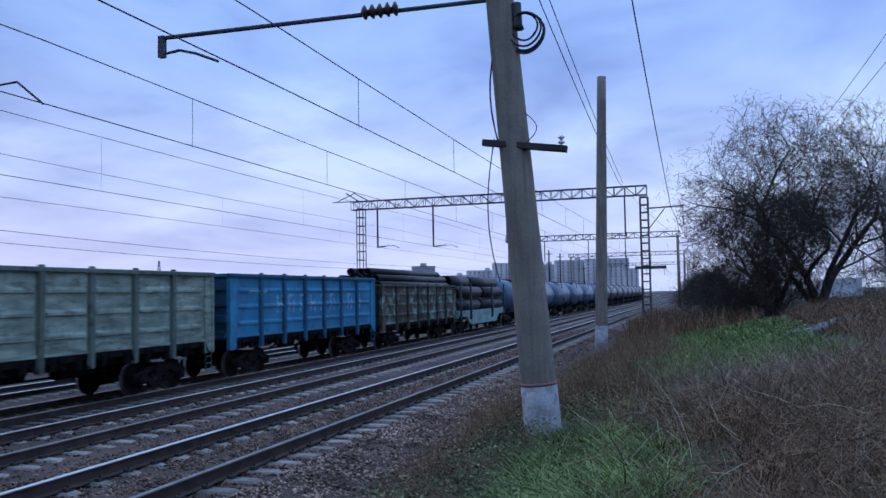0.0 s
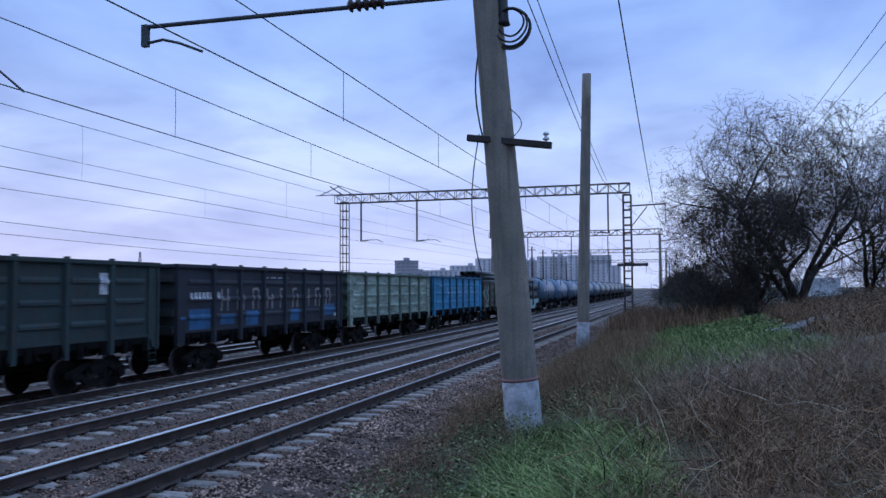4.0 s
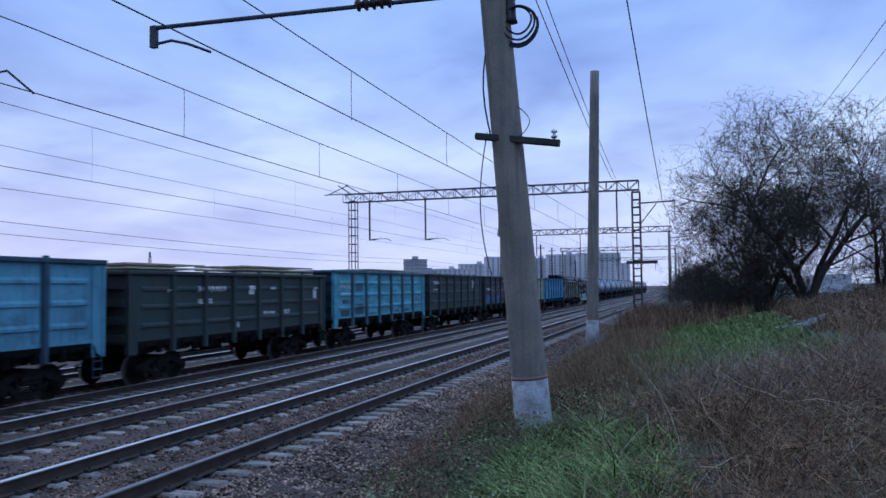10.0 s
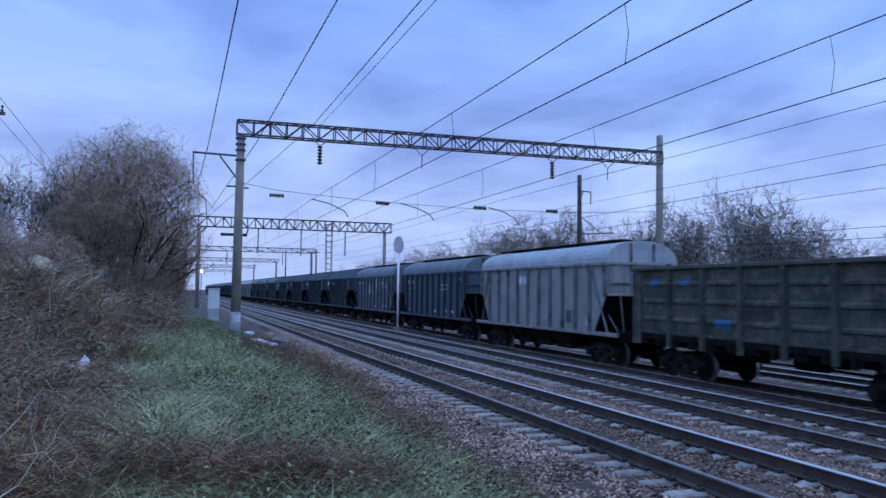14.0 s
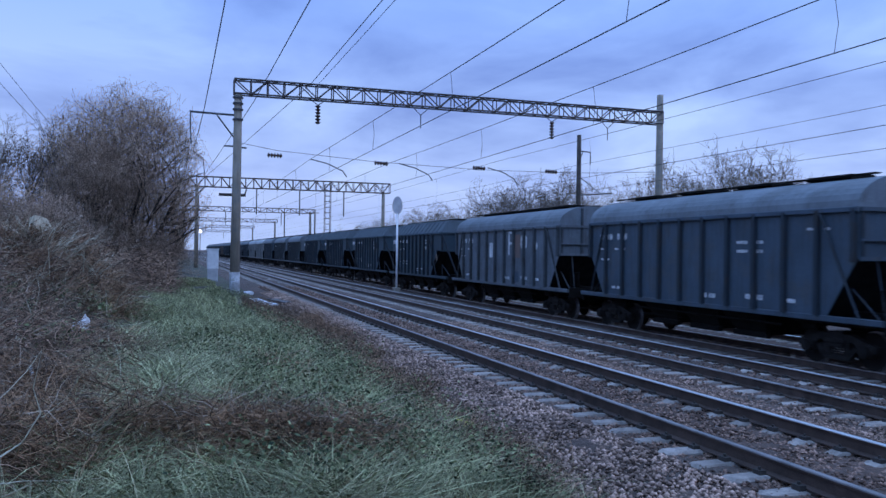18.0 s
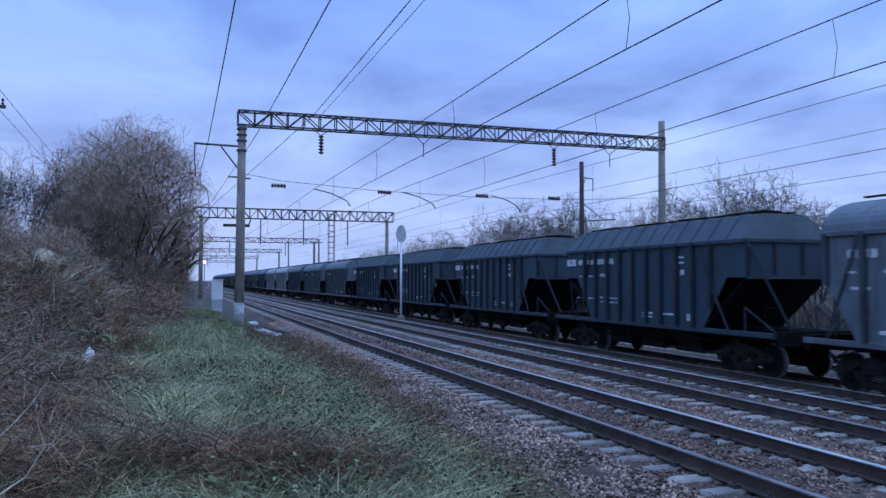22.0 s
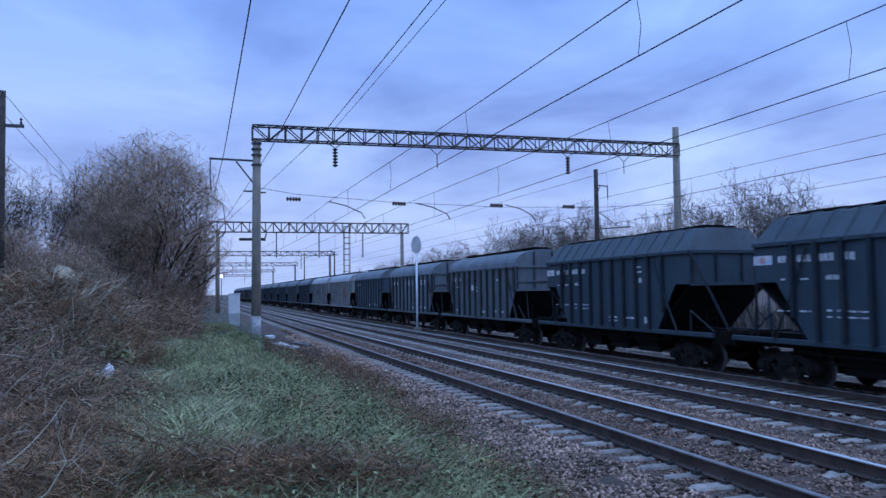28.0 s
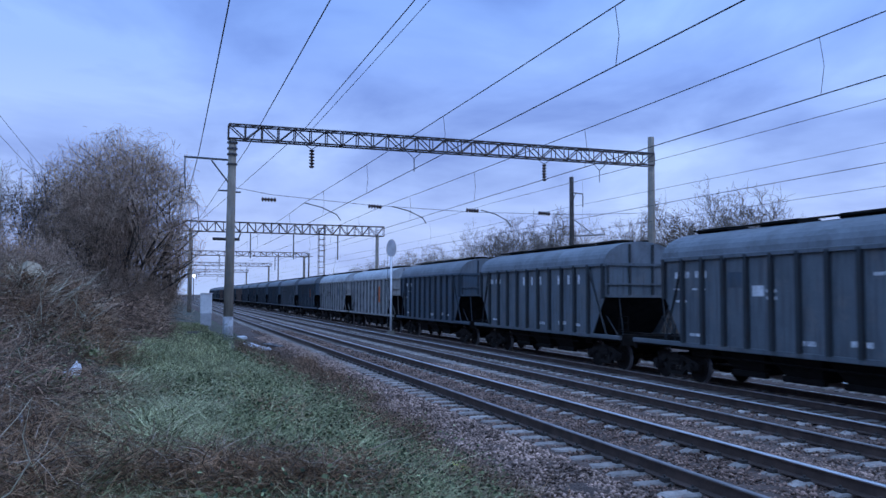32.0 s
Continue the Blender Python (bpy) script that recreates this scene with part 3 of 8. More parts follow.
CONTACT = (5.66, 5.55, 5.40, 5.50)
MESSENGER = (6.70, 6.65, 7.08, 6.93)

# gantry whose truss starts on the leaning near pole
gantry = thing("catenary_gantry", "steel truss gantry with lattice mast, spanning all the tracks", "gantry", (11.0, 0, 0), "gantries over the tracks")
part("truss", lattice_beam(Shape(), (0, 3.0, 8.55), (0, 24.2, 8.55), 0.62, 0.5, 26, 0.06), M_TRUSS, gantry)
part("lattice_mast", lattice_mast(Shape(), (0, 23.6, -0.9), 9.45, 0.6, 13, 0.075), M_TRUSS, gantry)
for py, ay, c in ((18.9, 17.07, 2), (22.9, 21.3, 3), (12.9, 10.815, 1)):
    drop_post(gantry, 0, py, 8.55, CONTACT[c] + 0.35, ay, CONTACT[c])

# leaning near pole with crossarm, cantilever, cable coil
near_pole = concrete_pole("leaning weathered concrete pole with whitewashed foot and crossarm", (11.30, 2.13, -0.35), (11.10, 2.82, 8.9), 0.262, 0.185, 1.18)
s = Shape().box(-0.06, 0.06, -0.61, 0.61, -0.045, 0.045, 0.008)
part("crossarm", s, M_CLIP, near_pole, "weathered timber crossarm", at=pose(-0.25, 0.17, 4.57, 8.5))
s = Shape().tube([(0, 0, 0), (0, 0, 0.12)], 0.012, 6)
insulator(s, (0, 0, 0.03), (0, 0, 0.17), 2, 0.05)
part("pin_insulator", s, M_WHITEINS, near_pole, "white porcelain insulator", at=(-0.25, -0.36, 4.52), smooth=True)
for r, dx, dz in ((0.29, 0.0, 0.0), (0.27, 0.02, 0.03), (0.24, -0.02, 0.05), (0.28, 0.03, 0.02), (0.19, 0.0, 0.09)):
    pts = [(-0.24 + dx + 0.02 * math.sin(3 * a), r * math.cos(a), r * math.sin(a)) for a in np.linspace(0, 2 * math.pi, 26)]
    part("cable_coil", Shape().tube(pts, 0.016, 5, False), M_RUBBER, near_pole, "coil of black cable", at=(0.0, 0.13, 6.20 + dz))
part("cable_joint", Shape().tube([(-0.2, 0.24, 6.28), (-0.2, 0.24, 6.34), (-0.2, 0.25, 6.66)], [0.10, 0.075, 0.07], 10), M_RUBBER, near_pole, "black cable joint canister", smooth=True)
pts = [(-0.22 - 0.03 * u, 0.52 + 0.14 * math.sin(3.0 * u), 6.3 - 1.7 * u) for u in np.linspace(0, 1, 8)]
part("down_cable", Shape().tube(pts, 0.013, 5), M_RUBBER, near_pole)
pts = [(-0.27, 0.60 + 0.17 * math.sin(math.pi * u * 0.75) - 0.16 * u * u, 4.70 - 2.05 * u) for u in np.linspace(0, 1, 14)]
part("loose_wire", Shape().tube(pts, 0.009, 5), M_RUBBER, near_pole)
pts = [(-0.23, 0.16 - 0.17 * math.sin(math.pi * u), 5.05 - 0.45 * u) for u in np.linspace(0, 1, 10)]
part("wire_loop", Shape().tube(pts, 0.007, 5), M_RUBBER, near_pole)
part("number_plate_patch", Shape().box(-0.012, 0.012, -0.14, 0.10, -0.10, 0.10), M_SIGNAL, near_pole, "small pale plate", at=pose(-0.222, 0.36, 4.22, 0, 0, -24))
part("mounting_scar", Shape().box(-0.012, 0.012, -0.12, 0.02, -0.22, 0.0), M_WHITEWASH, near_pole, "pale rubbed patch", at=pose(-0.228, 0.34, 3.55, 0, 0, -24))
part("hook", Shape().box(-0.03, 0.03, -0.03, 0.03, -0.10, 0.10), M_STEEL, near_pole, at=(-0.20, 0.40, 3.62))
s = Shape()
s.tube([(-0.1, 0.55, 6.80), (-1.30, 5.47, 6.42)], 0.035, 8)
part("cantilever_tube", s, M_STEEL, near_pole, "dark steel cantilever tube")
part("insulator", insulator(Shape(), (-0.50, 1.95, 6.705), (-0.64, 2.50, 6.655), 5, 0.115), M_INSUL, near_pole, "ribbed brown insulator", smooth=True)
s = Shape().box(-1.34, -1.26, 5.42, 5.52, 6.12, 6.45)
s.tube([(-1.30, 5.47, 6.17), (-1.25, 5.2, 6.22), (-1.2, 4.95, 6.16), (-1.1, 4.62, 6.03)], 0.022, 6)
part("steady_arm", s, M_STEEL, near_pole)

second_pole = concrete_pole("bare upright concrete pole with whitewashed foot", (30.8, 3.62, -0.1), (30.85, 3.33, 10.41), 0.24, 0.17, 0.95)

# far gantry in the direction the train goes
gantry2 = thing("catenary_gantry", "rigid steel truss gantry with two lattice masts", "gantry", (54.0, 0, 0), "gantries over the tracks")
part("truss", lattice_beam(Shape(), (0, 3.1, 8.45), (0, 24.3, 8.45), 0.62, 0.5, 30), M_TRUSS, gantry2)
part("lattice_mast", lattice_mast(Shape(), (0, 3.3, -0.3), 8.6, 0.5, 17, 0.07), M_TRUSS, gantry2)
part("lattice_mast", lattice_mast(Shape(), (0, 23.6, -0.9), 9.4, 0.5, 15), M_TRUSS, gantry2)
s = Shape()
s.bar((0, 23.8, 9.1), (0, 24.8, 9.75), 0.06)
s.bar((0, 25.6, 9.1), (0, 24.0, 9.75), 0.05)
s.bar((0, 23.0, 9.1), (0, 24.2, 9.75), 0.05)
s.bar((0, 25.9, 9.1), (0, 24.0, 9.1), 0.05)
part("end_bracket", s, M_STEEL, gantry2)
s = Shape()
s.bar((0, 3.2, 7.55), (0, 0.8, 7.62), 0.07)
s.bar((0, 3.1, 6.1), (0, 2.0, 7.5), 0.05)
s.tube([(0, 0.85, 7.6), (0, 0.85, 6.3)], 0.03, 5)
part("side_bracket", s, M_STEEL, gantry2)
part("cross_board", Shape().box(-0.05, 0.05, 2.0, 4.0, 3.55, 3.75), M_STEEL, gantry2)
for py, ay, c in ((4.55, 6.715, 0), (12.6, 10.815, 1), (18.0, 16.2, 2), (22.3, 20.6, 3)):
    drop_post(gantry2, 0, py, 8.5, CONTACT[c] + 0.1, ay, CONTACT[c])

# more gantries farther along
for gx, y0, y1, zb in ((100, 2.0, 23.5, 8.6), (155, 2.2, 24, 8.8), (215, 2.4, 25, 8.8)):
    g = thing("catenary_gantry", "distant steel truss gantry over the tracks", "gantry", (gx, 0, 0), "gantries over the tracks")
    part("truss", lattice_beam(Shape(), (0, y0, zb), (0, y1, zb), 0.65, 0.5, 24, 0.06), M_TRUSS, g)
    for y in (y0 + 0.3, y1 - 0.4):
        part("mast", Shape().tube([(0, y, -1), (0, y, zb + 0.2)], [0.22, 0.16], 10), M_CONCRETE, g, smooth=True)
    for y in (8.5, 13, 18.5, 22):
        part("drop_post", Shape().box(-0.05, 0.05, y - 0.05, y + 0.05, 6.0, zb), M_STEEL, g)
    s = Shape()
    s.bar((0, y0 + 0.2, zb - 0.8), (0, y0 - 2.0, zb - 0.6), 0.08)
    part("side_bracket", s, M_STEEL, g)

# gantry on concrete masts in the direction the train comes from
GX = -41.0
gantry_b = thing("catenary_gantry", "steel truss gantry on round concrete masts with hanging insulators", "gantry", (GX, 0, 0), "gantries over the tracks")
part("truss", lattice_beam(Shape(), (0, 2.85, 9.82), (0, 27.6, 9.86), 0.72, 0.55, 30, 0.065), M_TRUSS, gantry_b)
part("mast", Shape().tube([(0, 3.0, -0.6), (0, 3.06, 9.85)], [0.25, 0.19], 16), M_CONCRETE, gantry_b, "whitewash-footed concrete mast", smooth=True)
part("whitewashed_foot", Shape().tube([(0, 3.0, -0.6), (0, 3.0, 0.92)], [0.262, 0.25], 16), M_WHITEWASH, gantry_b, smooth=True)
part("mast", Shape().tube([(0, 27.5, -1.0), (0, 27.55, 11.6)], [0.27, 0.19], 16), M_CONCRETE, gantry_b, smooth=True)
for z in (9.0, 9.3, 9.6, 8.5):
    part("clamp_ring", Shape().tube([(0, 3.05, z), (0, 3.05, z + 0.08)], 0.26, 14), M_STEEL, gantry_b)
s = Shape()
s.bar((0, 3.0, 8.75), (0, 0.75, 8.8), 0.075)
s.bar((0, 2.9, 7.6), (0, 2.05, 8.7), 0.055)
s.tube([(0, 0.8, 8.75), (0, 0.8, 7.9), (0, 0.85, 7.2)], 0.03, 5)
part("side_bracket", s, M_STEEL, gantry_b)
s = Shape()
s.bar((0, 3.1, 7.2), (0, 2.4, 7.2), 0.06)
s.bar((0, 3.1, 7.15), (0, 3.5, 7.15), 0.06)
part("cross_bar", s, M_STEEL, gantry_b)
part("cross_board", Shape().box(-0.32, -0.2, 2.2, 3.5, 4.72, 4.86), M_CLIP, gantry_b, "weathered timber crossarm")
s = Shape().bar((-0.26, 3.45, 4.8), (-0.26, 3.55, 5.1), 0.05)
part("pin_insulator", s, M_STEEL, gantry_b)
for y in (7.05, 20.4):
    part("hanging_insulator", insulator(Shape(), (0, y, 9.55), (0, y, 8.55), 6, 0.15), M_INSUL, gantry_b, "stack of dark porcelain insulators", smooth=True)
    s = Shape()
    s.bar((0, y - 0.45, 9.85), (0, y, 9.55), 0.03)
    s.bar((0, y + 0.45, 9.85), (0, y, 9.55), 0.03)
    part("hanger", s, M_STEEL, gantry_b)
for y in (12.6, 24.0):
    s = Shape()
    s.bar((0, y - 0.5, 9.85), (0, y, 9.4), 0.03)
    s.bar((0, y + 0.5, 9.85), (0, y, 9.4), 0.03)
    s.bar((0, y, 9.4), (0, y, 8.7), 0.04)
    part("hanger", s, M_STEEL, gantry_b)
# lower cross wire that holds the steady arms
pts = [(0, 3.1, 7.4), (0, 5.0, 7.1), (0, 10, 6.78), (0, 16, 6.62), (0, 22, 6.70), (0, 27.5, 7.0)]
part("cross_wire", Shape().tube(pts, 0.012, 4), M_WIRE, gantry_b)
for y in (4.9, 10.45, 16.0, 20.4):
    part("insulator", insulator(Shape(), (0, y - 0.38, 6.85 if y < 8 else 6.72), (0, y + 0.38, 6.84 if y < 8 else 6.70), 5, 0.13), M_INSUL, gantry_b, smooth=True)
for y, arm, c in ((7.6, 8.9, 0), (12.3, 13.6, 1), (17.4, 18.6, 2)):
    part("steady_arm", Shape().tube([(0, y - 0.9, 6.75), (0, y, 6.55), (0, arm - 0.5, 6.2), (0, arm - 0.3, 5.9)], 0.03, 5), M_STEEL, gantry_b)

gantry_c = thing("catenary_gantry", "distant steel truss gantry on concrete masts", "gantry", (-95.0, 0, 0), "gantries over the tracks")
part("truss", lattice_beam(Shape(), (0, 1.6, 9.2), (0, 25.2, 9.2), 1.15, 0.6, 26, 0.08), M_TRUSS, gantry_c)
for y in (2.55, 24.4):
    part("mast", Shape().tube([(0, y, -1), (0, y, 9.3)], [0.26, 0.2], 12), M_CONCRETE, gantry_c, smooth=True)
for y in (9.2, 14.2, 19.5):
    part("drop_post", Shape().box(-0.06, 0.06, y - 0.06, y + 0.06, 6.2, 9.2), M_STEEL, gantry_c)
for gx in (-150, -205, -265, -330):
    g = thing("catenary_gantry", "far steel truss gantry over the tracks", "gantry", (gx, 0, 0), "gantries over the tracks")
    part("truss", lattice_beam(Shape(), (0, 1.2, 9.0), (0, 25, 9.0), 0.8, 0.6, 22, 0.08), M_TRUSS, g)
    for y in (1.6, 24.4):
        part("mast", Shape().tube([(0, y, -1), (0, y, 9.2)], [0.26, 0.2], 8), M_CONCRETE, g)
    for y in (9.0, 19.0):
        part("drop_post", Shape().box(-0.06, 0.06, y - 0.06, y + 0.06, 6.5, 9.0), M_STEEL, g)

# wires: one top-level thing for each line
SUPPORTS = (-330, -265, -205, -150, -95, -41, 11, 54, 100, 155, 215, 280)


def sag(z_top, z_low, x):
    for a, b in zip(SUPPORTS, SUPPORTS[1:]):
        if a <= x <= b:
            u = (x - a) / (b - a)
            return z_low + (z_top - z_low) * (2 * u - 1) ** 2
    return z_top


for k, (ty, tz) in enumerate(TRACKS):
    cat = thing("overhead_line", "overhead contact wire hung from a catenary wire by droppers", "overhead line", (0, ty, 0), "overhead lines")
    part("contact_wire", Shape().tube([(x, 0.12 * (1 if i % 2 else -1), CONTACT[k]) for i, x in enumerate(SUPPORTS)], (0.0115, 0.0115, 0.010, 0.009)[k], 5), M_WIRE, cat)
    top, low = MESSENGER[k] + 0.06, MESSENGER[k] - 0.07
    xs = [x for a, b in zip(SUPPORTS, SUPPORTS[1:]) for x in np.linspace(a, b, 8, endpoint=False)] + [SUPPORTS[-1]]
    part("catenary_wire", Shape().tube([(x, 0, sag(top, low, x)) for x in xs], (0.0115, 0.0115, 0.010, 0.009)[k], 5), M_WIRE, cat)
    for a, b in zip(SUPPORTS[3:10], SUPPORTS[4:11]):
        for u in ((0.1, 0.26, 0.42, 0.58, 0.74, 0.9) if k < 2 else (0.2, 0.5, 0.8)):
            x = a + (b - a) * u
            zt = sag(top, low, x)
            part("dropper", Shape().tube([(x, 0, zt), (x + 0.06, 0.03, (zt + CONTACT[k]) / 2), (x, 0, CONTACT[k])], 0.007 if k < 2 else 0.004, 4), M_WIRE, cat)


def line(label, pts, r=0.012, dip=0.4, name="power_line", group="lines along the railway"):
    q = [tuple(pts[0])]
    for a, b in zip(pts, pts[1:]):
        a, b = Vector(a), Vector(b)
        for i in range(1, 11):
            u = i / 10
            p = a.lerp(b, u)
            p.z -= dip * 4 * u * (1 - u)
            q.append(tuple(p))
    ob = part(name, Shape().tube(q, r, 5), M_WIRE)
    return tagged(ob, label, "wire", group)


line("feeder wire carried on side brackets of the masts", [(-330, 0.6, 8.6), (-205, 0.6, 8.6), (-150, 0.7, 8.6), (-95, 0.9, 8.8), (GX, 1.45, 9.05), (11.0, 1.4, 10.86), (54, 1.6, 7.6), (100, 0.6, 7.4), (215, 0.5, 7)], 0.020, 0.3)
line("bare wire from mast top to mast top", [(-95, 2.6, 9.4), (GX, 3.8, 9.46), (11.1, 3.8, 9.46)], 0.018, 0.05)
line("bare wire from mast top to mast top", [(-95, 3.5, 10.4), (GX, 6.7, 10.65), (11.1, 6.7, 10.6)], 0.018, 0.06)
line("bare wire from mast top to mast top", [(GX, 7.05, 10.62), (11.1, 7.0, 10.5)], 0.012, 0.10)
line("bare wire from the pole towards the next mast", [(11.05, 3.6, 10.6), (54, 4.9, 9.4), (100, 3.0, 9.2)], 0.016, 0.25)
line("bare wire from the pole towards the next mast", [(11.05, 3.3, 10.6), (54, 4.6, 9.3)], 0.014, 0.35)
for y, z in ((44, 6.4), (47, 5.9)):
    line("far thin line wire beyond the tracks", [(-200, y, z + 0.6), (-60, y, z + 0.6), (40, y, z + 0.5), (130, y, z + 0.5), (260, y, z + 0.5)], 0.02, 0.5)
for y, z in ((-6.2, 10.6), (-6.9, 10.6), (-8.2, 10.2)):
    line("power line wire over the bank", [(-130, y - 1.5, z - 1), (-34, y - 0.5, z - 1), (22, y, z), (75, y + 0.4, z + 0.5)], 0.012, 0.5)

# pole with crossarm on the bank
bank_pole = thing("wooden_pole", "dark wooden line pole with crossarms on the bank", "pole", (-34, -7.0, 1.2))
part("shaft", Shape().tube([(0, 0, -0.5), (0, 0, 8.8)], [0.15, 0.11], 12), M_BARK, bank_pole, smooth=True)
for z in (7.4,):
    part("crossarm", Shape().box(-0.06, 0.06, -0.75, 0.75, z, z + 0.12), M_STEEL, bank_pole)
    for y in (-0.65, 0.65):
        part("pin_insulator", insulator(Shape(), (0, y, z + 0.12), (0, y, z + 0.4), 2, 0.06), M_INSUL, bank_pole)

# brown post with arms beyond the train
far_post = thing("steel_post", "rusty post with side arms beyond the tracks", "post", (-50, 27.0, -0.9))
part("shaft", Shape().tube([(0, 0, 0), (0, 0, 11.3)], [0.20, 0.15], 10), M_BARK, far_post, smooth=True)
part("upper_arm", Shape().bar((0, 0, 10.2), (1.6, 0, 9.9), 0.06).bar((1.6, 0, 9.9), (1.6, 0, 9.0), 0.05).bar((0, 0, 9.4), (0.6, 0, 10.1), 0.05), M_STEEL, far_post)
part("lower_arm", Shape().bar((0, 0, 7.1), (4.5, 0, 6.9), 0.06).bar((0, 0, 8.4), (3.0, 0, 7.0), 0.05), M_STEEL, far_post)
part("lamp_arm", Shape().bar((0, -0.1, 5.6), (0.5, -0.3, 5.8), 0.04), M_STEEL, far_post)
part("lamp", Shape().tube([(0.5, -0.3, 5.40), (0.5, -0.3, 5.52), (0.5, -0.3, 5.68), (0.5, -0.3, 5.76)], [0.05, 0.10, 0.10, 0.05], 10), M_LAMP, far_post, "lit white floodlight")
far_light = thing("yard_lamp", "small lit lamp on a thin far mast", "lamp", (-300, 9.2, -0.8))
part("mast", Shape().tube([(0, 0, 0), (0, 0, 9.2)], 0.12, 8), M_STEEL, far_light)
part("lamp", Shape().tube([(0.3, 0, 8.8), (0.3, 0, 9.0), (0.3, 0, 9.6), (0.3, 0, 9.8)], [0.15, 0.4, 0.4, 0.15], 10), M_LAMP, far_light, "lit white lamp")

yard_tower = thing("lattice_tower", "slim steel lattice tower beside the railway", "tower", (-128, 23.6, -0.9))
part("lattice", lattice_mast(Shape(), (0, 0, 0), 13.6, 0.9, 15, 0.07), M_TRUSS, yard_tower)
for x, y, top in ((-146, 24.6, 9.6), (-190, 24.8, 11.5), (139, 25.0, 9.5), (152, 25.2, 9.5), (182, 24.8, 8.0), (300, 25.0, 12.0)):
    post = thing("line_post", "dark slender line post beyond the tracks", "post", (x, y, -1.0), "posts beyond the tracks")
    part("shaft", Shape().tube([(0, 0, 0), (0, 0, top + 1.0)], [0.17, 0.12], 10), M_BARK, post, smooth=True)
    part("crossarm", Shape().box(-0.05, 0.05, -0.7, 0.7, top + 0.3, top + 0.42), M_STEEL, post)

# signal between the tracks
signal = thing("railway_signal", "railway signal head seen from behind on a thin white post", "signal", (-48.4, 13.4, -0.45))
part("post", Shape().tube([(0, 0, 0), (0, 0, 4.9)], 0.065, 10), M_BOXWHITE, signal, smooth=True)
ring = [(0.33 * math.cos(a), 5.35 + (0.62 if math.sin(a) > 0 else 0.5) * math.sin(a)) for a in np.linspace(0, 2 * math.pi, 18, endpoint=False)]
part("backboard", Shape().prism(ring, 0, -0.03, 0.03), M_SIGNAL, signal, "pale grey oval backboard")
for z in (5.1, 5.45, 5.75):
    part("lamp_housing", Shape().box(-0.28, -0.03, -0.14, 0.14, z - 0.13, z + 0.13, 0.02), M_STEEL, signal)
part("foot", Shape().box(-0.2, 0.2, -0.2, 0.2, -0.1, 0.25, 0.03), M_CONCRETE, signal)
part("ladder", Shape().bar((-0.3, -0.15, 0.2), (-0.3, -0.15, 5.0), 0.02).bar((-0.3, 0.15, 0.2), (-0.3, 0.15, 5.0), 0.02), M_STEEL, signal)

# small white cabinet, slab, litter
cabinet = thing("relay_cabinet", "small white relay cabinet on a concrete base", "cabinet", (-56, 2.62, 0.0))
part("body", Shape().box(-0.35, 0.35, -0.36, 0.36, 0.75, 2.05, 0.03), M_BOXWHITE, cabinet)
part("base", Shape().box(-0.38, 0.38, -0.33, 0.33, -0.3, 0.75, 0.02), M_SIGNAL, cabinet)
part("roof", Shape().box(-0.4, 0.4, -0.40, 0.40, 2.05, 2.10), M_BOXWHITE, cabinet)

# ---- the train ----
TY, TZ = TRACKS[2]
# metres the train has gone, by seconds
RUN = ((0, 0.0), (3.5, 22.7), (6, 38.85), (9, 58.4), (11, 71.2), (11.6, 75.15), (12, 78.1), (12.4, 80.6), (13, 84.2), (14.5, 93.7), (17, 110.7), (20, 131.2), (22, 144.7), (24, 157.95), (26, 170.75), (28.5, 186.9), (30, 196.9), (31, 203.1), (32, 209.5))
PAINTS = {}


def paint(name, colour, rust=(0.10, 0.055, 0.035), streak=0.5, vary=0.18, scale=0.9, stretch=(1, 1, 1)):
    if name not in PAINTS:
        PAINTS[name] = material(name, colour, 0.72, 0.0, vary=vary, scale=scale, fine=22, bump=0.25, second=rust, streak=streak, per_object=0.06, spec=0.3, stretch=stretch)
    return PAINTS[name]


MESHES = {}


def shared(key, build, mat, smooth=False):
    k = (key, mat.name)
    if k not in MESHES:
        MESHES[k] = build().mesh(key, mat, smooth)
    return MESHES[k]


def side_frame():
    """A cast three-piece bogie side frame, seen from the side, 1.85 m axle base."""
    s = Shape()
    s.prism([(-1.22, 0.62), (-0.95, 0.70), (-0.5, 0.84), (0.5, 0.84), (0.95, 0.70), (1.22, 0.62), (1.22, 0.44), (0.98, 0.52), (0.66, 0.56), (0.52, 0.66), (-0.52, 0.66), (-0.66, 0.56), (-0.98, 0.52), (-1.22, 0.44)], 1, -0.09, 0.09)
    s.prism([(-0.68, 0.50), (-0.40, 0.20), (0.40, 0.20), (0.68, 0.50), (0.56, 0.56), (0.33, 0.31), (-0.33, 0.31), (-0.56, 0.56)], 1, -0.08, 0.08)
    for x in (-0.36, 0.36):
        s.box(x - 0.06, x + 0.06, -0.08, 0.08, 0.30, 0.68)
    for x in (-0.925, 0.925):
        s.box(x - 0.19, x + 0.19, -0.12, 0.12, 0.34, 0.64, 0.05)
        s.disc((x, -0.10, 0.478), 1, 0.15, 0.10, 14)
        s.disc((x, -0.21, 0.478), 1, 0.085, 0.025, 10)
    for x in (-0.2, 0, 0.2):
        for k in range(5):
            s.disc((x, -0.03, 0.335 + 0.055 * k), 2, 0.085, 0.016, 8)
    s.box(-0.33, 0.33, -0.15, 0.10, 0.60, 0.74, 0.03)
    return s


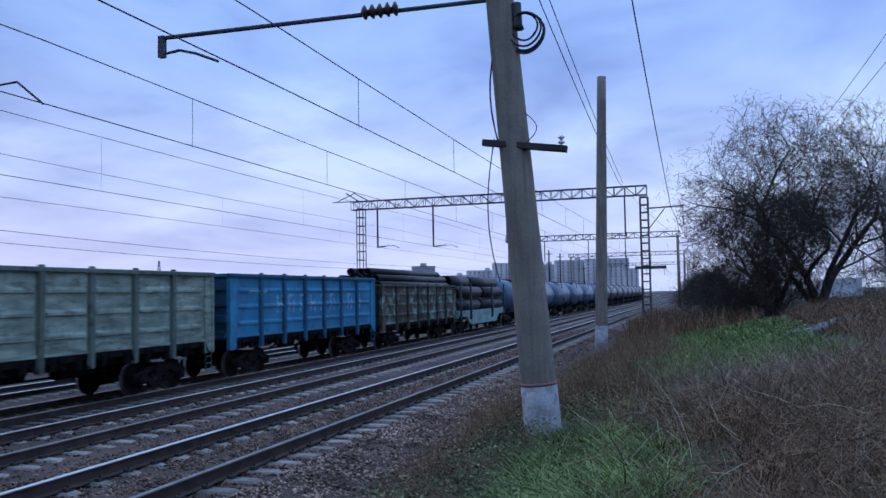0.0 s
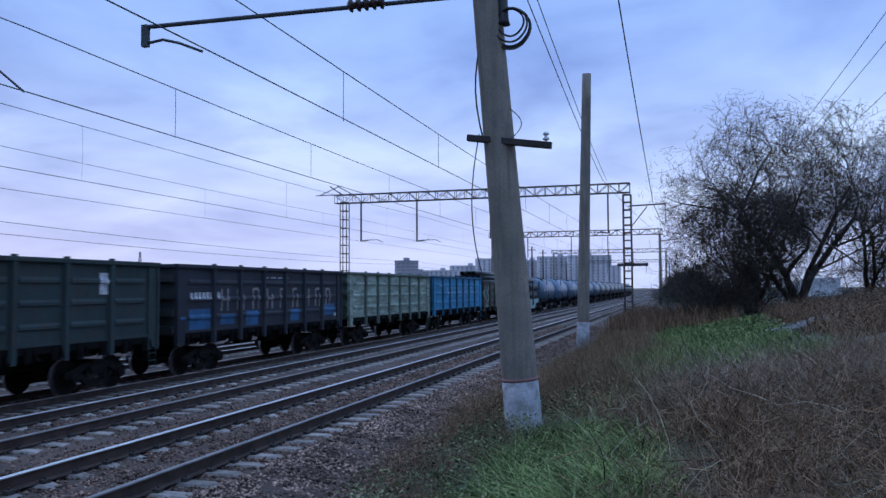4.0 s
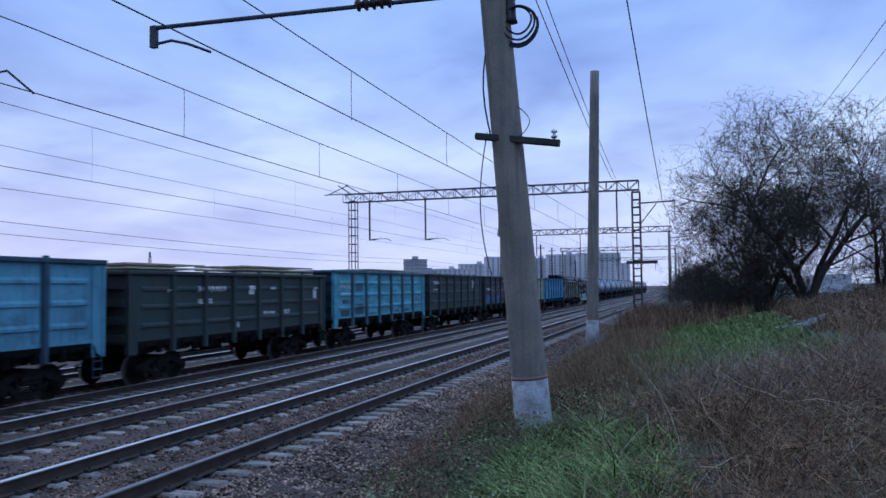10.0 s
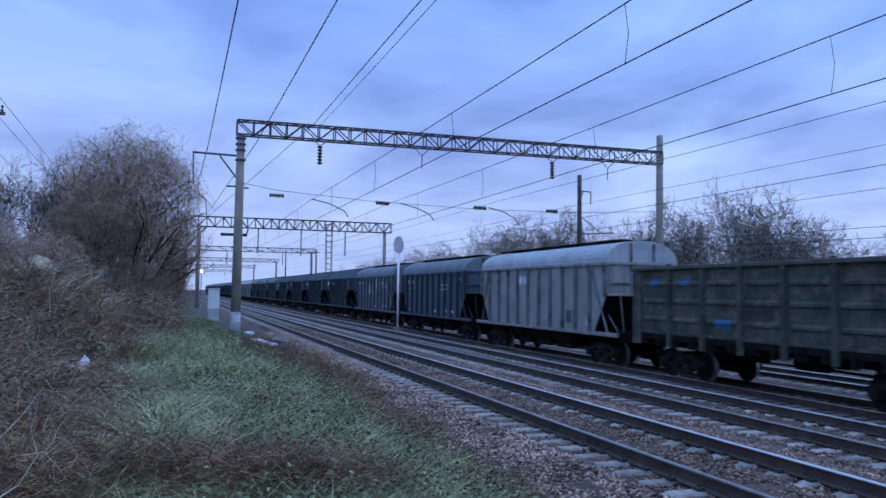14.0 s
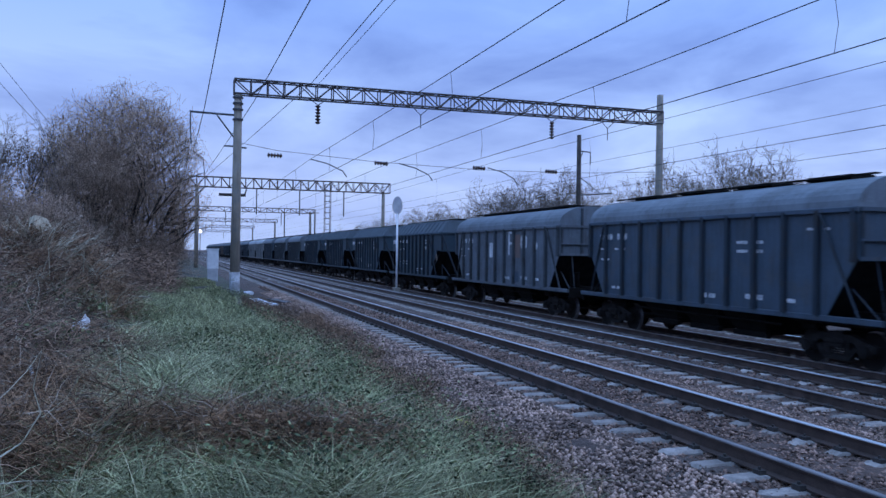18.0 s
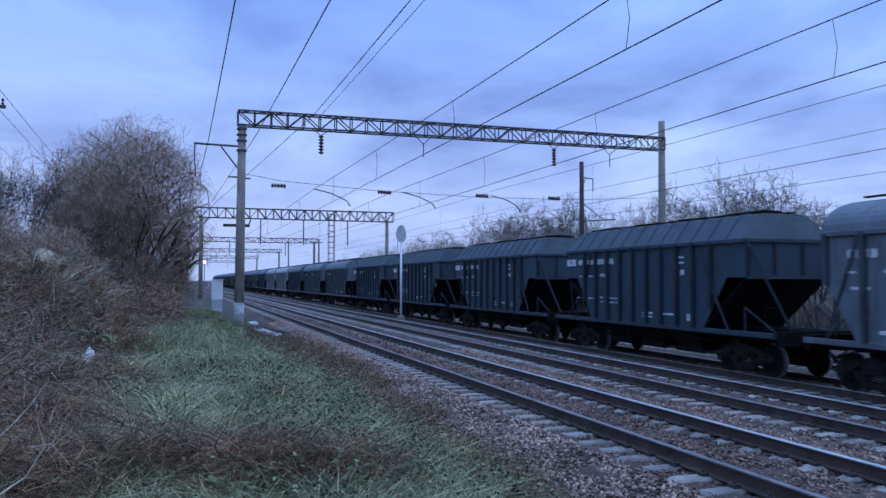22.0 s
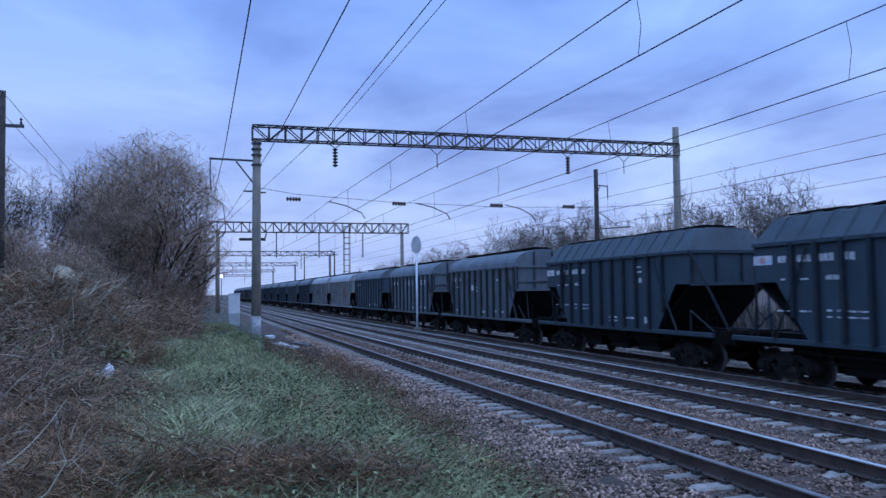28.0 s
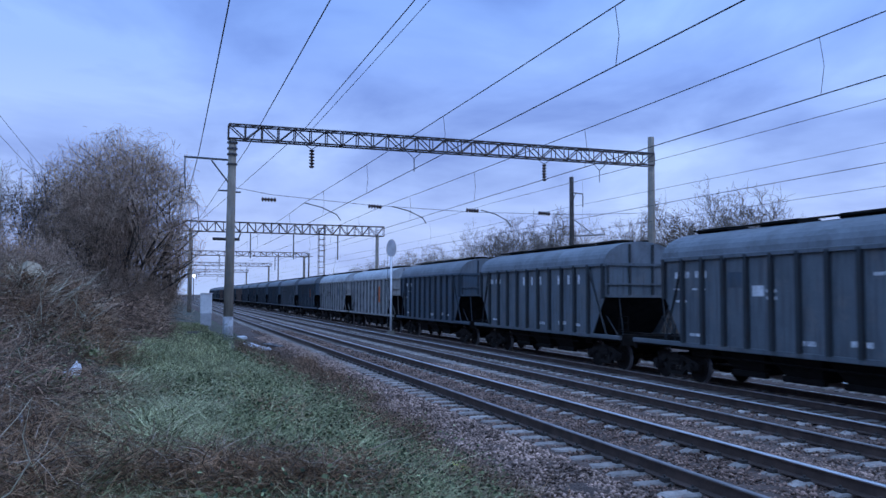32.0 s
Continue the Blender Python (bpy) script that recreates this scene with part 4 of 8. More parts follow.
def wheelset():
    s = Shape()
    for y in (-0.80, 0.80):
        g = 1 if y > 0 else -1
        pts = [(0, y - g * 0.07, 0), (0, y - g * 0.065, 0), (0, y - g * 0.035, 0), (0, y - g * 0.03, 0), (0, y + g * 0.06, 0)]
        s.tube(pts, [0.40, 0.505, 0.505, 0.478, 0.470], 28)
        s.disc((0, y + g * 0.075, 0), 1, 0.14, 0.03, 12)
        s.disc((0, y + g * 0.06, 0), 1, 0.33, 0.012, 16)
    s.tube([(0, -1.05, 0), (0, 1.05, 0)], 0.075, 10)
    return s


def wheelset_mesh():
    """The wheelset with its running treads in bright steel."""
    if "wheelset" not in MESHES:
        m = wheelset().mesh("wheelset", M_WHEEL)
        m.materials.append(M_TREAD)
        for p in m.polygons:
            r = [math.hypot(m.vertices[v].co.x, m.vertices[v].co.z) for v in p.vertices]
            if min(r) > 0.465 and len(r) == 4:
                p.material_index = 1
        MESHES["wheelset"] = m
    return MESHES["wheelset"]


WHEELSETS = []


def bogie(parent, x):
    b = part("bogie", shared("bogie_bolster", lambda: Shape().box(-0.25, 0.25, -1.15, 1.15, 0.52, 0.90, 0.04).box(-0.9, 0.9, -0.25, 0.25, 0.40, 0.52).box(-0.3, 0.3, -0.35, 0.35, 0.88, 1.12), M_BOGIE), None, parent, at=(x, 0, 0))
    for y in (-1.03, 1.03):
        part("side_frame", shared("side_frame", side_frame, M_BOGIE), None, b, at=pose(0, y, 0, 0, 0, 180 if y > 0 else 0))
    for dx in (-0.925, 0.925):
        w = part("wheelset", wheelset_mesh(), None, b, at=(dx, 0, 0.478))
        WHEELSETS.append((w, dx, parent))
    return b


def coupler_shape():
    s = Shape().box(-0.5, 0.25, -0.09, 0.09, 0.95, 1.15)
    s.box(0.2, 0.52, -0.22, 0.16, 0.90, 1.22, 0.05)
    s.box(0.40, 0.60, -0.22, -0.08, 0.92, 1.20, 0.03)
    s.tube([(-0.2, 0.35, 1.0), (0.25, 0.40, 0.62), (0.6, 0.2, 0.75)], 0.03, 6)
    return s


def running_gear(wagon, half_bogie, half_len):
    for x in (-half_bogie, half_bogie):
        bogie(wagon, x)
    for g in (-1, 1):
        part("coupler", shared("coupler", coupler_shape, M_UNDER), None, wagon, at=pose(g * (half_len - 0.55), 0, 0, 0, 0, 0 if g > 0 else 180))


def underframe():
    s = Shape().box(-6.4, 6.4, -0.22, 0.22, 0.98, 1.44)
    for x in (-6.3, -4.35, -2.61, -0.87, 0.87, 2.61, 4.35, 6.3):
        s.box(x - 0.10, x + 0.10, -1.42, 1.42, 1.15, 1.48)
    s.tube([(-1.6, -0.75, 1.02), (-0.7, -0.75, 1.02)], 0.2, 12)
    s.tube([(0.5, -0.7, 0.98), (1.5, -0.7, 0.98)], 0.24, 12)
    s.tube([(1.9, -0.8, 1.05), (2.25, -0.8, 1.05)], 0.15, 10)
    s.bar((-3.6, -0.45, 0.80), (3.6, -0.45, 0.80), 0.045)
    s.bar((-2.6, -0.9, 0.9), (-1.4, -0.6, 0.95), 0.05)
    s.bar((1.5, -0.7, 0.85), (3.2, -0.4, 0.75), 0.05)
    for x in (-2.9, 2.9):
        s.box(x - 0.05, x + 0.05, -0.55, -0.35, 0.62, 1.2)
    return s


def hatch_gear(seed):
    """Drop-hatch doors, levers and lugs hanging under the side sill."""
    rng = random.Random(seed)
    s = Shape()
    for i in range(14):
        x = -5.9 + i * 0.907
        d = rng.uniform(0.0, 0.07)
        s.box(x - 0.10, x + 0.10, -0.06, 0.05, -0.30 - d, 0.02)
        s.box(x - 0.05, x + 0.05, -0.09, -0.02, -0.20 - d, -0.04, 0.01)
        s.tube([(x + 0.2, -0.03, 0.0), (x + 0.24, -0.07, -0.22 - d), (x + 0.38, -0.06, -0.29)], 0.034, 5)
    for i in range(7):
        x = -5.4 + i * 1.8
        s.add([(x - 0.70, 0.05, 0.0), (x + 0.70, 0.05, 0.0), (x + 0.62, 0.36, -0.36), (x - 0.62, 0.36, -0.36), (x - 0.70, 0.11, 0.0), (x + 0.70, 0.11, 0.0), (x + 0.62, 0.42, -0.36), (x - 0.62, 0.42, -0.36)],
              [(0, 1, 2, 3), (7, 6, 5, 4), (0, 4, 5, 1), (2, 6, 7, 3), (1, 5, 6, 2), (0, 3, 7, 4)])
    return s


GX0, GX1, GZ0, GZ1, GW = -6.48, 6.48, 1.48, 3.71, 1.50
BAY = 1.74
PLATE = 0.46  # flat corner plate at each end of a side
RIBBED_BEADS, SMOOTH_BEADS = (1.94, 2.54, 3.12), (1.66, 2.00, 2.34, 2.68, 3.02, 3.36)


def bead_rows(z0, z1, beads, depth):
    """Heights and relief of a pressed sheet: each bead has a sloping top and an undercut foot."""
    zs = [(z0, 0.0)]
    for r in beads:
        zs += [(r - 0.07, 0.0), (r - 0.055, -depth), (r + 0.02, -depth), (r + 0.095, 0.0)]
    zs.append((z1, 0.0))
    return zs


def panel_sheet(x0, x1, z0, z1, beads, depth=0.05, ins=0.17):
    """A pressed side sheet with horizontal beads."""
    zs = bead_rows(z0, z1, beads, depth)
    s = Shape()
    v, f = [], []
    for x, k in ((x0, 0), (x0 + ins, 0), (x0 + ins + 0.05, 1), (x1 - ins - 0.05, 1), (x1 - ins, 0), (x1, 0)):
        v += [(x, d * k, z) for z, d in zs]
    n = len(zs)
    for i in range(5):
        f += [(i * n + j, (i + 1) * n + j, (i + 1) * n + j + 1, i * n + j + 1) for j in range(n - 1)]
    return s.add(v, f)


def painted(s, x0, x1, z0, z1, y, beads, depth, lift=0.006):
    """A patch of paint or a stencil that follows the beads of the side."""
    rows = bead_rows(0.0, 9.0, beads, depth)
    hs = [z0] + [h for h, d in rows if z0 < h < z1] + [z1]
    v = []
    for x in (x0, x1):
        v += [(x, y - lift + float(np.interp(h, [a for a, b in rows], [b for a, b in rows])), h) for h in hs]
    n = len(hs)
    return s.add(v, [(j, n + j, n + j + 1, j + 1) for j in range(n - 1)])


# End walls: their shadow is painted into the colour along with soot.
SOOTSHADE = paint("sooty_shaded_end_paint", (0.030, 0.036, 0.036), (0.05, 0.04, 0.035), 0.4)
ENDS = {}


def gondola(name_label, paint_mat, rib_mat=None, kind="ribbed", at_x=0.0, marks=(), group="open wagons of the train", low=1.0):
    """An open goods wagon 13.92 m over couplers. marks: (x, z, width, height, material) on the camera's side."""
    rib_mat = rib_mat or paint_mat
    w = thing("gondola_wagon", name_label, "freight wagon", (at_x, TY, TZ), group)
    w.scale.z = low
    w.scale.x = 1.03 if kind == "smooth" else 1.0
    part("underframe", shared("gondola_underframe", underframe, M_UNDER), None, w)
    running_gear(w, 4.325, 6.96)
    end_bay = GX1 - PLATE - 2.5 * BAY
    for g in (-1, 1):
        rot = pose(0, g * GW, 0, 0, 0, 0 if g < 0 else 180)
        if kind == "ribbed":
            mid = shared("side_panel", lambda: panel_sheet(0, BAY, GZ0 + 0.02, GZ1 - 0.13, RIBBED_BEADS), paint_mat)
            end = shared("end_bay_panel", lambda: panel_sheet(0, end_bay, GZ0 + 0.02, GZ1 - 0.13, RIBBED_BEADS), paint_mat)
            for i in range(5):
                part("side_panel", mid, None, w, at=rot @ pose((i - 2.5) * BAY, 0, 0))
            for x in (GX0 + PLATE, 2.5 * BAY):
                part("side_panel", end, None, w, at=rot @ pose(x, 0, 0))
            for i in range(6):
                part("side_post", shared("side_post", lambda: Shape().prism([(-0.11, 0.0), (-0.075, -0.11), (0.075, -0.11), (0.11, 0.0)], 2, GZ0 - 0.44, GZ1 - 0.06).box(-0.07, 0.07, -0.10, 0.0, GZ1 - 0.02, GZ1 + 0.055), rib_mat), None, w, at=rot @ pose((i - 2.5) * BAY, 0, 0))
            part("bottom_rail", shared("bottom_rail", lambda: Shape().box(GX0 + PLATE, GX1 - PLATE, -0.035, 0.04, GZ0 - 0.03, GZ0 + 0.05), paint_mat), None, w, at=rot)
        else:
            for i in range(8):
                wide = (GX1 - GX0) / 8
                part("side_panel", shared("smooth_side", lambda: panel_sheet(0, wide, GZ0 - 0.28, GZ1 - 0.11, SMOOTH_BEADS, ins=0.06), paint_mat), None, w, at=rot @ pose(GX0 + i * wide, 0, 0))
        part("inner_lining", shared("inner_lining", lambda: Shape().box(GX0 + 0.02, GX1 - 0.02, 0.01, 0.05, GZ0, GZ1 - 0.1), M_UNDER), None, w, at=rot)
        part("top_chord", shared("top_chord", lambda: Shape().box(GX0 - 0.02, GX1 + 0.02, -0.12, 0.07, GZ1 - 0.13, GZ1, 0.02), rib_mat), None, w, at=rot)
        if kind == "ribbed":
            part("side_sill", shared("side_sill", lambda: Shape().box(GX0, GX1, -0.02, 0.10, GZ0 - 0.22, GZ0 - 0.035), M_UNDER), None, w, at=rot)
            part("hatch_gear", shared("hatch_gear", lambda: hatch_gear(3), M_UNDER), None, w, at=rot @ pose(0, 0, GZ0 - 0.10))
        for x, h in ((GX0, 0), (GX1 - PLATE, 1)):
            edge = 0 if h == 0 else PLATE - 0.09
            part("corner_post", shared("corner_post%d" % h, lambda: Shape().box(0, PLATE, -0.045, 0.06, GZ0 - 0.42, GZ1 - 0.05).box(edge, edge + 0.09, -0.085, -0.03, GZ0 - 0.42, GZ1 - 0.05), paint_mat), None, w, at=rot @ pose(x, 0, 0))
        lad = Shape()
        for y in (-0.16, 0.16):
            lad.bar((y, 0, 0.48), (y, 0, 1.15), 0.025)
        for z in (0.50, 0.72, 0.94):
            lad.bar((-0.16, 0, z), (0.16, 0, z), 0.025)
        part("ladder", shared("wagon_ladder", lambda: lad, rib_mat), None, w, at=rot @ pose(GX1 - 0.24, -0.03, 0))
    for g in (-1, 1):
        rot = pose(g * (GX1 - 0.02), 0, 0, 0, 0, 0 if g > 0 else 180)
        end_paint = ENDS.get(paint_mat.name, SOOTSHADE)
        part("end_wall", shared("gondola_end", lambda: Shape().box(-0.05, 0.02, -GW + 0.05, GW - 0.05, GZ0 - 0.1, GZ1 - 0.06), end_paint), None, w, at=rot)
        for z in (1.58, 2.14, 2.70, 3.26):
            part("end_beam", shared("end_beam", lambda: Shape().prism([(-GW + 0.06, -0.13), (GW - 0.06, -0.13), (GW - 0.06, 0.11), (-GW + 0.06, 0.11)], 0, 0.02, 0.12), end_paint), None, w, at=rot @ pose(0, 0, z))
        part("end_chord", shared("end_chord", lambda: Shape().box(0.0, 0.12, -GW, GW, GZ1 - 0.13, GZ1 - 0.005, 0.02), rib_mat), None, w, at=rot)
    part("floor", shared("gondola_floor", lambda: Shape().box(GX0, GX1, -GW + 0.02, GW - 0.02, GZ0 - 0.02, GZ0 + 0.05), M_UNDER), None, w)
    beads = RIBBED_BEADS if kind == "ribbed" else SMOOTH_BEADS
    if kind == "smooth":
        y = -GW - 0.064
        ring = Shape()
        for k in range(24):
            a, b = 2 * math.pi * k / 24, 2 * math.pi * (k + 1) / 24
            ring.add([(3.2 + r * math.cos(q), y, 3.16 + r * math.sin(q)) for r, q in ((0.30, a), (0.38, a), (0.38, b), (0.30, b))], [(0, 3, 2, 1)])
        for z in (-0.1, 0.0, 0.1):
            ring.box(3.0, 3.4, y - 0.004, y + 0.004, 3.14 + z, 3.19 + z)
        part("emblem", ring, M_MARK, w, "white round painted emblem")
    for x, z, a, b, m in marks:
        z = 1.345 + (z - 1.30) * 1.1
        if a > 0.6 and kind == "ribbed":
            bay = max(-3, min(3, round(x / BAY)))
            a = min(a, 1.24)
            x = bay * BAY * 0.985 + (0.06 if a < 0.9 else 0.0)
        s = Shape()
        for x0, x1, z0, z1 in (lettering(x, z, a, b, round(x * 100)) if m is M_MARK and b < 0.3 else [(x - a / 2, x + a / 2, z - b / 2, z + b / 2)]):
            painted(s, x0, x1, z0, z1, -GW, beads, 0.05)
        part("stencil", s, m, w)
    return w


def bars(rows):
    """Stencilled lettering that is not to be read, as bars: rows of x, z, width, height, count."""
    out = []
    for x, z, a, b, n in rows:
        for i in range(n):
            out.append((x + i * a * 1.35, z, a, b, M_MARK))
    return out


def lettering(x, z, a, b, seed):
    """One line of stencilled signs as small upright bars: left, right, low, high."""
    rng = random.Random(seed)
    n = max(1, round(a / (0.09 if b > 0.12 else 0.06)))
    step = a / n
    out = []
    for i in range(n):
        if n > 3 and rng.random() < 0.12:
            continue
        x0 = x - a / 2 + i * step
        out.append((x0, x0 + step * rng.uniform(0.62, 0.84), z - b / 2 + rng.uniform(0, 0.12) * b, z + b / 2 - rng.uniform(0, 0.12) * b))
    return out


WAGONS = []


def place(wagon, rear, front):
    """rear and front: coupling places along the train when the clip starts."""
    WAGONS.append((wagon, (rear + front) / 2))


P = 13.92
c0 = 23.6
GREY = paint("faded_grey_green_wagon_paint", (0.30, 0.375, 0.30), (0.135, 0.17, 0.125), 0.25, 0.35, 1.5, (0.55, 0.55, 2.4))
# Posts and chords get a darker tone than their panels.
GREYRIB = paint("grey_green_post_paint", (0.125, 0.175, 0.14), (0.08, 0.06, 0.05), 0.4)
BLUE = paint("bright_blue_wagon_paint", (0.018, 0.255, 0.43), (0.03, 0.17, 0.29), 0.3)
RUSTG = material("rusted_green_wagon_paint", (0.058, 0.070, 0.054), 0.8, 0.0, vary=0.45, scale=1.6, fine=22, bump=0.3, second=(0.125, 0.105, 0.088), streak=0.4, per_object=0.1, spec=0.25)
NAVY = paint("dark_slate_wagon_paint", (0.027, 0.032, 0.043), (0.045, 0.038, 0.038), 0.4)
DKG = paint("dark_green_grey_wagon_paint", (0.032, 0.054, 0.052), (0.048, 0.048, 0.042), 0.45)
CYAN = paint("faded_turquoise_wagon_paint", (0.080, 0.38, 0.46), (0.055, 0.25, 0.31), 0.4, 0.3, 1.4, (0.6, 0.6, 2.0))
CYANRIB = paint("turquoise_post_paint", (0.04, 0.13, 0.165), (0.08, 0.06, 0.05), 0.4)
SKYB = paint("sky_blue_wagon_paint", (0.085, 0.31, 0.41), (0.07, 0.19, 0.25), 0.35)
RED = paint("dark_red_wagon_paint", (0.25, 0.019, 0.024), (0.20, 0.018, 0.022), 0.2)
# End paints that mix the ends' shadow with grime.
ENDS[GREY.name] = paint("grimy_shaded_grey_green_end", (0.07, 0.10, 0.085), (0.03, 0.035, 0.03), 0.5)
ENDS[BLUE.name] = paint("grimy_shaded_blue_end", (0.012, 0.075, 0.13), (0.02, 0.05, 0.08), 0.5)
ENDS[CYAN.name] = paint("grimy_shaded_turquoise_end", (0.012, 0.035, 0.045), (0.02, 0.025, 0.03), 0.5)
PATCH = paint("blue_touch_up_paint", (0.025, 0.12, 0.24), (0.03, 0.075, 0.15), 0.3)

std = bars([(-5.6, 2.75, 0.16, 0.22, 7), (-5.6, 2.4, 0.3, 0.07, 3), (4.9, 2.95, 0.3, 0.08, 2), (1.6, 1.75, 0.22, 0.07, 3)])
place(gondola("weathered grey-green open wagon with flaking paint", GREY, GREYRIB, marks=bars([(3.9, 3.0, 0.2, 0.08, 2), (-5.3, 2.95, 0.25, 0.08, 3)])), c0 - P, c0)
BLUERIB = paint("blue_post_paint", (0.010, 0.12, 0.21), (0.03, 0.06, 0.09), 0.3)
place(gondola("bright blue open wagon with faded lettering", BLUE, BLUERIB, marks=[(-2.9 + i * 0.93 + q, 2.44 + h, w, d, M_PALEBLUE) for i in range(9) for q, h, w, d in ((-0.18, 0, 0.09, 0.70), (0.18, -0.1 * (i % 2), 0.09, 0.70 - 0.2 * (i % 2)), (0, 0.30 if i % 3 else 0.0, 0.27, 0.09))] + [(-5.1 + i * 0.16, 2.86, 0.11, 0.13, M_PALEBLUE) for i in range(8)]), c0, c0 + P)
novo = bars([(-5.6, 2.5, 0.17, 0.26, 8), (-0.6, 3.1, 0.4, 0.06, 4)]) + [(-3.6 + i * 1.08 + q, 2.36 + h, w, d, M_FADED) for i in range(9) for q, h, w, d in ((-0.2, 0, 0.11, 0.78), (0.2, -0.1 * (i % 2), 0.11, 0.78 - 0.2 * (i % 2)), (0, 0.34 if i % 3 else 0.0, 0.30, 0.10))] + [(-4.9, 1.75, 1.35, 0.75, PATCH), (-3.3, 1.72, 0.9, 0.35, PATCH), (-1.4, 1.7, 0.9, 0.6, PATCH), (2.6, 1.72, 0.8, 0.5, PATCH), (5.4, 1.85, 1.2, 0.5, PATCH), (-6.15, 1.7, 0.3, 1.0, PATCH), (5.85, 1.62, 0.22, 0.18, M_MARK)]
place(gondola("dark slate open wagon with worn large lettering and blue patches", NAVY, marks=novo), c0 - 2 * P, c0 - P)
place(gondola("dark green-grey open wagon with small stencils", DKG, marks=[(4.12, 2.85, 0.42, 0.60, M_MARK)] + bars([(-5.4, 2.95, 0.18, 0.25, 6), (-5.4, 2.55, 0.3, 0.08, 3)])), c0 - 3 * P, c0 - 2 * P)
STAIN = paint("teal_brown_stain", (0.05, 0.17, 0.19), (0.09, 0.09, 0.10), 0.4, 0.4)
cyan_wagon = gondola("faded turquoise open wagon with chalky stains", CYAN, CYANRIB, marks=bars([(-5.6, 2.75, 0.17, 0.2, 7), (-5.4, 2.45, 0.3, 0.08, 3)]) + [(-3.5, 2.72, 0.9, 0.4, CYANRIB), (-4.0, 1.75, 1.1, 0.5, STAIN), (-5.6, 1.6, 1.0, 0.3, STAIN), (-5.3, 2.1, 0.7, 0.2, STAIN), (-2.2, 1.45, 0.9, 0.2, STAIN), (0.9, 1.5, 0.8, 0.2, STAIN), (3.4, 1.5, 0.9, 0.22, STAIN)])
place(cyan_wagon, c0 - 4 * P, c0 - 3 * P)
dg2 = gondola("dark olive open wagon with pale stencil patches", DKG, marks=bars([(-2.9, 2.9, 0.18, 0.22, 7), (-4.4, 2.85, 0.45, 0.12, 1), (0.4, 2.85, 0.4, 0.35, 1), (1.9, 2.9, 0.5, 0.1, 1), (-2.8, 2.5, 0.35, 0.2, 2), (1.2, 2.0, 0.9, 0.12, 1), (3.1, 2.0, 0.5, 0.2, 1), (-0.6, 1.65, 0.35, 0.25, 1), (5.6, 2.7, 0.3, 0.5, 1)]), low=0.93)
place(dg2, c0 - 5 * P, c0 - 4 * P)
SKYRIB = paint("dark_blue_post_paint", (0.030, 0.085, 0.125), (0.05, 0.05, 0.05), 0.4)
WORN = paint("bare_worn_panel", (0.055, 0.075, 0.075), (0.09, 0.08, 0.07), 0.3, 0.4)
place(gondola("sky blue open wagon with worn panels", SKYB, SKYRIB, marks=[(-5.4, 2.85, 1.2, 0.3, WORN), (-5.4, 2.35, 1.2, 0.25, WORN), (-5.3, 1.85, 1.0, 0.3, WORN), (-2.2, 2.55, 1.1, 0.35, WORN), (-2.3, 1.9, 0.9, 0.25, WORN), (-0.7, 2.35, 1.1, 0.5, WORN), (0.9, 2.6, 0.8, 0.4, WORN), (-3.8, 1.5, 1.0, 0.3, WORN), (2.4, 1.45, 0.8, 0.2, WORN)]), c0 - 6 * P, c0 - 5 * P)
redmarks = bars([(-5.3, 3.1, 0.5, 0.1, 3), (-5.5, 2.45, 0.19, 0.24, 9), (-2.7, 3.12, 0.4, 0.07, 2), (-1.0, 3.1, 0.3, 0.1, 4), (-2.9, 2.5, 0.33, 0.1, 3), (-5.5, 2.0, 0.35, 0.1, 2), (-4.0, 2.02, 0.4, 0.18, 1), (-0.9, 1.5, 0.3, 0.2, 3), (1.0, 1.85, 0.33, 0.12, 3), (2.7, 1.9, 0.35, 0.15, 3), (4.25, 2.05, 0.3, 0.1, 3), (-5.7, 1.25, 0.5, 0.1, 1), (-3.0, 1.4, 0.4, 0.08, 1)]) + [(-1.55, 1.72, 0.55, 0.5, M_UNDER)]
place(gondola("dark red smooth-sided open wagon with white stencils", RED, None, "smooth", marks=redmarks), c0 - 7 * P, c0 - 6 * P)
place(gondola("dark red smooth-sided open wagon with white stencils", RED, None, "smooth", marks=redmarks), c0 - 8 * P, c0 - 7 * P)
FLAKED = material("dark_green_paint_flaked_to_pale_teal", (0.030, 0.048, 0.044), 0.8, 0.0, vary=0.35, scale=1.3, fine=24, bump=0.3, second=(0.075, 0.11, 0.10), streak=0.4, per_object=0.1, spec=0.25)
place(gondola("dark green-grey open wagon flaking to pale teal", FLAKED, DKG, marks=bars([(-3.9, 2.9, 0.16, 0.2, 6), (1.2, 2.85, 0.3, 0.08, 2)])), c0 - 9 * P, c0 - 8 * P)
SCRAPED = material("scraped_green_brown_wagon_paint", (0.060, 0.066, 0.052), 0.8, 0.0, vary=0.45, scale=1.2, fine=22, bump=0.3, second=(0.15, 0.115, 0.092), streak=0.5, per_object=0.12, spec=0.25)
place(gondola("rusty green-brown open wagon with scraped panels", SCRAPED, RUSTG, marks=[(-1.74, 1.8, 0.7, 0.25, PATCH), (-5.2, 2.95, 0.5, 0.25, PATCH), (-3.5, 2.95, 0.45, 0.25, PATCH)]), c0 - 10 * P, c0 - 9 * P)

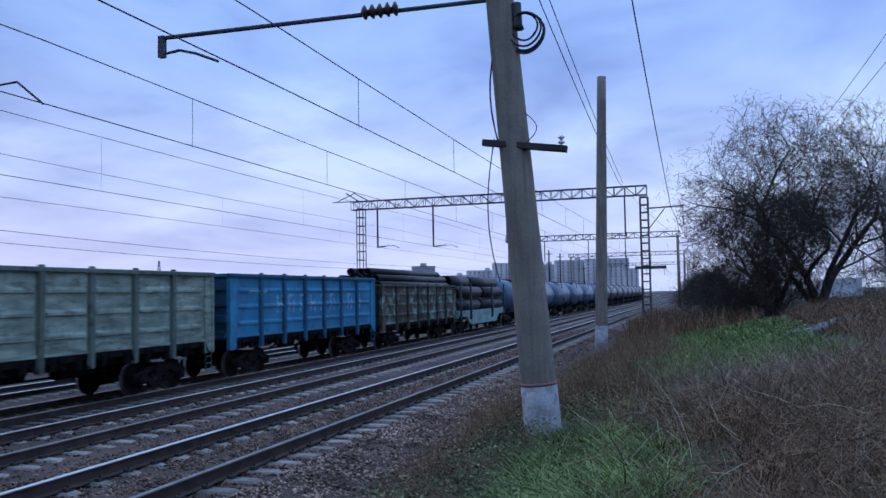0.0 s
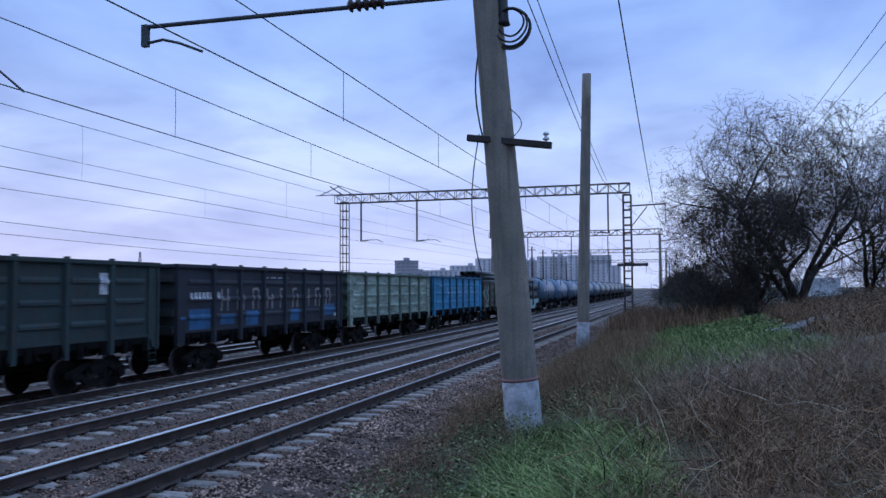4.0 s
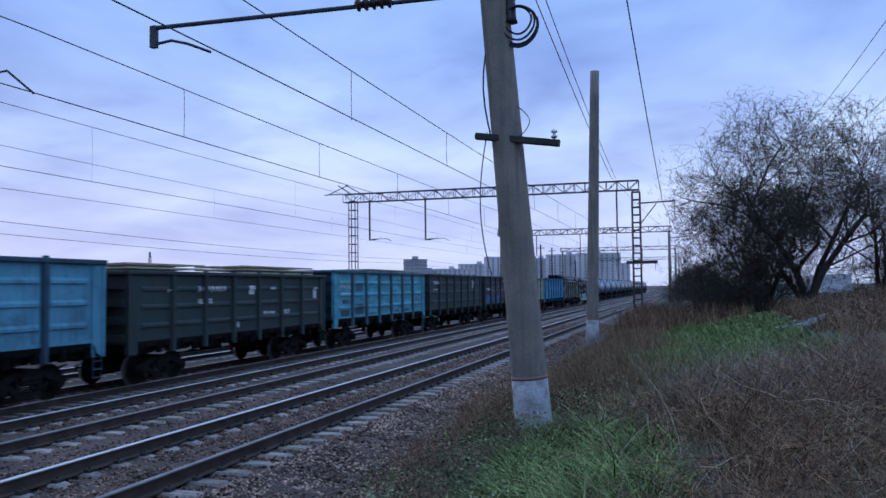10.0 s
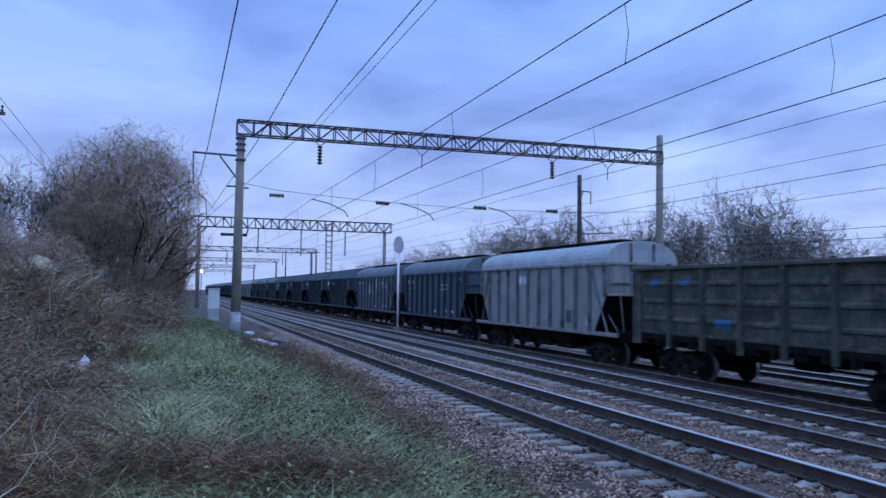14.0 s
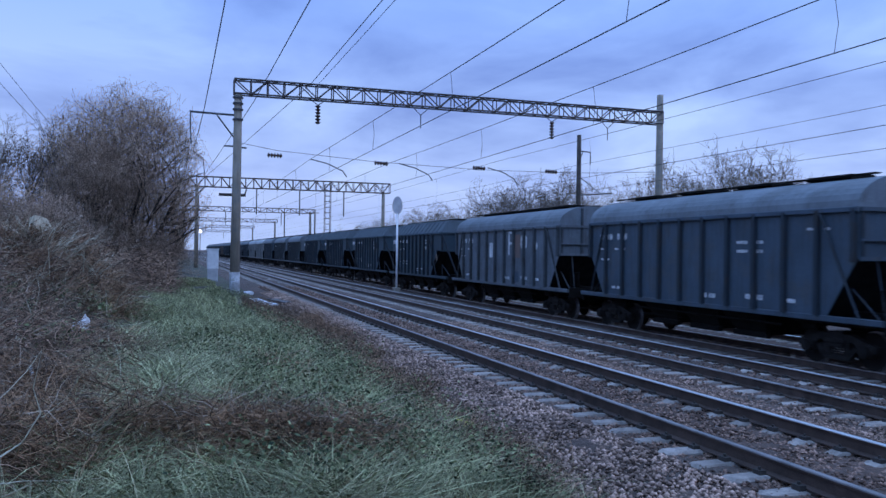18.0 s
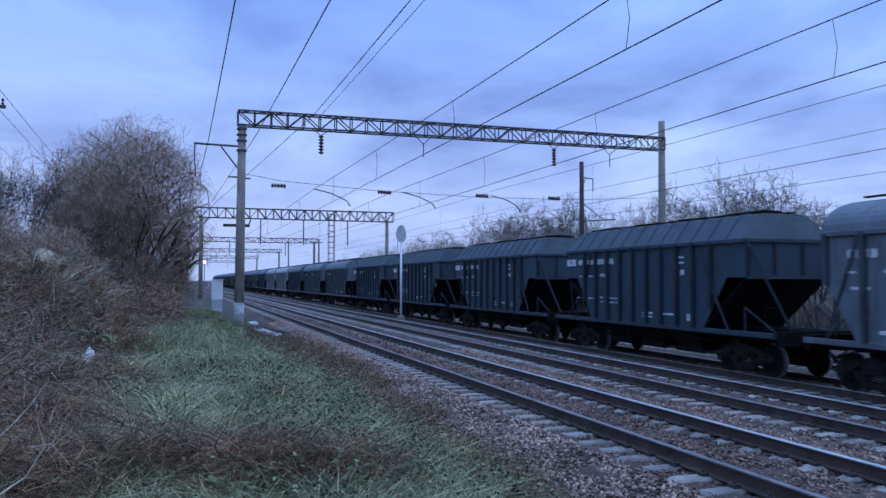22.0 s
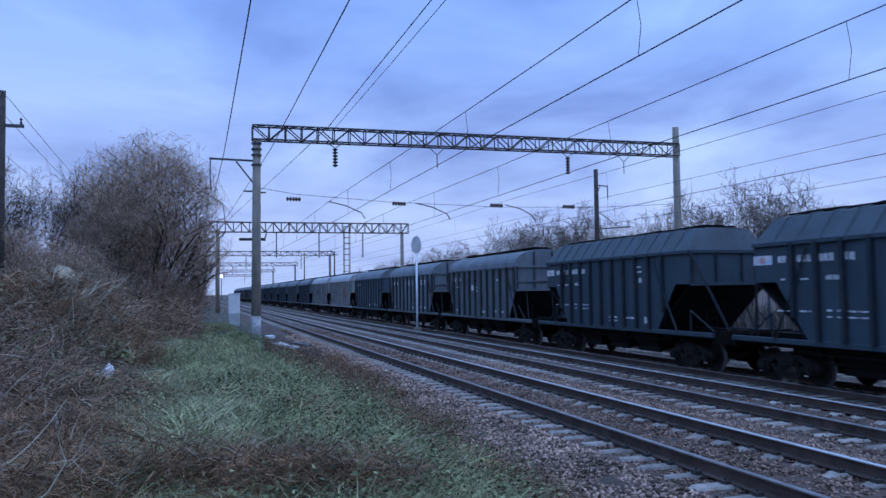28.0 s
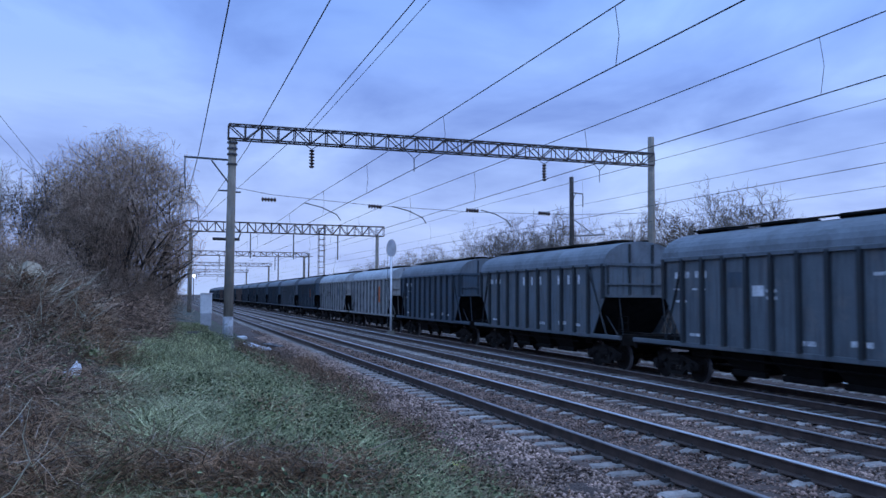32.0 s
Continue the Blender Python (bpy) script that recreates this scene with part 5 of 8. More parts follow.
# loads that stand over the top edges
for wg, x0, x1, up in ((cyan_wagon, -1.0, 6.1, 3.86), (dg2, 0.5, 6.2, 4.04), (dg2, -6.0, -2.0, 3.98)):
    for j in range(8):
        for z in (up, up - 0.13, up - 0.26):
            y = -1.12 + 0.31 * j
            part("load_board", Shape().box(x0 + 0.12 * ((j * 5) % 4), x1 - 0.15 * ((j * 3) % 4), y, y + 0.22, z - 0.06, z), M_TIMBER, wg, "pale sawn timber load")
    for x in (x0 + 0.8, x1 - 0.8):
        part("load_bearer", Shape().box(x - 0.08, x + 0.08, -1.3, 1.4, up - 0.60, up - 0.32), M_TIMBER, wg)


# pipes on the rusty gondola in front of the blue one
PATCHY = material("rust_brown_paint_with_turquoise_remains", (0.105, 0.085, 0.066), 0.8, 0.0, vary=0.35, scale=0.85, fine=22, bump=0.3, second=(0.32, 0.50, 0.43), streak=0.3, per_object=0.12, spec=0.25)
pipe_wagon = gondola("rusty open wagon with turquoise paint remains, loaded with black pipes", PATCHY, RUSTG, low=0.92)
place(pipe_wagon, c0 + P, c0 + 2 * P)


def pipe(length, r):
    s = Shape()
    n = 14
    v = []
    for x, q in ((-length / 2, r - 0.03), (-length / 2, r), (length / 2, r), (length / 2, r - 0.03)):
        v += [(x, q * math.cos(2 * math.pi * k / n), q * math.sin(2 * math.pi * k / n)) for k in range(n)]
    f = []
    for a, b in ((0, 1), (1, 2), (2, 3), (3, 0)):
        f += [(a * n + k, a * n + (k + 1) % n, b * n + (k + 1) % n, b * n + k) for k in range(n)]
    return s.add(v, f)


row = 0
for z, ys in ((3.69, (-1.15, -0.70, -0.25, 0.25, 0.70, 1.15)), (4.09, (-0.92, -0.47, 0.0, 0.47, 0.92)), (4.48, (-0.45, 0.0, 0.45))):
    for y in ys:
        part("pipe", shared("pipe_short", lambda: pipe(11.6, 0.215), M_PIPE, True), None, pipe_wagon, "black coated steel pipe", at=(-0.2 + 0.12 * ((row * 7) % 5), y, z))
        row += 1

# flat wagon with stanchions and wide pipes
FLATC = paint("pale_turquoise_flat_wagon_paint", (0.25, 0.40, 0.38), (0.17, 0.22, 0.20), 0.35)
STANCH = paint("dark_green_stanchion_paint", (0.045, 0.07, 0.065), (0.06, 0.05, 0.045), 0.4)
flat = thing("flat_wagon", "pale turquoise flat wagon carrying wide black pipes between stanchions", "freight wagon", (0, TY, TZ))
belly = [(-6.75, 1.30), (-4.7, 1.24), (-3.7, 0.66), (3.7, 0.66), (4.7, 1.24), (6.75, 1.30), (6.75, 1.68), (-6.75, 1.68)]
for y in (-1.45, 1.33):
    part("side_girder", Shape().prism(belly, 1, y, y + 0.12), FLATC, flat, "deep pale turquoise side girder")
part("deck", Shape().box(-6.7, 6.7, -1.33, 1.33, 1.40, 1.48).box(-6.6, 6.6, -0.25, 0.25, 0.95, 1.40), M_UNDER, flat)
for x in (-6.7, 6.7):
    part("end_beam", Shape().box(x - 0.1, x + 0.1, -1.4, 1.4, 1.15, 1.72), FLATC, flat)
running_gear(flat, 4.9, 7.3)
for x in (-6.3, -3.8, 2.3, 6.3):
    for y in (-1.5, 1.5):
        part("stanchion", shared("stanchion", lambda: Shape().box(-0.09, 0.09, -0.06, 0.06, -0.55, 2.05).box(-0.05, 0.05, -0.09, 0.09, -0.5, 0.3), STANCH), None, flat, at=(x, y, 1.58))
for x in (-5.0, -2.4, 0.6, 3.6, 5.6):
    part("bearer", shared("bearer", lambda: Shape().box(-0.1, 0.1, -1.3, 1.3, 0, 0.12), M_TIMBER), None, flat, at=(x, 0, 1.48))
    part("spacer", shared("spacer", lambda: Shape().box(-0.06, 0.06, -1.3, 1.3, 0, 0.06), M_TIMBER), None, flat, at=(x, 0, 2.47))
for z, ys, mid in ((2.03, (-0.88, 0.0, 0.88), -0.3), (2.96, (-0.88, 0.0, 0.88), 0.2), (3.70, (-0.46, 0.46), -1.8)):
    for y in ys:
        for a, b in ((-6.45, mid - 0.2 * abs(y)), (mid + 0.35, 6.5)):
            part("pipe", pipe(b - a, 0.43).mesh("wide_pipe", M_PIPE, True), None, flat, "wide black coated steel pipe", at=((a + b) / 2, y, z))
place(flat, c0 + 2 * P, c0 + 2 * P + 14.6)

TANKB = material("blue_tank_paint", (0.036, 0.105, 0.185), 0.36, 0.0, vary=0.18, scale=0.9, fine=22, bump=0.1, second=(0.04, 0.09, 0.14), streak=0.3, per_object=0.15, spec=0.6)
TANKD = material("dark_tank_paint", (0.055, 0.075, 0.09), 0.32, 0.0, vary=0.18, scale=0.9, fine=22, bump=0.1, second=(0.05, 0.05, 0.05), streak=0.3, per_object=0.15, spec=0.6)


def tank_shape():
    s = Shape()
    pts = [(-5.4, 0, 0), (-5.36, 0, 0), (-5.2, 0, 0), (-4.95, 0, 0), (4.95, 0, 0), (5.2, 0, 0), (5.36, 0, 0), (5.4, 0, 0)]
    s.tube(pts, [0.5, 0.95, 1.3, 1.5, 1.5, 1.3, 0.95, 0.5], 26)
    return s


def tank_wagon(mat, label):
    w = thing("tank_wagon", label, "tank wagon", (0, TY, TZ), "tank wagons of the train")
    part("tank", shared("tank_barrel", tank_shape, mat, True), None, w, at=(0, 0, 2.55))
    for x in (-4.3, 4.3):
        part("strap", shared("tank_strap", lambda: Shape().tube([(-0.06, 0, 0), (0.06, 0, 0)], 1.512, 26, False), M_UNDER), None, w, at=(x, 0, 2.55))
    part("underframe", shared("tank_frame", lambda: Shape().box(-5.5, 5.5, -0.2, 0.2, 0.9, 1.25).box(-5.6, -5.3, -1.4, 1.4, 1.0, 1.3).box(5.3, 5.6, -1.4, 1.4, 1.0, 1.3).box(-4.3, -3.7, -1.2, 1.2, 1.2, 1.6).box(3.7, 4.3, -1.2, 1.2, 1.2, 1.6), M_UNDER), None, w)
    part("manhole", shared("tank_dome", lambda: Shape().tube([(0, 0, 3.85), (0, 0, 4.15)], 0.35, 14), mat), None, w)
    part("walkway", shared("tank_walkway", lambda: Shape().box(-1.2, 1.2, -1.0, 1.0, 3.99, 4.03).bar((-1.2, -1.0, 4.0), (-1.2, -1.0, 4.45), 0.03).bar((1.2, -1.0, 4.0), (1.2, -1.0, 4.45), 0.03), M_UNDER), None, w)
    part("ladder", shared("tank_ladder", lambda: Shape().bar((-0.2, -1.6, 1.0), (-0.2, -1.2, 3.95), 0.03).bar((0.2, -1.6, 1.0), (0.2, -1.2, 3.95), 0.03), M_UNDER), None, w)
    for x in (-3.0, -1.0, 1.0, 3.0):
        part("stencil", shared("tank_mark", lambda: Shape().box(-0.25, 0.25, -1.525, -1.49, 2.5, 2.75), M_MARK), None, w, at=(x, 0, 0))
    running_gear(w, 3.9, 6.01)
    return w


s0 = c0 + 2 * P + 14.6
for i in range(15):
    place(tank_wagon(TANKB if i < 6 else TANKD, "dull blue cylindrical tank wagon" if i < 6 else "dark cylindrical tank wagon"), s0 + 12.02 * i, s0 + 12.02 * (i + 1))


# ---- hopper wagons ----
# Near-black colour paints in the shade under the sheltered hopper ends.
M_HOLLOW = material("shade_black_hopper_end", (0.012, 0.012, 0.013), 0.9, vary=0.4, scale=3, fine=40, bump=0.2, spec=0.1)
HGREY = paint("pale_grey_hopper_paint", (0.275, 0.268, 0.258), (0.19, 0.185, 0.175), 0.4)
HNAVY = paint("slate_blue_hopper_paint", (0.052, 0.076, 0.102), (0.065, 0.076, 0.088), 0.4)
HDARK = paint("dark_blue_green_hopper_paint", (0.029, 0.050, 0.066), (0.032, 0.046, 0.057), 0.25, 0.15)
# Roof colours, lighter than the wagon sides.
HROOF = paint("lighter_grey_blue_roof_paint", (0.130, 0.150, 0.172), (0.10, 0.113, 0.126), 0.25)
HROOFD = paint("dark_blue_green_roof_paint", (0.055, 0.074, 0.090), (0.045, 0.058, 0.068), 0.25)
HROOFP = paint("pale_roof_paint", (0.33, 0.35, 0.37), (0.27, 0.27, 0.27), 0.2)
HMID = paint("grey_blue_hopper_paint", (0.105, 0.122, 0.142), (0.08, 0.09, 0.10), 0.45)
HBROWN = paint("brown_hopper_paint", (0.16, 0.105, 0.09), (0.11, 0.09, 0.08), 0.4)
HDUSTY = paint("dusty_blue_grey_hopper_paint", (0.098, 0.118, 0.135), (0.125, 0.13, 0.137), 0.45)
# Darker copies of the side paints put the ribs' shade into the colour.
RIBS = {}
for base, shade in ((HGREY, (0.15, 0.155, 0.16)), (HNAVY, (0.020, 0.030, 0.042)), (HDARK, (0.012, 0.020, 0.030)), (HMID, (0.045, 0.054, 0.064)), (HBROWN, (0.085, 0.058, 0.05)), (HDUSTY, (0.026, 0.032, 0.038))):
    RIBS[base.name] = paint("shaded_rib_" + base.name, shade, (0.03, 0.028, 0.028), 0.3)
HZ0, HE = 1.29, 3.96  # sill and eaves


def hopper(label, mat, roof_mat, shape="round", marks=(), half=7.6, body=6.45):
    w = thing("hopper_wagon", label, "hopper wagon", (0, TY, TZ), "covered hopper wagons of the train")
    k = half / 7.36
    L = body
    key = "%s%d" % (shape, round(body * 100))
    cut_z, cut_in, cut_flat = (2.74, 1.0, 0.06) if shape == "round" else (2.86, 2.0, 0.85)
    if shape == "round":
        roof = [(-1.56 * math.cos(math.pi * k / 18), HE + 0.86 * math.sin(math.pi * k / 18) ** 0.85) for k in range(19)]
    else:
        roof = [(-1.56, HE), (-1.02, HE + 0.72), (-0.55, HE + 0.80), (0.55, HE + 0.80), (1.02, HE + 0.72), (1.56, HE)]

    def sides(g):
        s = Shape()
        y = g * 1.53
        ring = [(-L, cut_z), (-L + cut_flat, cut_z), (-L + cut_in, HZ0), (L - cut_in, HZ0), (L - cut_flat, cut_z), (L, cut_z), (L, HE), (-L, HE)]
        return s.prism(ring, 1, min(y, y - g * 0.04), max(y, y - g * 0.04))

    n_ribs = 12 if shape == "round" else 10
    for g in (-1, 1):
        part("side_wall", shared("hopper_side%s%d" % (key, g + 1), lambda: sides(g), mat), None, w)
        for i in range(n_ribs):
            span = L - 0.12 if shape == "round" else L - 1.55
            x = -span + 2 * span * i / (n_ribs - 1)
            lo = HZ0
            edge = L - abs(x)
            if edge < cut_in:
                lo = HZ0 + (cut_z - HZ0) * min(1.0, (cut_in - edge) / (cut_in - cut_flat))
            rib = Shape().prism([(-0.075, 0.0), (-0.06, -0.12), (0.06, -0.12), (0.075, 0.0)], 2, lo, HE - 0.02)
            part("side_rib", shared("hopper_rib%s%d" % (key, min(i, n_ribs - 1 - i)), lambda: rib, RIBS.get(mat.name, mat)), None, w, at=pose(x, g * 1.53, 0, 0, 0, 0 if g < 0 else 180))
        part("eaves_beam", shared("hopper_eaves%s" % key, lambda: Shape().box(-L, L, -0.05, 0.05, HE - 0.10, HE + 0.03, 0.015), mat), None, w, at=(0, g * 1.57, 0))
        part("side_sill", shared("hopper_sill%s" % key, lambda: Shape().box(-half + 0.45, half - 0.45, -0.06, 0.06, 1.16, HZ0 + 0.02, 0.015), mat), None, w, at=(0, g * 1.50, 0))
    # roof with ribs
    hip = 0.0 if shape == "round" else 0.28
    s = Shape()
    n = len(roof)
    v = [(-L + (hip if z > HE + 0.1 else 0), y, z) for y, z in roof] + [(L - (hip if z > HE + 0.1 else 0), y, z) for y, z in roof]
    f = [(i, n + i, n + i + 1, i + 1) for i in range(n - 1)] + [tuple(range(n)), tuple(range(2 * n - 1, n - 1, -1))]
    s.add(v, f)
    part("roof", shared("hopper_roof%s" % key, lambda: s, roof_mat), None, w, "lighter roof sheets")
    for i in range(1, 12 if shape == "round" else 13):
        x = -L + 2 * L * i / (12 if shape == "round" else 13)
        r = Shape()
        for a, b in zip(roof, roof[1:]):
            r.bar((0, a[0] * 1.004, a[1] + 0.012), (0, b[0] * 1.004, b[1] + 0.012), 0.022 if shape == "round" else 0.045)
        if shape != "round":
            part("roof_rib", shared("roof_rib%s" % key, lambda: r, roof_mat), None, w, at=(x, 0, 0))
    top = HE + (0.86 if shape == "round" else 0.80)
    for i in range(4):
        part("roof_hatch", shared("roof_hatch%s" % key, lambda: Shape().box(-0.75, 0.75, -0.42, 0.42, top - 0.02, top + 0.12, 0.04), M_UNDER), None, w, at=(-4.2 * k + i * 2.8 * k, 0, 0))
    part("running_board", shared("roof_board%s" % key, lambda: Shape().box(-L + 0.4, L - 0.4, -0.62, -0.45, top + 0.03, top + 0.07).box(-L + 0.4, L - 0.4, 0.45, 0.62, top + 0.03, top + 0.07), M_UNDER), None, w)
    # ends: upright above, sloping in below
    for g in (-1, 1):
        rot = pose(0, 0, 0, 0, 0, 0 if g > 0 else 180)
        part("end_wall", shared("hopper_end%s" % key, lambda: Shape().box(L - 0.05, L, -1.5, 1.5, cut_z - 0.02, HE), mat), None, w, at=rot)
        for y in (-1.45, -0.5, 0.5, 1.45):
            tall = 0.74 if shape == "round" and abs(y) < 1 else 0.0
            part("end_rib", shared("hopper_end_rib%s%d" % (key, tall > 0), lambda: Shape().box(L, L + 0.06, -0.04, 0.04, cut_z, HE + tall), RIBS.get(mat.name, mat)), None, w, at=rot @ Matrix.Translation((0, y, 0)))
        for z, d in ((HE - 0.03, 0.05), (3.19, 0.03), (cut_z, 0.05))[::1 if shape == "round" else 2]:
            part("end_beam", shared("hopper_end_beam%s%d" % (key, d * 100), lambda: Shape().box(L, L + 0.075, -1.52, 1.52, -d, d), mat), None, w, at=rot @ Matrix.Translation((0, 0, z)))
        lowx = 1.6 if shape == "round" else 2.15
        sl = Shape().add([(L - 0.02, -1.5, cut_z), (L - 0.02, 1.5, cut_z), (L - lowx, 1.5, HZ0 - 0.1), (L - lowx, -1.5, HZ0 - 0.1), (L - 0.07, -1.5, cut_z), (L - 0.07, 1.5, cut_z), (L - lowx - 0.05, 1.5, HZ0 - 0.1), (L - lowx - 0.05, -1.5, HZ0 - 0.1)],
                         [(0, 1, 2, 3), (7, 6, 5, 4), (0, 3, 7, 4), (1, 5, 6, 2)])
        part("end_slope", shared("hopper_slope%s" % key, lambda: sl, M_HOLLOW), None, w, "dark sloping hopper end", at=rot)
        if shape == "round":
            struts = [((L - 0.02, 1.50, HZ0), (L - 1.15, 1.62, HE - 0.12), 0.06), ((L - 0.03, 0.95, cut_z), (L + 0.25, 0.95, HZ0), 0.04), ((L - 0.5, 1.2, 1.99), (L + 0.3, 1.2, HZ0), 0.04)]
        else:
            struts = [((L - 2.15, 1.63, HE - 0.2), (L - 0.75, 1.55, HZ0 - 0.05), 0.06), ((L + 0.02, 1.48, HE - 0.1), (L + 1.0, 0.75, HZ0 - 0.05), 0.075), ((L - 0.35, 1.30, 1.99), (L + 0.85, 1.15, HZ0 - 0.05), 0.045), ((L - 0.35, 1.30, 1.99), (L - 0.35, 1.30, HZ0 - 0.05), 0.045)]
        for i, (a, b, r) in enumerate(struts):
            for y in (-1, 1):
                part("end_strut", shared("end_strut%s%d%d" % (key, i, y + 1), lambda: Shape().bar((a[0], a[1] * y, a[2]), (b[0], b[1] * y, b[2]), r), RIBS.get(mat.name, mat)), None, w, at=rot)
        lad = Shape().bar((L + 0.35, -1.2, HZ0), (L + 0.35, -1.2, 2.0), 0.02).bar((L + 0.35, -0.8, HZ0), (L + 0.35, -0.8, 2.0), 0.02)
        for z in (1.5, 1.75, 1.98):
            lad.bar((L + 0.35, -1.2, z), (L + 0.35, -0.8, z), 0.018)
        part("end_ladder", shared("hopper_end_ladder%s" % key, lambda: lad, M_UNDER), None, w, at=rot)
        part("end_platform", shared("hopper_platform%s" % key, lambda: Shape().box(L - 2.3, half - 0.45, -1.45, 1.45, 1.10, 1.19).box(half - 0.52, half - 0.40, -1.45, 1.45, 0.95, 1.36), M_UNDER), None, w, at=rot)
    # outlet funnels, brake gear and the centre sill
    for x in (-2.1, 0.0, 2.1):
        fn = Shape().add([(-1.04, -1.4, 1.28), (1.04, -1.4, 1.28), (1.04, 1.4, 1.28), (-1.04, 1.4, 1.28), (-0.6, -0.95, 0.52), (0.6, -0.95, 0.52), (0.6, 0.95, 0.52), (-0.6, 0.95, 0.52)], [(0, 1, 5, 4), (1, 2, 6, 5), (2, 3, 7, 6), (3, 0, 4, 7), (4, 5, 6, 7)])
        fn.box(-0.72, 0.72, -1.05, -0.90, 0.44, 0.60)
        part("outlet_funnel", shared("outlet_funnel", lambda: fn, M_UNDER), None, w, at=(x, 0, 0))
    part("centre_sill", shared("hopper_centre_sill%s" % key, lambda: Shape().box(-half + 0.75, half - 0.75, -0.22, 0.22, 0.92, 1.36), M_UNDER), None, w)
    rods = Shape().bar((-3.6, -1.25, 0.92), (3.6, -1.25, 0.92), 0.05).bar((-3.4, -1.1, 0.70), (-1.2, -1.0, 0.70), 0.035)
    rods.tube([(-L + 1.0, -1.0, 1.0), (-L + 2.0, -1.0, 1.0)], 0.18, 10).tube([(L - 2.2, -1.05, 1.0), (L - 1.7, -1.05, 1.0)], 0.13, 10)
    part("brake_gear", shared("hopper_brake_gear%s" % key, lambda: rods, M_UNDER), None, w)
    running_gear(w, half - 2.25, half)
    for x, z, a, b, m in marks:
        x *= L / 6.35
        z = 1.345 + (z - 1.38) * 1.28
        s = Shape()
        for x0, x1, z0, z1 in (lettering(x, z, a, b, round(x * 100)) if m is M_MARK and b < 0.3 and 0.12 < a < 0.7 else [(x - a / 2, x + a / 2, z - b / 2, z + b / 2)]):
            s.box(x0, x1, -1.541, -1.533, z0, z1)
        part("stencil", s, m, w)
    return w



num = [(-5.5, 3.0, 0.17, 0.24, 4), (-4.3, 3.0, 0.17, 0.24, 3), (-5.5, 2.65, 0.3, 0.07, 1), (-4.4, 2.65, 0.3, 0.07, 2), (-5.4, 2.35, 0.26, 0.08, 2)]
low = [(0.6, 1.55, 0.3, 0.14, 2), (2.6, 1.6, 0.3, 0.16, 2), (4.2, 1.58, 0.3, 0.12, 1), (-4.6, 1.55, 0.25, 0.1, 2)]
h1 = hopper("pale grey covered hopper wagon with ribbed sides", HGREY, HROOFP, marks=[(-1.5, 2.95, 0.5, 0.35, M_MARK), (-0.9, 2.95, 0.35, 0.35, M_MARK), (3.3, 1.75, 0.45, 0.5, HNAVY), (4.9, 1.6, 0.3, 0.3, M_MARK)] + bars([(-5.6, 3.0, 0.14, 0.16, 3)]))
place(h1, -131.1, -115.75)
place(hopper("slate blue covered hopper wagon with ribbed sides", HNAVY, HROOF, marks=bars(num + low + [(2.3, 2.8, 0.45, 0.10, 2), (2.3, 2.6, 0.45, 0.10, 2), (4.9, 3.05, 0.35, 0.08, 2)])), -146.5, -131.1)
pf = hopper("grey-blue covered hopper wagon with large white emblem strokes", HMID, HROOF, marks=bars(num + low) + [(-1.2, 2.6, 0.42, 0.75, M_MARK), (-1.2, 2.62, 0.2, 0.2, M_MARKBLUE), (1.05, 2.86, 0.13, 1.15, M_MARK), (1.25, 3.26, 0.45, 0.13, M_MARK), (1.25, 2.86, 0.45, 0.13, M_MARK), (1.48, 3.06, 0.13, 0.55, M_MARK), (2.0, 2.75, 0.75, 1.1, HBROWN), (2.75, 2.86, 0.13, 1.15, M_MARK), (2.48, 2.9, 0.12, 0.5, M_MARK), (3.02, 2.9, 0.12, 0.5, M_MARK), (2.75, 3.09, 0.5, 0.12, M_MARK), (2.75, 2.71, 0.5, 0.12, M_MARK), (1.95, 1.62, 0.5, 0.5, HNAVY), (4.0, 2.75, 0.35, 0.3, M_MARK), (2.7, 2.75, 0.3, 0.25, M_MARK)])
place(pf, -162.1, -146.5)
dark_marks = bars([(-5.15, 3.05, 0.15, 0.20, 2), (-4.3, 3.05, 0.15, 0.22, 3), (-3.4, 3.05, 0.15, 0.22, 3), (-2.45, 3.05, 0.18, 0.22, 2), (-5.0, 2.62, 0.25, 0.06, 1), (-4.1, 2.62, 0.3, 0.06, 1), (-3.1, 2.64, 0.2, 0.14, 2), (-5.2, 1.95, 0.35, 0.05, 2), (-4.1, 1.95, 0.4, 0.05, 1), (-3.1, 1.98, 0.35, 0.06, 2), (-2.2, 1.97, 0.35, 0.05, 2), (-3.1, 1.85, 0.35, 0.05, 2), (-2.2, 1.85, 0.35, 0.05, 2), (0.3, 1.62, 0.28, 0.07, 2), (0.3, 1.52, 0.28, 0.07, 2), (1.7, 1.62, 0.3, 0.07, 2), (3.25, 1.58, 0.26, 0.26, 1), (2.8, 3.08, 0.3, 0.07, 1), (2.8, 2.94, 0.3, 0.06, 1), (2.85, 2.7, 0.2, 0.2, 1)]) + [(-5.95, 3.05, 0.75, 0.26, M_MARK), (-5.95, 3.05, 0.18, 0.18, M_MARKRED), (-5.7, 3.0, 0.25, 0.08, M_MARKBLUE), (5.4, 1.28, 1.3, 0.08, M_MARK)]
front = -162.1
for rear in (-176.2, -190.3, -204.5, -218.7):
    place(hopper("dark blue-green angular hopper wagon with faceted roof", HDARK, HROOFD, "angular", dark_marks, 7.07, 5.5), rear, front)
    front = rear
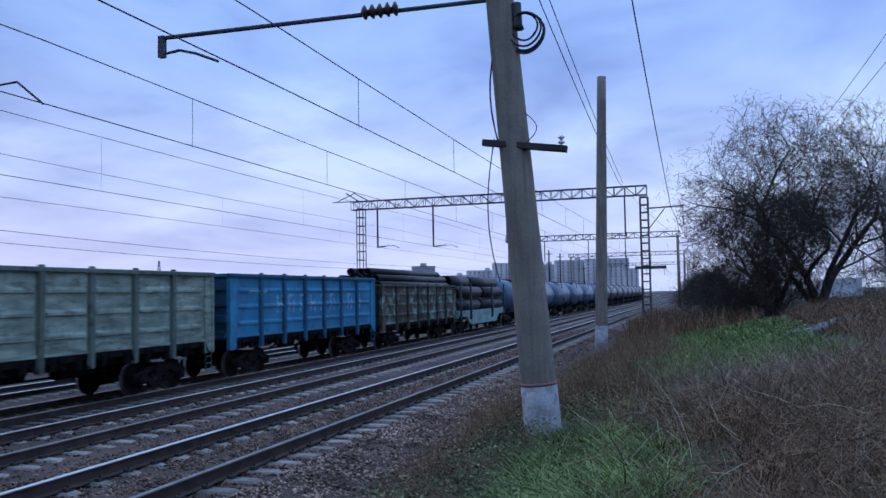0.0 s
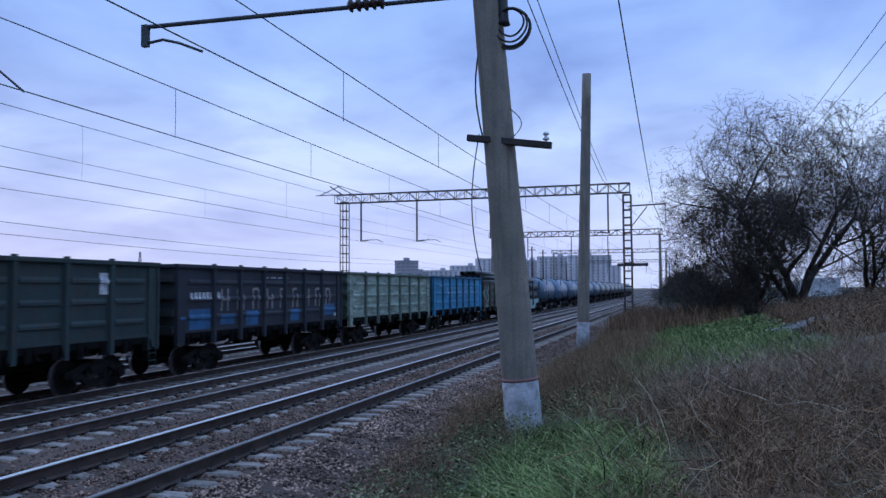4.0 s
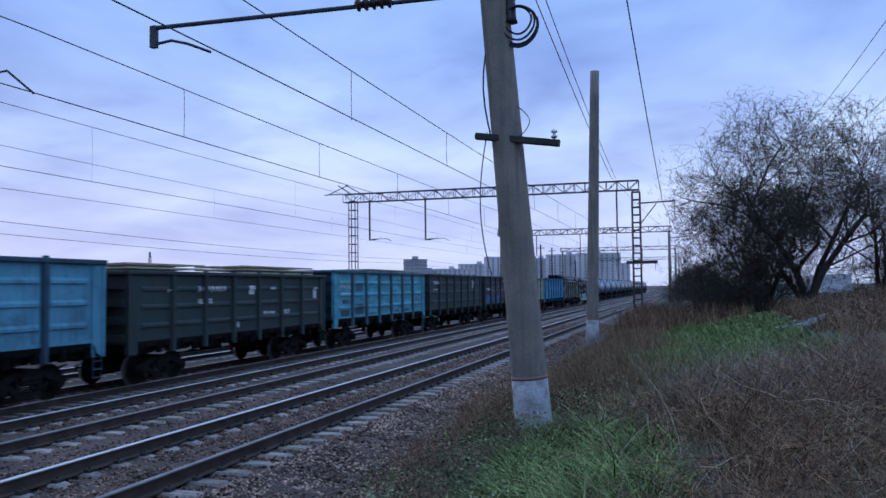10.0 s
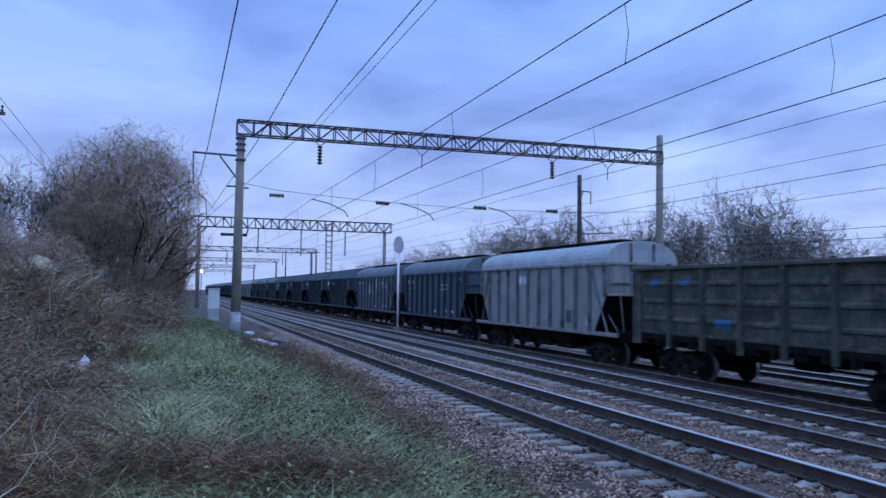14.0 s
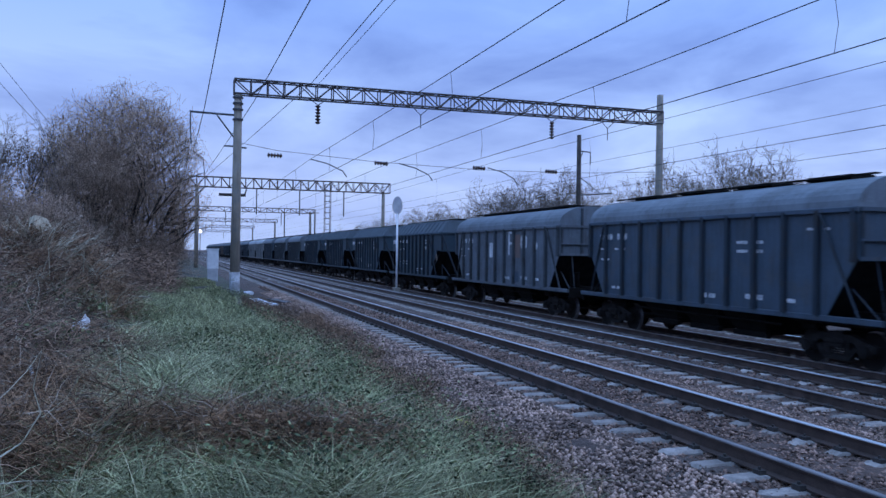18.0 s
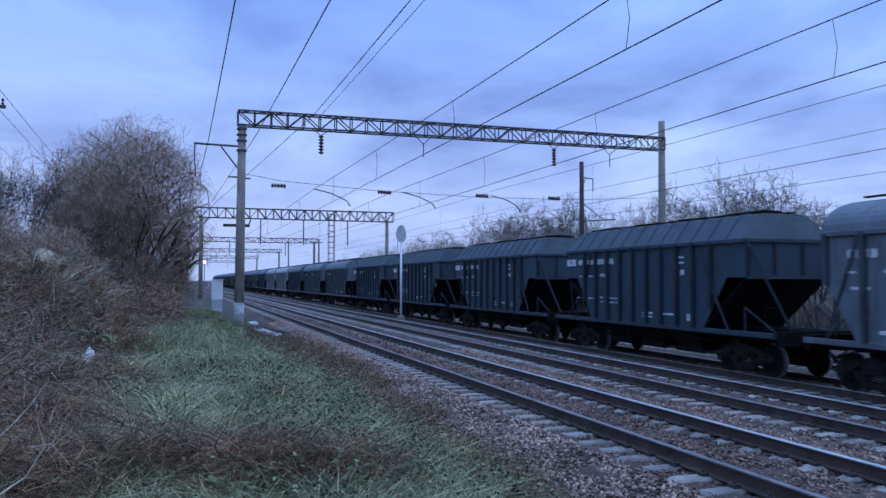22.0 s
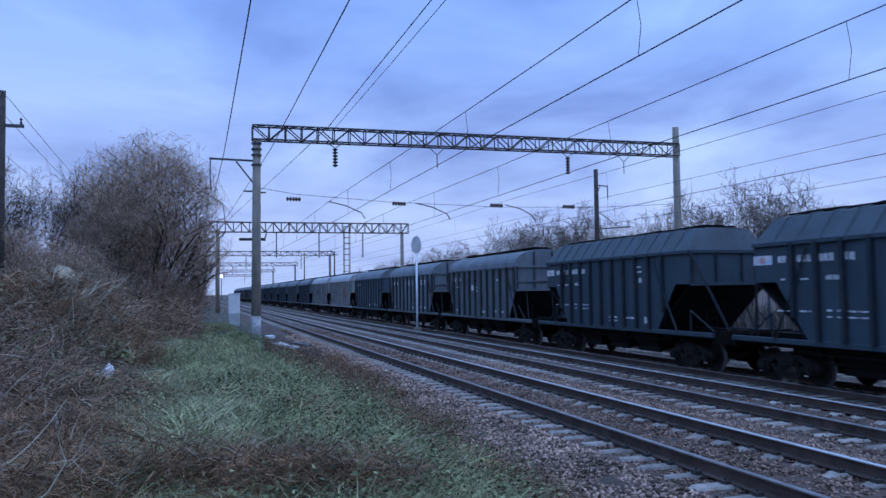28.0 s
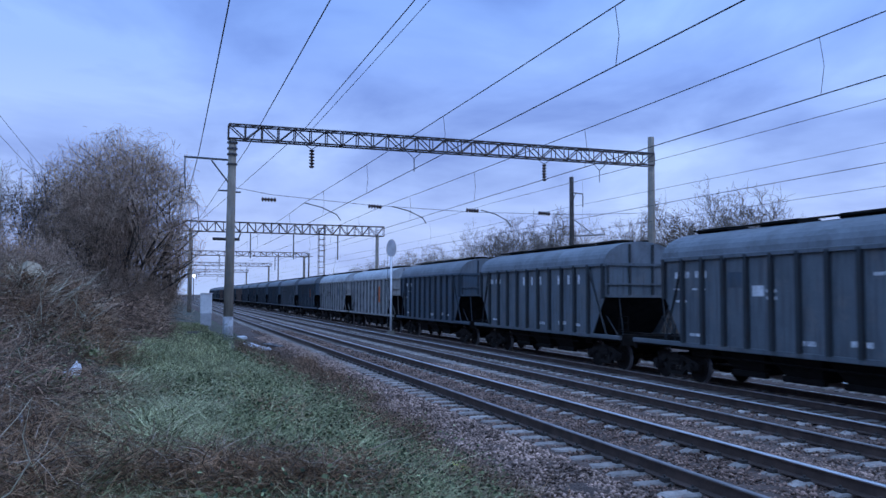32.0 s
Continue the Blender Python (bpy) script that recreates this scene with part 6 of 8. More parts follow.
place(hopper("dusty blue-grey covered hopper wagon with small stencils", HDUSTY, HROOF, marks=bars(num + low + [(3.4, 2.9, 0.3, 0.1, 2), (-0.6, 2.6, 0.4, 0.1, 1), (-0.6, 2.45, 0.4, 0.1, 1)]) + [(-2.3, 2.85, 0.6, 0.45, HNAVY), (-1.2, 2.6, 0.45, 0.3, M_MARK)], half=7.75, body=5.5), -234.2, -218.7)
place(hopper("dusty blue-grey covered hopper wagon with a row of white letters", HDUSTY, HROOF, marks=bars(num[:2] + low) + [(-1.9 + i * 0.88, 2.98, 0.16, 0.36, M_MARK) for i in range(8)], half=7.6, body=6.2), -249.4, -234.2)
place(hopper("dark slate covered hopper wagon", HNAVY, HROOF, marks=bars(num + low), half=7.6, body=5.9), -264.6, -249.4)
tail = [("pale grey covered hopper wagon with an orange emblem", HGREY, HROOFP, [(3.4, 2.5, 0.9, 1.2, M_ORANGE)]), ("pale grey covered hopper wagon with faded swoosh", HGREY, HROOFP, [(3.0, 2.7, 1.4, 0.7, HROOF)]),
        ("dark covered hopper wagon with an orange emblem", HNAVY, HROOF, [(3.2, 2.6, 1.2, 0.9, M_ORANGE)]), ("grey-blue covered hopper wagon", HMID, HROOF, []), ("dark slate covered hopper wagon", HNAVY, HROOF, []),
        ("dark slate covered hopper wagon", HNAVY, HROOF, []), ("dark blue-green covered hopper wagon", HDARK, HROOF, []), ("dark slate covered hopper wagon", HNAVY, HROOF, []), ("brown covered hopper wagon", HBROWN, HROOF, []),
        ("dark slate covered hopper wagon", HNAVY, HROOF, []), ("grey-blue covered hopper wagon", HMID, HROOF, []), ("dark blue-green covered hopper wagon", HDARK, HROOF, []), ("brown covered hopper wagon", HBROWN, HROOF, []),
        ("dark slate covered hopper wagon", HNAVY, HROOF, []), ("grey-blue covered hopper wagon", HMID, HROOF, []), ("dark slate covered hopper wagon", HNAVY, HROOF, []), ("dark slate covered hopper wagon", HNAVY, HROOF, [])]
front = -264.6
for label, m, r, mk in tail:
    place(hopper(label, m, r, marks=mk, half=7.7, body=(6.4, 5.7)[len(label) % 2]), front - 15.4, front)
    front -= 15.4

# ---- plants ----


def blades(name, mat, label, category, n, place_fn, h, w, lean, seed, seg=2):
    """Tapered, bent blades. place_fn(rng, n) gives x, y and a size factor; h, w: (low, high)."""
    rng = np.random.default_rng(seed)
    x, y, k = place_fn(rng, n)
    n = len(x)
    z = ground_z(x, y) - 0.03
    a = rng.uniform(0, 2 * np.pi, n)
    hh = rng.uniform(*h, n) * k
    ww = rng.uniform(*w, n)
    ln = rng.uniform(*lean, n) * hh
    side = rng.uniform(0, 2 * np.pi, n)
    base = np.stack([x, y, z], 1)
    out = np.stack([np.cos(a), np.sin(a), np.zeros(n)], 1)
    wd = np.stack([np.cos(side), np.sin(side), np.zeros(n)], 1)
    rows = []
    for i in range(seg + 1):
        u = i / seg
        c = base + out * (ln * u ** 1.8)[:, None] + np.array([0, 0, 1.0]) * (hh * (u - 0.22 * u * u * (ln / (hh + 1e-6))))[:, None]
        q = wd * (ww * (1 - 0.9 * u) / 2)[:, None]
        rows += [c - q, c + q]
    v = np.stack(rows, 1)
    m = 2 * (seg + 1)
    f = np.concatenate([np.arange(n)[:, None] * m + np.array([2 * i, 2 * i + 1, 2 * i + 3, 2 * i + 2]) for i in range(seg)])
    return soup(name, v, f, mat, label, category)


def leaves(name, mat, label, category, n, place_fn, size, seed, up=0.25):
    """Small leaf quads in clumps above the ground."""
    rng = np.random.default_rng(seed)
    x, y, k = place_fn(rng, n)
    n = len(x)
    z = ground_z(x, y) + rng.uniform(0.0, 1.0, n) ** 1.3 * up * k
    c = np.stack([x, y, z], 1)
    d = rng.normal(size=(n, 3))
    d /= np.linalg.norm(d, axis=1)[:, None]
    d[:, 2] = np.abs(d[:, 2]) * 0.5
    e = np.cross(d, rng.normal(size=(n, 3)))
    e /= np.linalg.norm(e, axis=1)[:, None]
    s = rng.uniform(*size, n)[:, None]
    v = np.stack([c, c + d * s * 0.55 + e * s * 0.32, c + d * s * 1.1, c + d * s * 0.55 - e * s * 0.32], 1)
    f = np.arange(n)[:, None] * 4 + np.arange(4)
    return soup(name, v, f, mat, label, category)


def patchy(x, y, cell, seed, cut):
    """Uneven cover: true where a coarse random field is high."""
    rng = np.random.default_rng(seed)
    g = rng.uniform(size=(64, 64))
    u, v = x / cell, y / cell
    i, j = np.floor(u).astype(int), np.floor(v).astype(int)
    fu, fv = u - i, v - j
    at = lambda p, q: g[p % 64, q % 64]
    val = at(i, j) * (1 - fu) * (1 - fv) + at(i + 1, j) * fu * (1 - fv) + at(i, j + 1) * (1 - fu) * fv + at(i + 1, j + 1) * fu * fv
    return val > cut, val


def region(x0, x1, y0, y1, cell=0.7, cut=0.3, seed=5, near=0.0):
    """Scatter in a box, thinned in patches; near > 0: denser towards x = 0."""
    def fn(rng, n):
        u = rng.uniform(0, 1, n)
        if near:
            u = u ** (1 + near)
            x = (x0 + (x1 - x0) * u) if abs(x0) < abs(x1) else (x1 + (x0 - x1) * u)
        else:
            x = x0 + (x1 - x0) * u
        y = rng.uniform(y0, y1, n)
        y = y + 0.25 * np.sin(x * 1.1) * (np.abs(y - (y0 + y1) / 2) / (y1 - y0))
        ok, val = patchy(x, y, cell, seed, cut)
        return x[ok], y[ok], 0.55 + 0.75 * val[ok]
    return fn




def tufts(x0, x1, y0, y1, clumps, spread_r=0.13, seed=5, near=0.5):
    """Scatter in clumps, as tussocks grow."""
    def fn(rng, n):
        u = rng.uniform(0, 1, clumps) ** (1 + near)
        cx = x0 + (x1 - x0) * u
        cy = rng.uniform(y0, y1, clumps)
        k = rng.uniform(0.5, 1.35, clumps)
        i = rng.integers(0, clumps, n)
        return cx[i] + rng.normal(0, spread_r, n) * k[i], cy[i] + rng.normal(0, spread_r, n) * k[i], k[i]
    return fn


def lowered(fn, a, b, lo=0.15):
    """Growth that gets lower away from the camera's standpoint."""
    def wrap(rng, n):
        x, y, k = fn(rng, n)
        return x, y, k * np.clip(a - b * np.abs(x), lo, 1)
    return wrap


def fringe(fn, wide=0.0):
    """Growth that ends where the gravel slope begins, farther out the farther along the line."""
    def wrap(rng, n):
        x, y, k = fn(rng, n)
        edge = np.minimum(2.72 + 0.095 * np.abs(x), 4.9) + 0.22 * np.sin(1.3 * x) + 0.15 * np.sin(3.7 * x + 1) + wide + rng.exponential(0.16, len(x))
        ok = y < edge
        return x[ok], y[ok], k[ok]
    return wrap


def patch(cx, cy, rx, ry):
    """A loose round patch."""
    def fn(rng, n):
        return cx + rng.normal(0, rx, n), cy + rng.normal(0, ry, n), rng.uniform(0.5, 1.3, n)
    return fn


def tangle(name, mat, label, n, place_fn, length, r, rise, seed, seg=4):
    """Bent twigs lying over one another, as three-sided rods."""
    rng = np.random.default_rng(seed)
    x, y, k = place_fn(rng, n)
    p = np.stack([x, y, ground_z(x, y) + rng.uniform(0.0, 1.0, len(x)) ** 1.5 * rise * k], 1)
    a = rng.uniform(0, 2 * np.pi, len(x))
    d = np.stack([np.cos(a), np.sin(a), rng.normal(0.15, 0.45, len(x))], 1)
    d /= np.linalg.norm(d, axis=1)[:, None]
    ln = rng.uniform(*length, len(x)) * (0.6 + 0.4 * k)
    rad = rng.uniform(*r, len(x))
    rows = []
    for i in range(seg + 1):
        u = np.cross(d, np.array([0.1, 0.2, 1.0]))
        u /= np.linalg.norm(u, axis=1)[:, None] + 1e-9
        w = np.cross(d, u)
        q = rad * (1 - 0.7 * i / seg)
        for j in range(3):
            t = 2 * math.pi * j / 3
            rows.append(p + (u * math.cos(t) + w * math.sin(t)) * q[:, None])
        p = p + d * (ln / seg)[:, None]
        floor = ground_z(p[:, 0], p[:, 1]) + 0.01
        p[:, 2] = np.maximum(p[:, 2], floor)
        d = d + rng.normal(0, 0.33, d.shape) - np.array([0, 0, 0.10])
        d /= np.linalg.norm(d, axis=1)[:, None]
    v = np.stack(rows, 1)
    m = 3 * (seg + 1)
    f = np.concatenate([np.arange(len(x))[:, None] * m + np.array([3 * i + j, 3 * i + (j + 1) % 3, 3 * i + 3 + (j + 1) % 3, 3 * i + 3 + j]) for i in range(seg) for j in range(3)])
    return soup(name, v, f, mat, label, "brush")


# green cover, path side
blades("grass_tufts", M_GRASS, "tussocks of coarse green grass", "grass", 26000, tufts(-4.8, -19, -0.6, 2.2, 360, 0.14, 61), (0.18, 0.50), (0.011, 0.024), (0.7, 2.1), 61, 4)
blades("grass_tufts", M_GRASS_PALE, "tussocks of pale dry grass", "grass", 9000, tufts(-4.6, -16, -0.9, 1.6, 170, 0.13, 62), (0.18, 0.50), (0.009, 0.018), (0.9, 2.4), 62, 4)
blades("grass", M_GRASS, "green grass beside the path", "grass", 20000, region(-5, -24, -0.9, 2.4, 0.8, 0.40, 3, 0.5), (0.06, 0.20), (0.007, 0.015), (0.5, 1.6), 13, 3)
blades("grass", M_GRASS, "green grass along the trodden path", "grass", 34000, region(-17, -58, -1.2, 2.4, 1.5, 0.26, 4, 0.4), (0.10, 0.28), (0.014, 0.036), (0.3, 0.9), 14)
blades("pale_grass", M_GRASS_PALE, "pale matted grass beside the path", "grass", 8000, region(-4.5, -24, -1.2, 1.6, 1.1, 0.45, 6, 0.6), (0.06, 0.22), (0.005, 0.010), (0.7, 2.4), 15, 3)
leaves("weeds", M_WEED, "low dark green leafy weeds at the ballast edge", "weeds", 11000, fringe(tufts(-5.4, -16, 1.3, 3.0, 62, 0.16, 8, 0.5), -0.35), (0.014, 0.046), 21, 0.62)
leaves("weeds", M_WEED, "low dark green leafy weeds in the grass", "weeds", 6000, tufts(-5.4, -14, 0.2, 1.7, 20, 0.18, 88, 0.5), (0.022, 0.060), 28, 0.40)
leaves("weeds", M_WEED, "low dark green leafy weeds", "weeds", 7000, fringe(region(-17, -40, 1.4, 3.2, 1.2, 0.45, 9, 0.4), -0.35), (0.03, 0.07), 22, 0.3)
blades("grass_tufts", M_GRASS, "coarse green grass among the weeds", "grass", 17000, fringe(tufts(-5.0, -17, 0.8, 3.0, 260, 0.14, 90, 0.5), -0.35), (0.16, 0.46), (0.011, 0.022), (0.5, 1.8), 90, 4)
blades("grass_tufts", M_GRASS_PALE, "pale grass stems among the weeds", "grass", 8000, fringe(tufts(-5.2, -18, 1.0, 3.2, 170, 0.14, 89, 0.5), -0.35), (0.16, 0.45), (0.006, 0.013), (0.5, 1.8), 89, 4)
leaves("weeds", M_WEED, "patch of leafy dark green weeds beside the path", "weeds", 8000, tufts(-8.6, -15, 0.9, 2.9, 26, 0.22, 111, 0.0), (0.022, 0.060), 111, 0.42)
leaves("weeds", M_WEED, "patch of leafy dark green weeds beside the path", "weeds", 3200, patch(-8.3, 2.15, 0.8, 0.26), (0.014, 0.046), 112, 0.42)
leaves("weeds", M_YELLOW, "small yellow-green weed at the edge of the gravel", "weeds", 420, patch(-8.6, 3.35, 0.16, 0.10), (0.016, 0.045), 113, 0.22)
blades("grass", M_GRASS, "short trodden grass on the bank", "grass", 9000, region(-5.2, 5.4, -4.5, 3.4, 0.9, 0.35, 98), (0.04, 0.14), (0.006, 0.012), (0.5, 1.6), 98, 2)
# green cover by the pole and on the bank
blades("grass_tufts", M_GRASS_DEEP, "tussocks of coarse green grass", "grass", 14000, tufts(5.0, 9.8, 0.3, 1.9, 120, 0.12, 63), (0.16, 0.42), (0.011, 0.022), (0.6, 1.8), 63, 4)
blades("grass", M_GRASS_DEEP, "long green autumn grass below the pole", "grass", 14000, region(5.0, 10.0, 0.4, 2.0, 0.7, 0.38, 1, 0.4), (0.08, 0.24), (0.007, 0.014), (0.5, 1.5), 11, 3)
blades("grass_tufts", M_GRASS_DEEP, "bright green grass strip along the bank", "grass", 30000, tufts(17, 40, -2.6, 0.6, 330, 0.34, 66, 0.2), (0.16, 0.42), (0.014, 0.032), (0.3, 1.0), 66)
blades("grass_tufts", M_GRASS_DEEP, "green grass strip running up the bank", "grass", 9000, patch(16.6, 0.75, 1.7, 0.40), (0.18, 0.46), (0.009, 0.020), (0.4, 1.4), 122, 4)
blades("grass_tufts", M_GRASS_DEEP, "green grass strip running up the bank", "grass", 9000, patch(23.5, -0.9, 2.4, 0.75), (0.18, 0.46), (0.012, 0.026), (0.4, 1.4), 123, 4)
blades("dry_grass", M_RUST_GRASS, "brown dry grass between path and bank", "dry grass", 14000, tufts(9.0, 15, -1.6, 1.6, 150, 0.24, 67, 0.0), (0.12, 0.34), (0.006, 0.013), (0.5, 1.8), 67, 3)
blades("pale_grass", M_GRASS_PALE, "pale matted grass on the bank", "grass", 9000, region(9, 34, -3.0, 1.4, 1.2, 0.46, 7, 0.4), (0.08, 0.26), (0.007, 0.018), (0.6, 1.8), 16, 3)
leaves("weeds", M_WEED, "green weeds round the foot of the pole", "weeds", 9000, tufts(5.4, 13, 1.4, 3.2, 60, 0.16, 10, 0.2), (0.02, 0.06), 23, 0.3)
leaves("weeds", M_GRASS_DEEP, "bright green undergrowth below the trees", "weeds", 6000, region(24, 38, -3.0, -0.6, 2.2, 0.45, 12), (0.05, 0.11), 24, 0.35)
# dry growth on the bank
blades("brush_tufts", M_BRUSH, "bushy clumps of dry brown stems", "brush", 20000, lowered(tufts(4.6, 17, -6.4, 0.2, 170, 0.24, 64), 1.6, 0.07), (0.35, 0.95), (0.006, 0.013), (0.4, 1.6), 64, 4)
blades("dry_brush", M_BRUSH, "tangled dry brown brush on the bank", "brush", 15000, lowered(region(4.4, 14, -6.5, 0.4, 0.8, 0.30, 31, 0.4), 1.5, 0.10), (0.25, 0.80), (0.004, 0.010), (0.5, 2.2), 31, 4)
tangle("brush_tangle", M_BRUSH, "tangle of dead brown stems on the bank", 10000, lowered(tufts(4.6, 15, -6.2, 0.4, 130, 0.36, 71, 0.3), 1.55, 0.09), (0.15, 0.5), (0.0025, 0.005), 0.75, 71)
leaves("dry_seed_heads", M_SEED, "withered brown leaves and seed heads in the brush", "brush", 60000, lowered(tufts(4.6, 16, -6.4, 0.4, 170, 0.30, 51), 1.6, 0.10), (0.008, 0.026), 51, 0.75)
leaves("dry_seed_heads", M_SEED, "withered brown leaves and seed heads in the brush", "brush", 20000, region(17, 42, -10, -3.4, 1.6, 0.36, 52, 0.2), (0.04, 0.09), 52, 0.6)
blades("dry_brush", M_BRUSH, "tangled dry brown brush on the bank", "brush", 20000, region(15, 40, -10, -3.4, 2.0, 0.36, 32, 0.3), (0.3, 0.8), (0.010, 0.022), (0.2, 1.4), 32, 3)
blades("dry_brush", M_RUST_GRASS, "rust-coloured dry grass along the trackside", "dry grass", 30000, region(11.6, 46, 1.2, 3.5, 1.2, 0.34, 33, 0.3), (0.20, 0.50), (0.008, 0.018), (0.1, 0.9), 33, 3)
leaves("dry_seed_heads", M_RUST_GRASS, "rusty seed heads of dry trackside grass", "dry grass", 22000, region(11.6, 46, 0.9, 3.5, 1.2, 0.33, 53, 0.3), (0.02, 0.05), 53, 0.55)
blades("dry_brush", M_BRUSH, "dark dry brush on the edge of the ballast", "brush", 22000, fringe(region(5.5, 22, 2.2, 4.7, 0.7, 0.28, 34, 0.4)), (0.10, 0.38), (0.004, 0.009), (0.2, 1.4), 34, 3)
leaves("dry_seed_heads", M_SEED, "fine dead growth on the ballast edge", "brush", 56000, fringe(region(5.5, 24, 2.2, 4.7, 0.7, 0.26, 54, 0.4)), (0.010, 0.030), 54, 0.32)
blades("straw_stalks", M_STRAW, "pale dead stalks standing in the brush", "stalks", 620, lowered(region(5, 22, -5.5, 1.0, 1.5, 0.4, 38, 0.3), 1.5, 0.05), (0.4, 1.1), (0.006, 0.011), (0.1, 1.4), 38, 5)
tangle("straw_stalks", M_STRAW, "long pale bent stalks in the brush", 130, lowered(region(5, 14, -5.8, 0.4, 1.2, 0.3, 73, 0.3), 1.5, 0.08), (0.6, 1.4), (0.0025, 0.0045), 0.7, 73, 6)
blades("dead_stalks", M_STALK, "pale grey dead stems standing in the brush", "stalks", 3200, tufts(8.5, 15, -2.6, 0.6, 26, 0.30, 101, 0.1), (0.35, 0.85), (0.004, 0.009), (0.2, 1.3), 101, 4)
blades("dry_grass", M_RUST_GRASS, "tall rust-brown grass behind the pole", "dry grass", 9000, tufts(13, 24, 0.6, 2.8, 60, 0.35, 102, 0.0), (0.35, 0.75), (0.007, 0.014), (0.1, 0.7), 102, 3)
# dry growth beside the path
blades("dry_brush", M_BRUSH, "dark dry brush on the edge of the ballast", "brush", 60000, fringe(region(-5.5, -30, 2.6, 4.75, 0.8, 0.22, 35, 0.8)), (0.10, 0.40), (0.005, 0.012), (0.2, 1.4), 35, 3)
leaves("dry_seed_heads", M_SEED, "fine dead growth on the ballast edge", "brush", 90000, fringe(region(-5.5, -34, 2.6, 4.75, 0.8, 0.20, 55, 0.8)), (0.016, 0.044), 55, 0.35)
tangle("brush_tangle", M_BRUSH_DARK, "tangle of dead twigs lying on the grass", 8000, tufts(-4.8, -12, -3.6, -0.9, 46, 0.34, 74, 0.4), (0.12, 0.42), (0.002, 0.005), 0.36, 74)
tangle("brush_tangle", M_BRUSH, "tangle of dead twigs lying on the grass", 900, tufts(-5.2, -6.6, 0.2, 2.0, 14, 0.20, 75, 0.2), (0.12, 0.4), (0.002, 0.004), 0.22, 75)
for k, (cx, cy, rx, ry, n, up) in enumerate(((-8.4, -1.35, 0.55, 0.40, 4600, 0.34), (-6.5, -0.85, 0.38, 0.26, 3000, 0.32), (-8.8, -2.2, 0.6, 0.5, 3000, 0.36), (-6.6, 0.42, 0.22, 0.32, 5600, 0.40), (-6.45, 1.15, 0.24, 0.34, 5600, 0.36), (-10.8, 1.5, 0.35, 0.25, 900, 0.3), (-12.5, -0.9, 0.5, 0.4, 900, 0.3))):
    tangle("brush_tangle", M_BRUSH, "low heap of dead brown twigs in the grass", round(n * 1.7), patch(cx, cy, rx, ry), (0.12, 0.42), (0.002, 0.0055), up, 90 + k)
    tangle("dead_stalks", M_STALK, "bundle of grey dead stalks in the grass", n // 6, patch(cx, cy, rx * 0.9, ry * 0.9), (0.2, 0.5), (0.0025, 0.005), up * 1.1, 190 + k, 3)
tangle("dead_stalks", M_STALK, "grey dead stalks in the brush heap", 2200, tufts(-9.5, -22, -6.0, -1.4, 70, 0.35, 176, 0.0), (0.25, 0.7), (0.004, 0.008), 0.40, 176, 3)
tangle("brush_heap", M_BRUSH_DARK, "heap of tangled brown brush and branches beside the path", 26000, tufts(-9.5, -23, -6.4, -1.5, 150, 0.40, 76, 0.0), (0.2, 0.65), (0.0035, 0.009), 0.38, 76)
leaves("dry_seed_heads", M_SEED, "withered brown leaves in the brush heap", "brush", 22000, tufts(-9, -26, -8, -1.4, 200, 0.3, 56, 0.1), (0.03, 0.08), 56, 0.32)
blades("brush_tufts", M_BRUSH_DARK, "bushy clumps of dark brown stems", "brush", 12000, tufts(-8, -25, -8.0, -1.8, 120, 0.22, 65, 0.1), (0.15, 0.5), (0.007, 0.016), (0.4, 2.0), 65, 4)
tangle("brush_heap", M_BRUSH, "steep heap of red-brown dead stems under the boulder", 14000, tufts(-16.2, -20.5, -3.4, -0.8, 90, 0.22, 120, 0.0), (0.15, 0.5), (0.003, 0.008), 0.30, 120)
leaves("dry_seed_heads", M_RUST_GRASS, "rusty dead leaves on the steep heap", "brush", 5000, tufts(-16.2, -20.5, -3.4, -0.8, 60, 0.2, 121, 0.0), (0.02, 0.06), 121, 0.28)
blades("reed_tufts", M_STRAW, "withered pale reed leaves hanging over the heap", "reeds", 900, tufts(-15.5, -21, -3.0, -1.0, 22, 0.16, 77, 0.0), (0.35, 1.0), (0.014, 0.03), (0.4, 1.6), 77, 5)
blades("reed_tufts", M_STRAW, "withered pale reed leaves beside the path", "reeds", 320, tufts(-10, -16, -3.6, -1.6, 14, 0.25, 78, 0.0), (0.3, 0.8), (0.012, 0.028), (0.5, 1.9), 78, 5)
tangle("straw_stalks", M_STRAW, "pale broken stalks lying in the brush", 520, region(-5, -22, -6, -0.6, 1.5, 0.3, 39, 0.3), (0.4, 1.2), (0.004, 0.009), 0.4, 39, 4)
tangle("straw_stalks", M_STRAW, "pale broken stalks lying on the grass", 260, region(-4.8, -12, -1.5, 2.0, 1.5, 0.2, 40, 0.3), (0.15, 0.5), (0.003, 0.006), 0.15, 40, 3)
leaves("weeds", M_WEED, "small green weeds growing through the brush heap", "weeds", 4000, tufts(-11, -17, -3.8, -1.2, 26, 0.22, 79, 0.0), (0.04, 0.09), 79, 0.35)
blades("dry_brush", M_TWIG, "scrub on the far side of the railway", "brush", 45000, region(-190, 130, 28, 38, 5, 0.25, 41), (1.0, 2.7), (0.05, 0.14), (0.1, 0.6), 41, 2)

# loose stones of the ballast, close to the camera's side


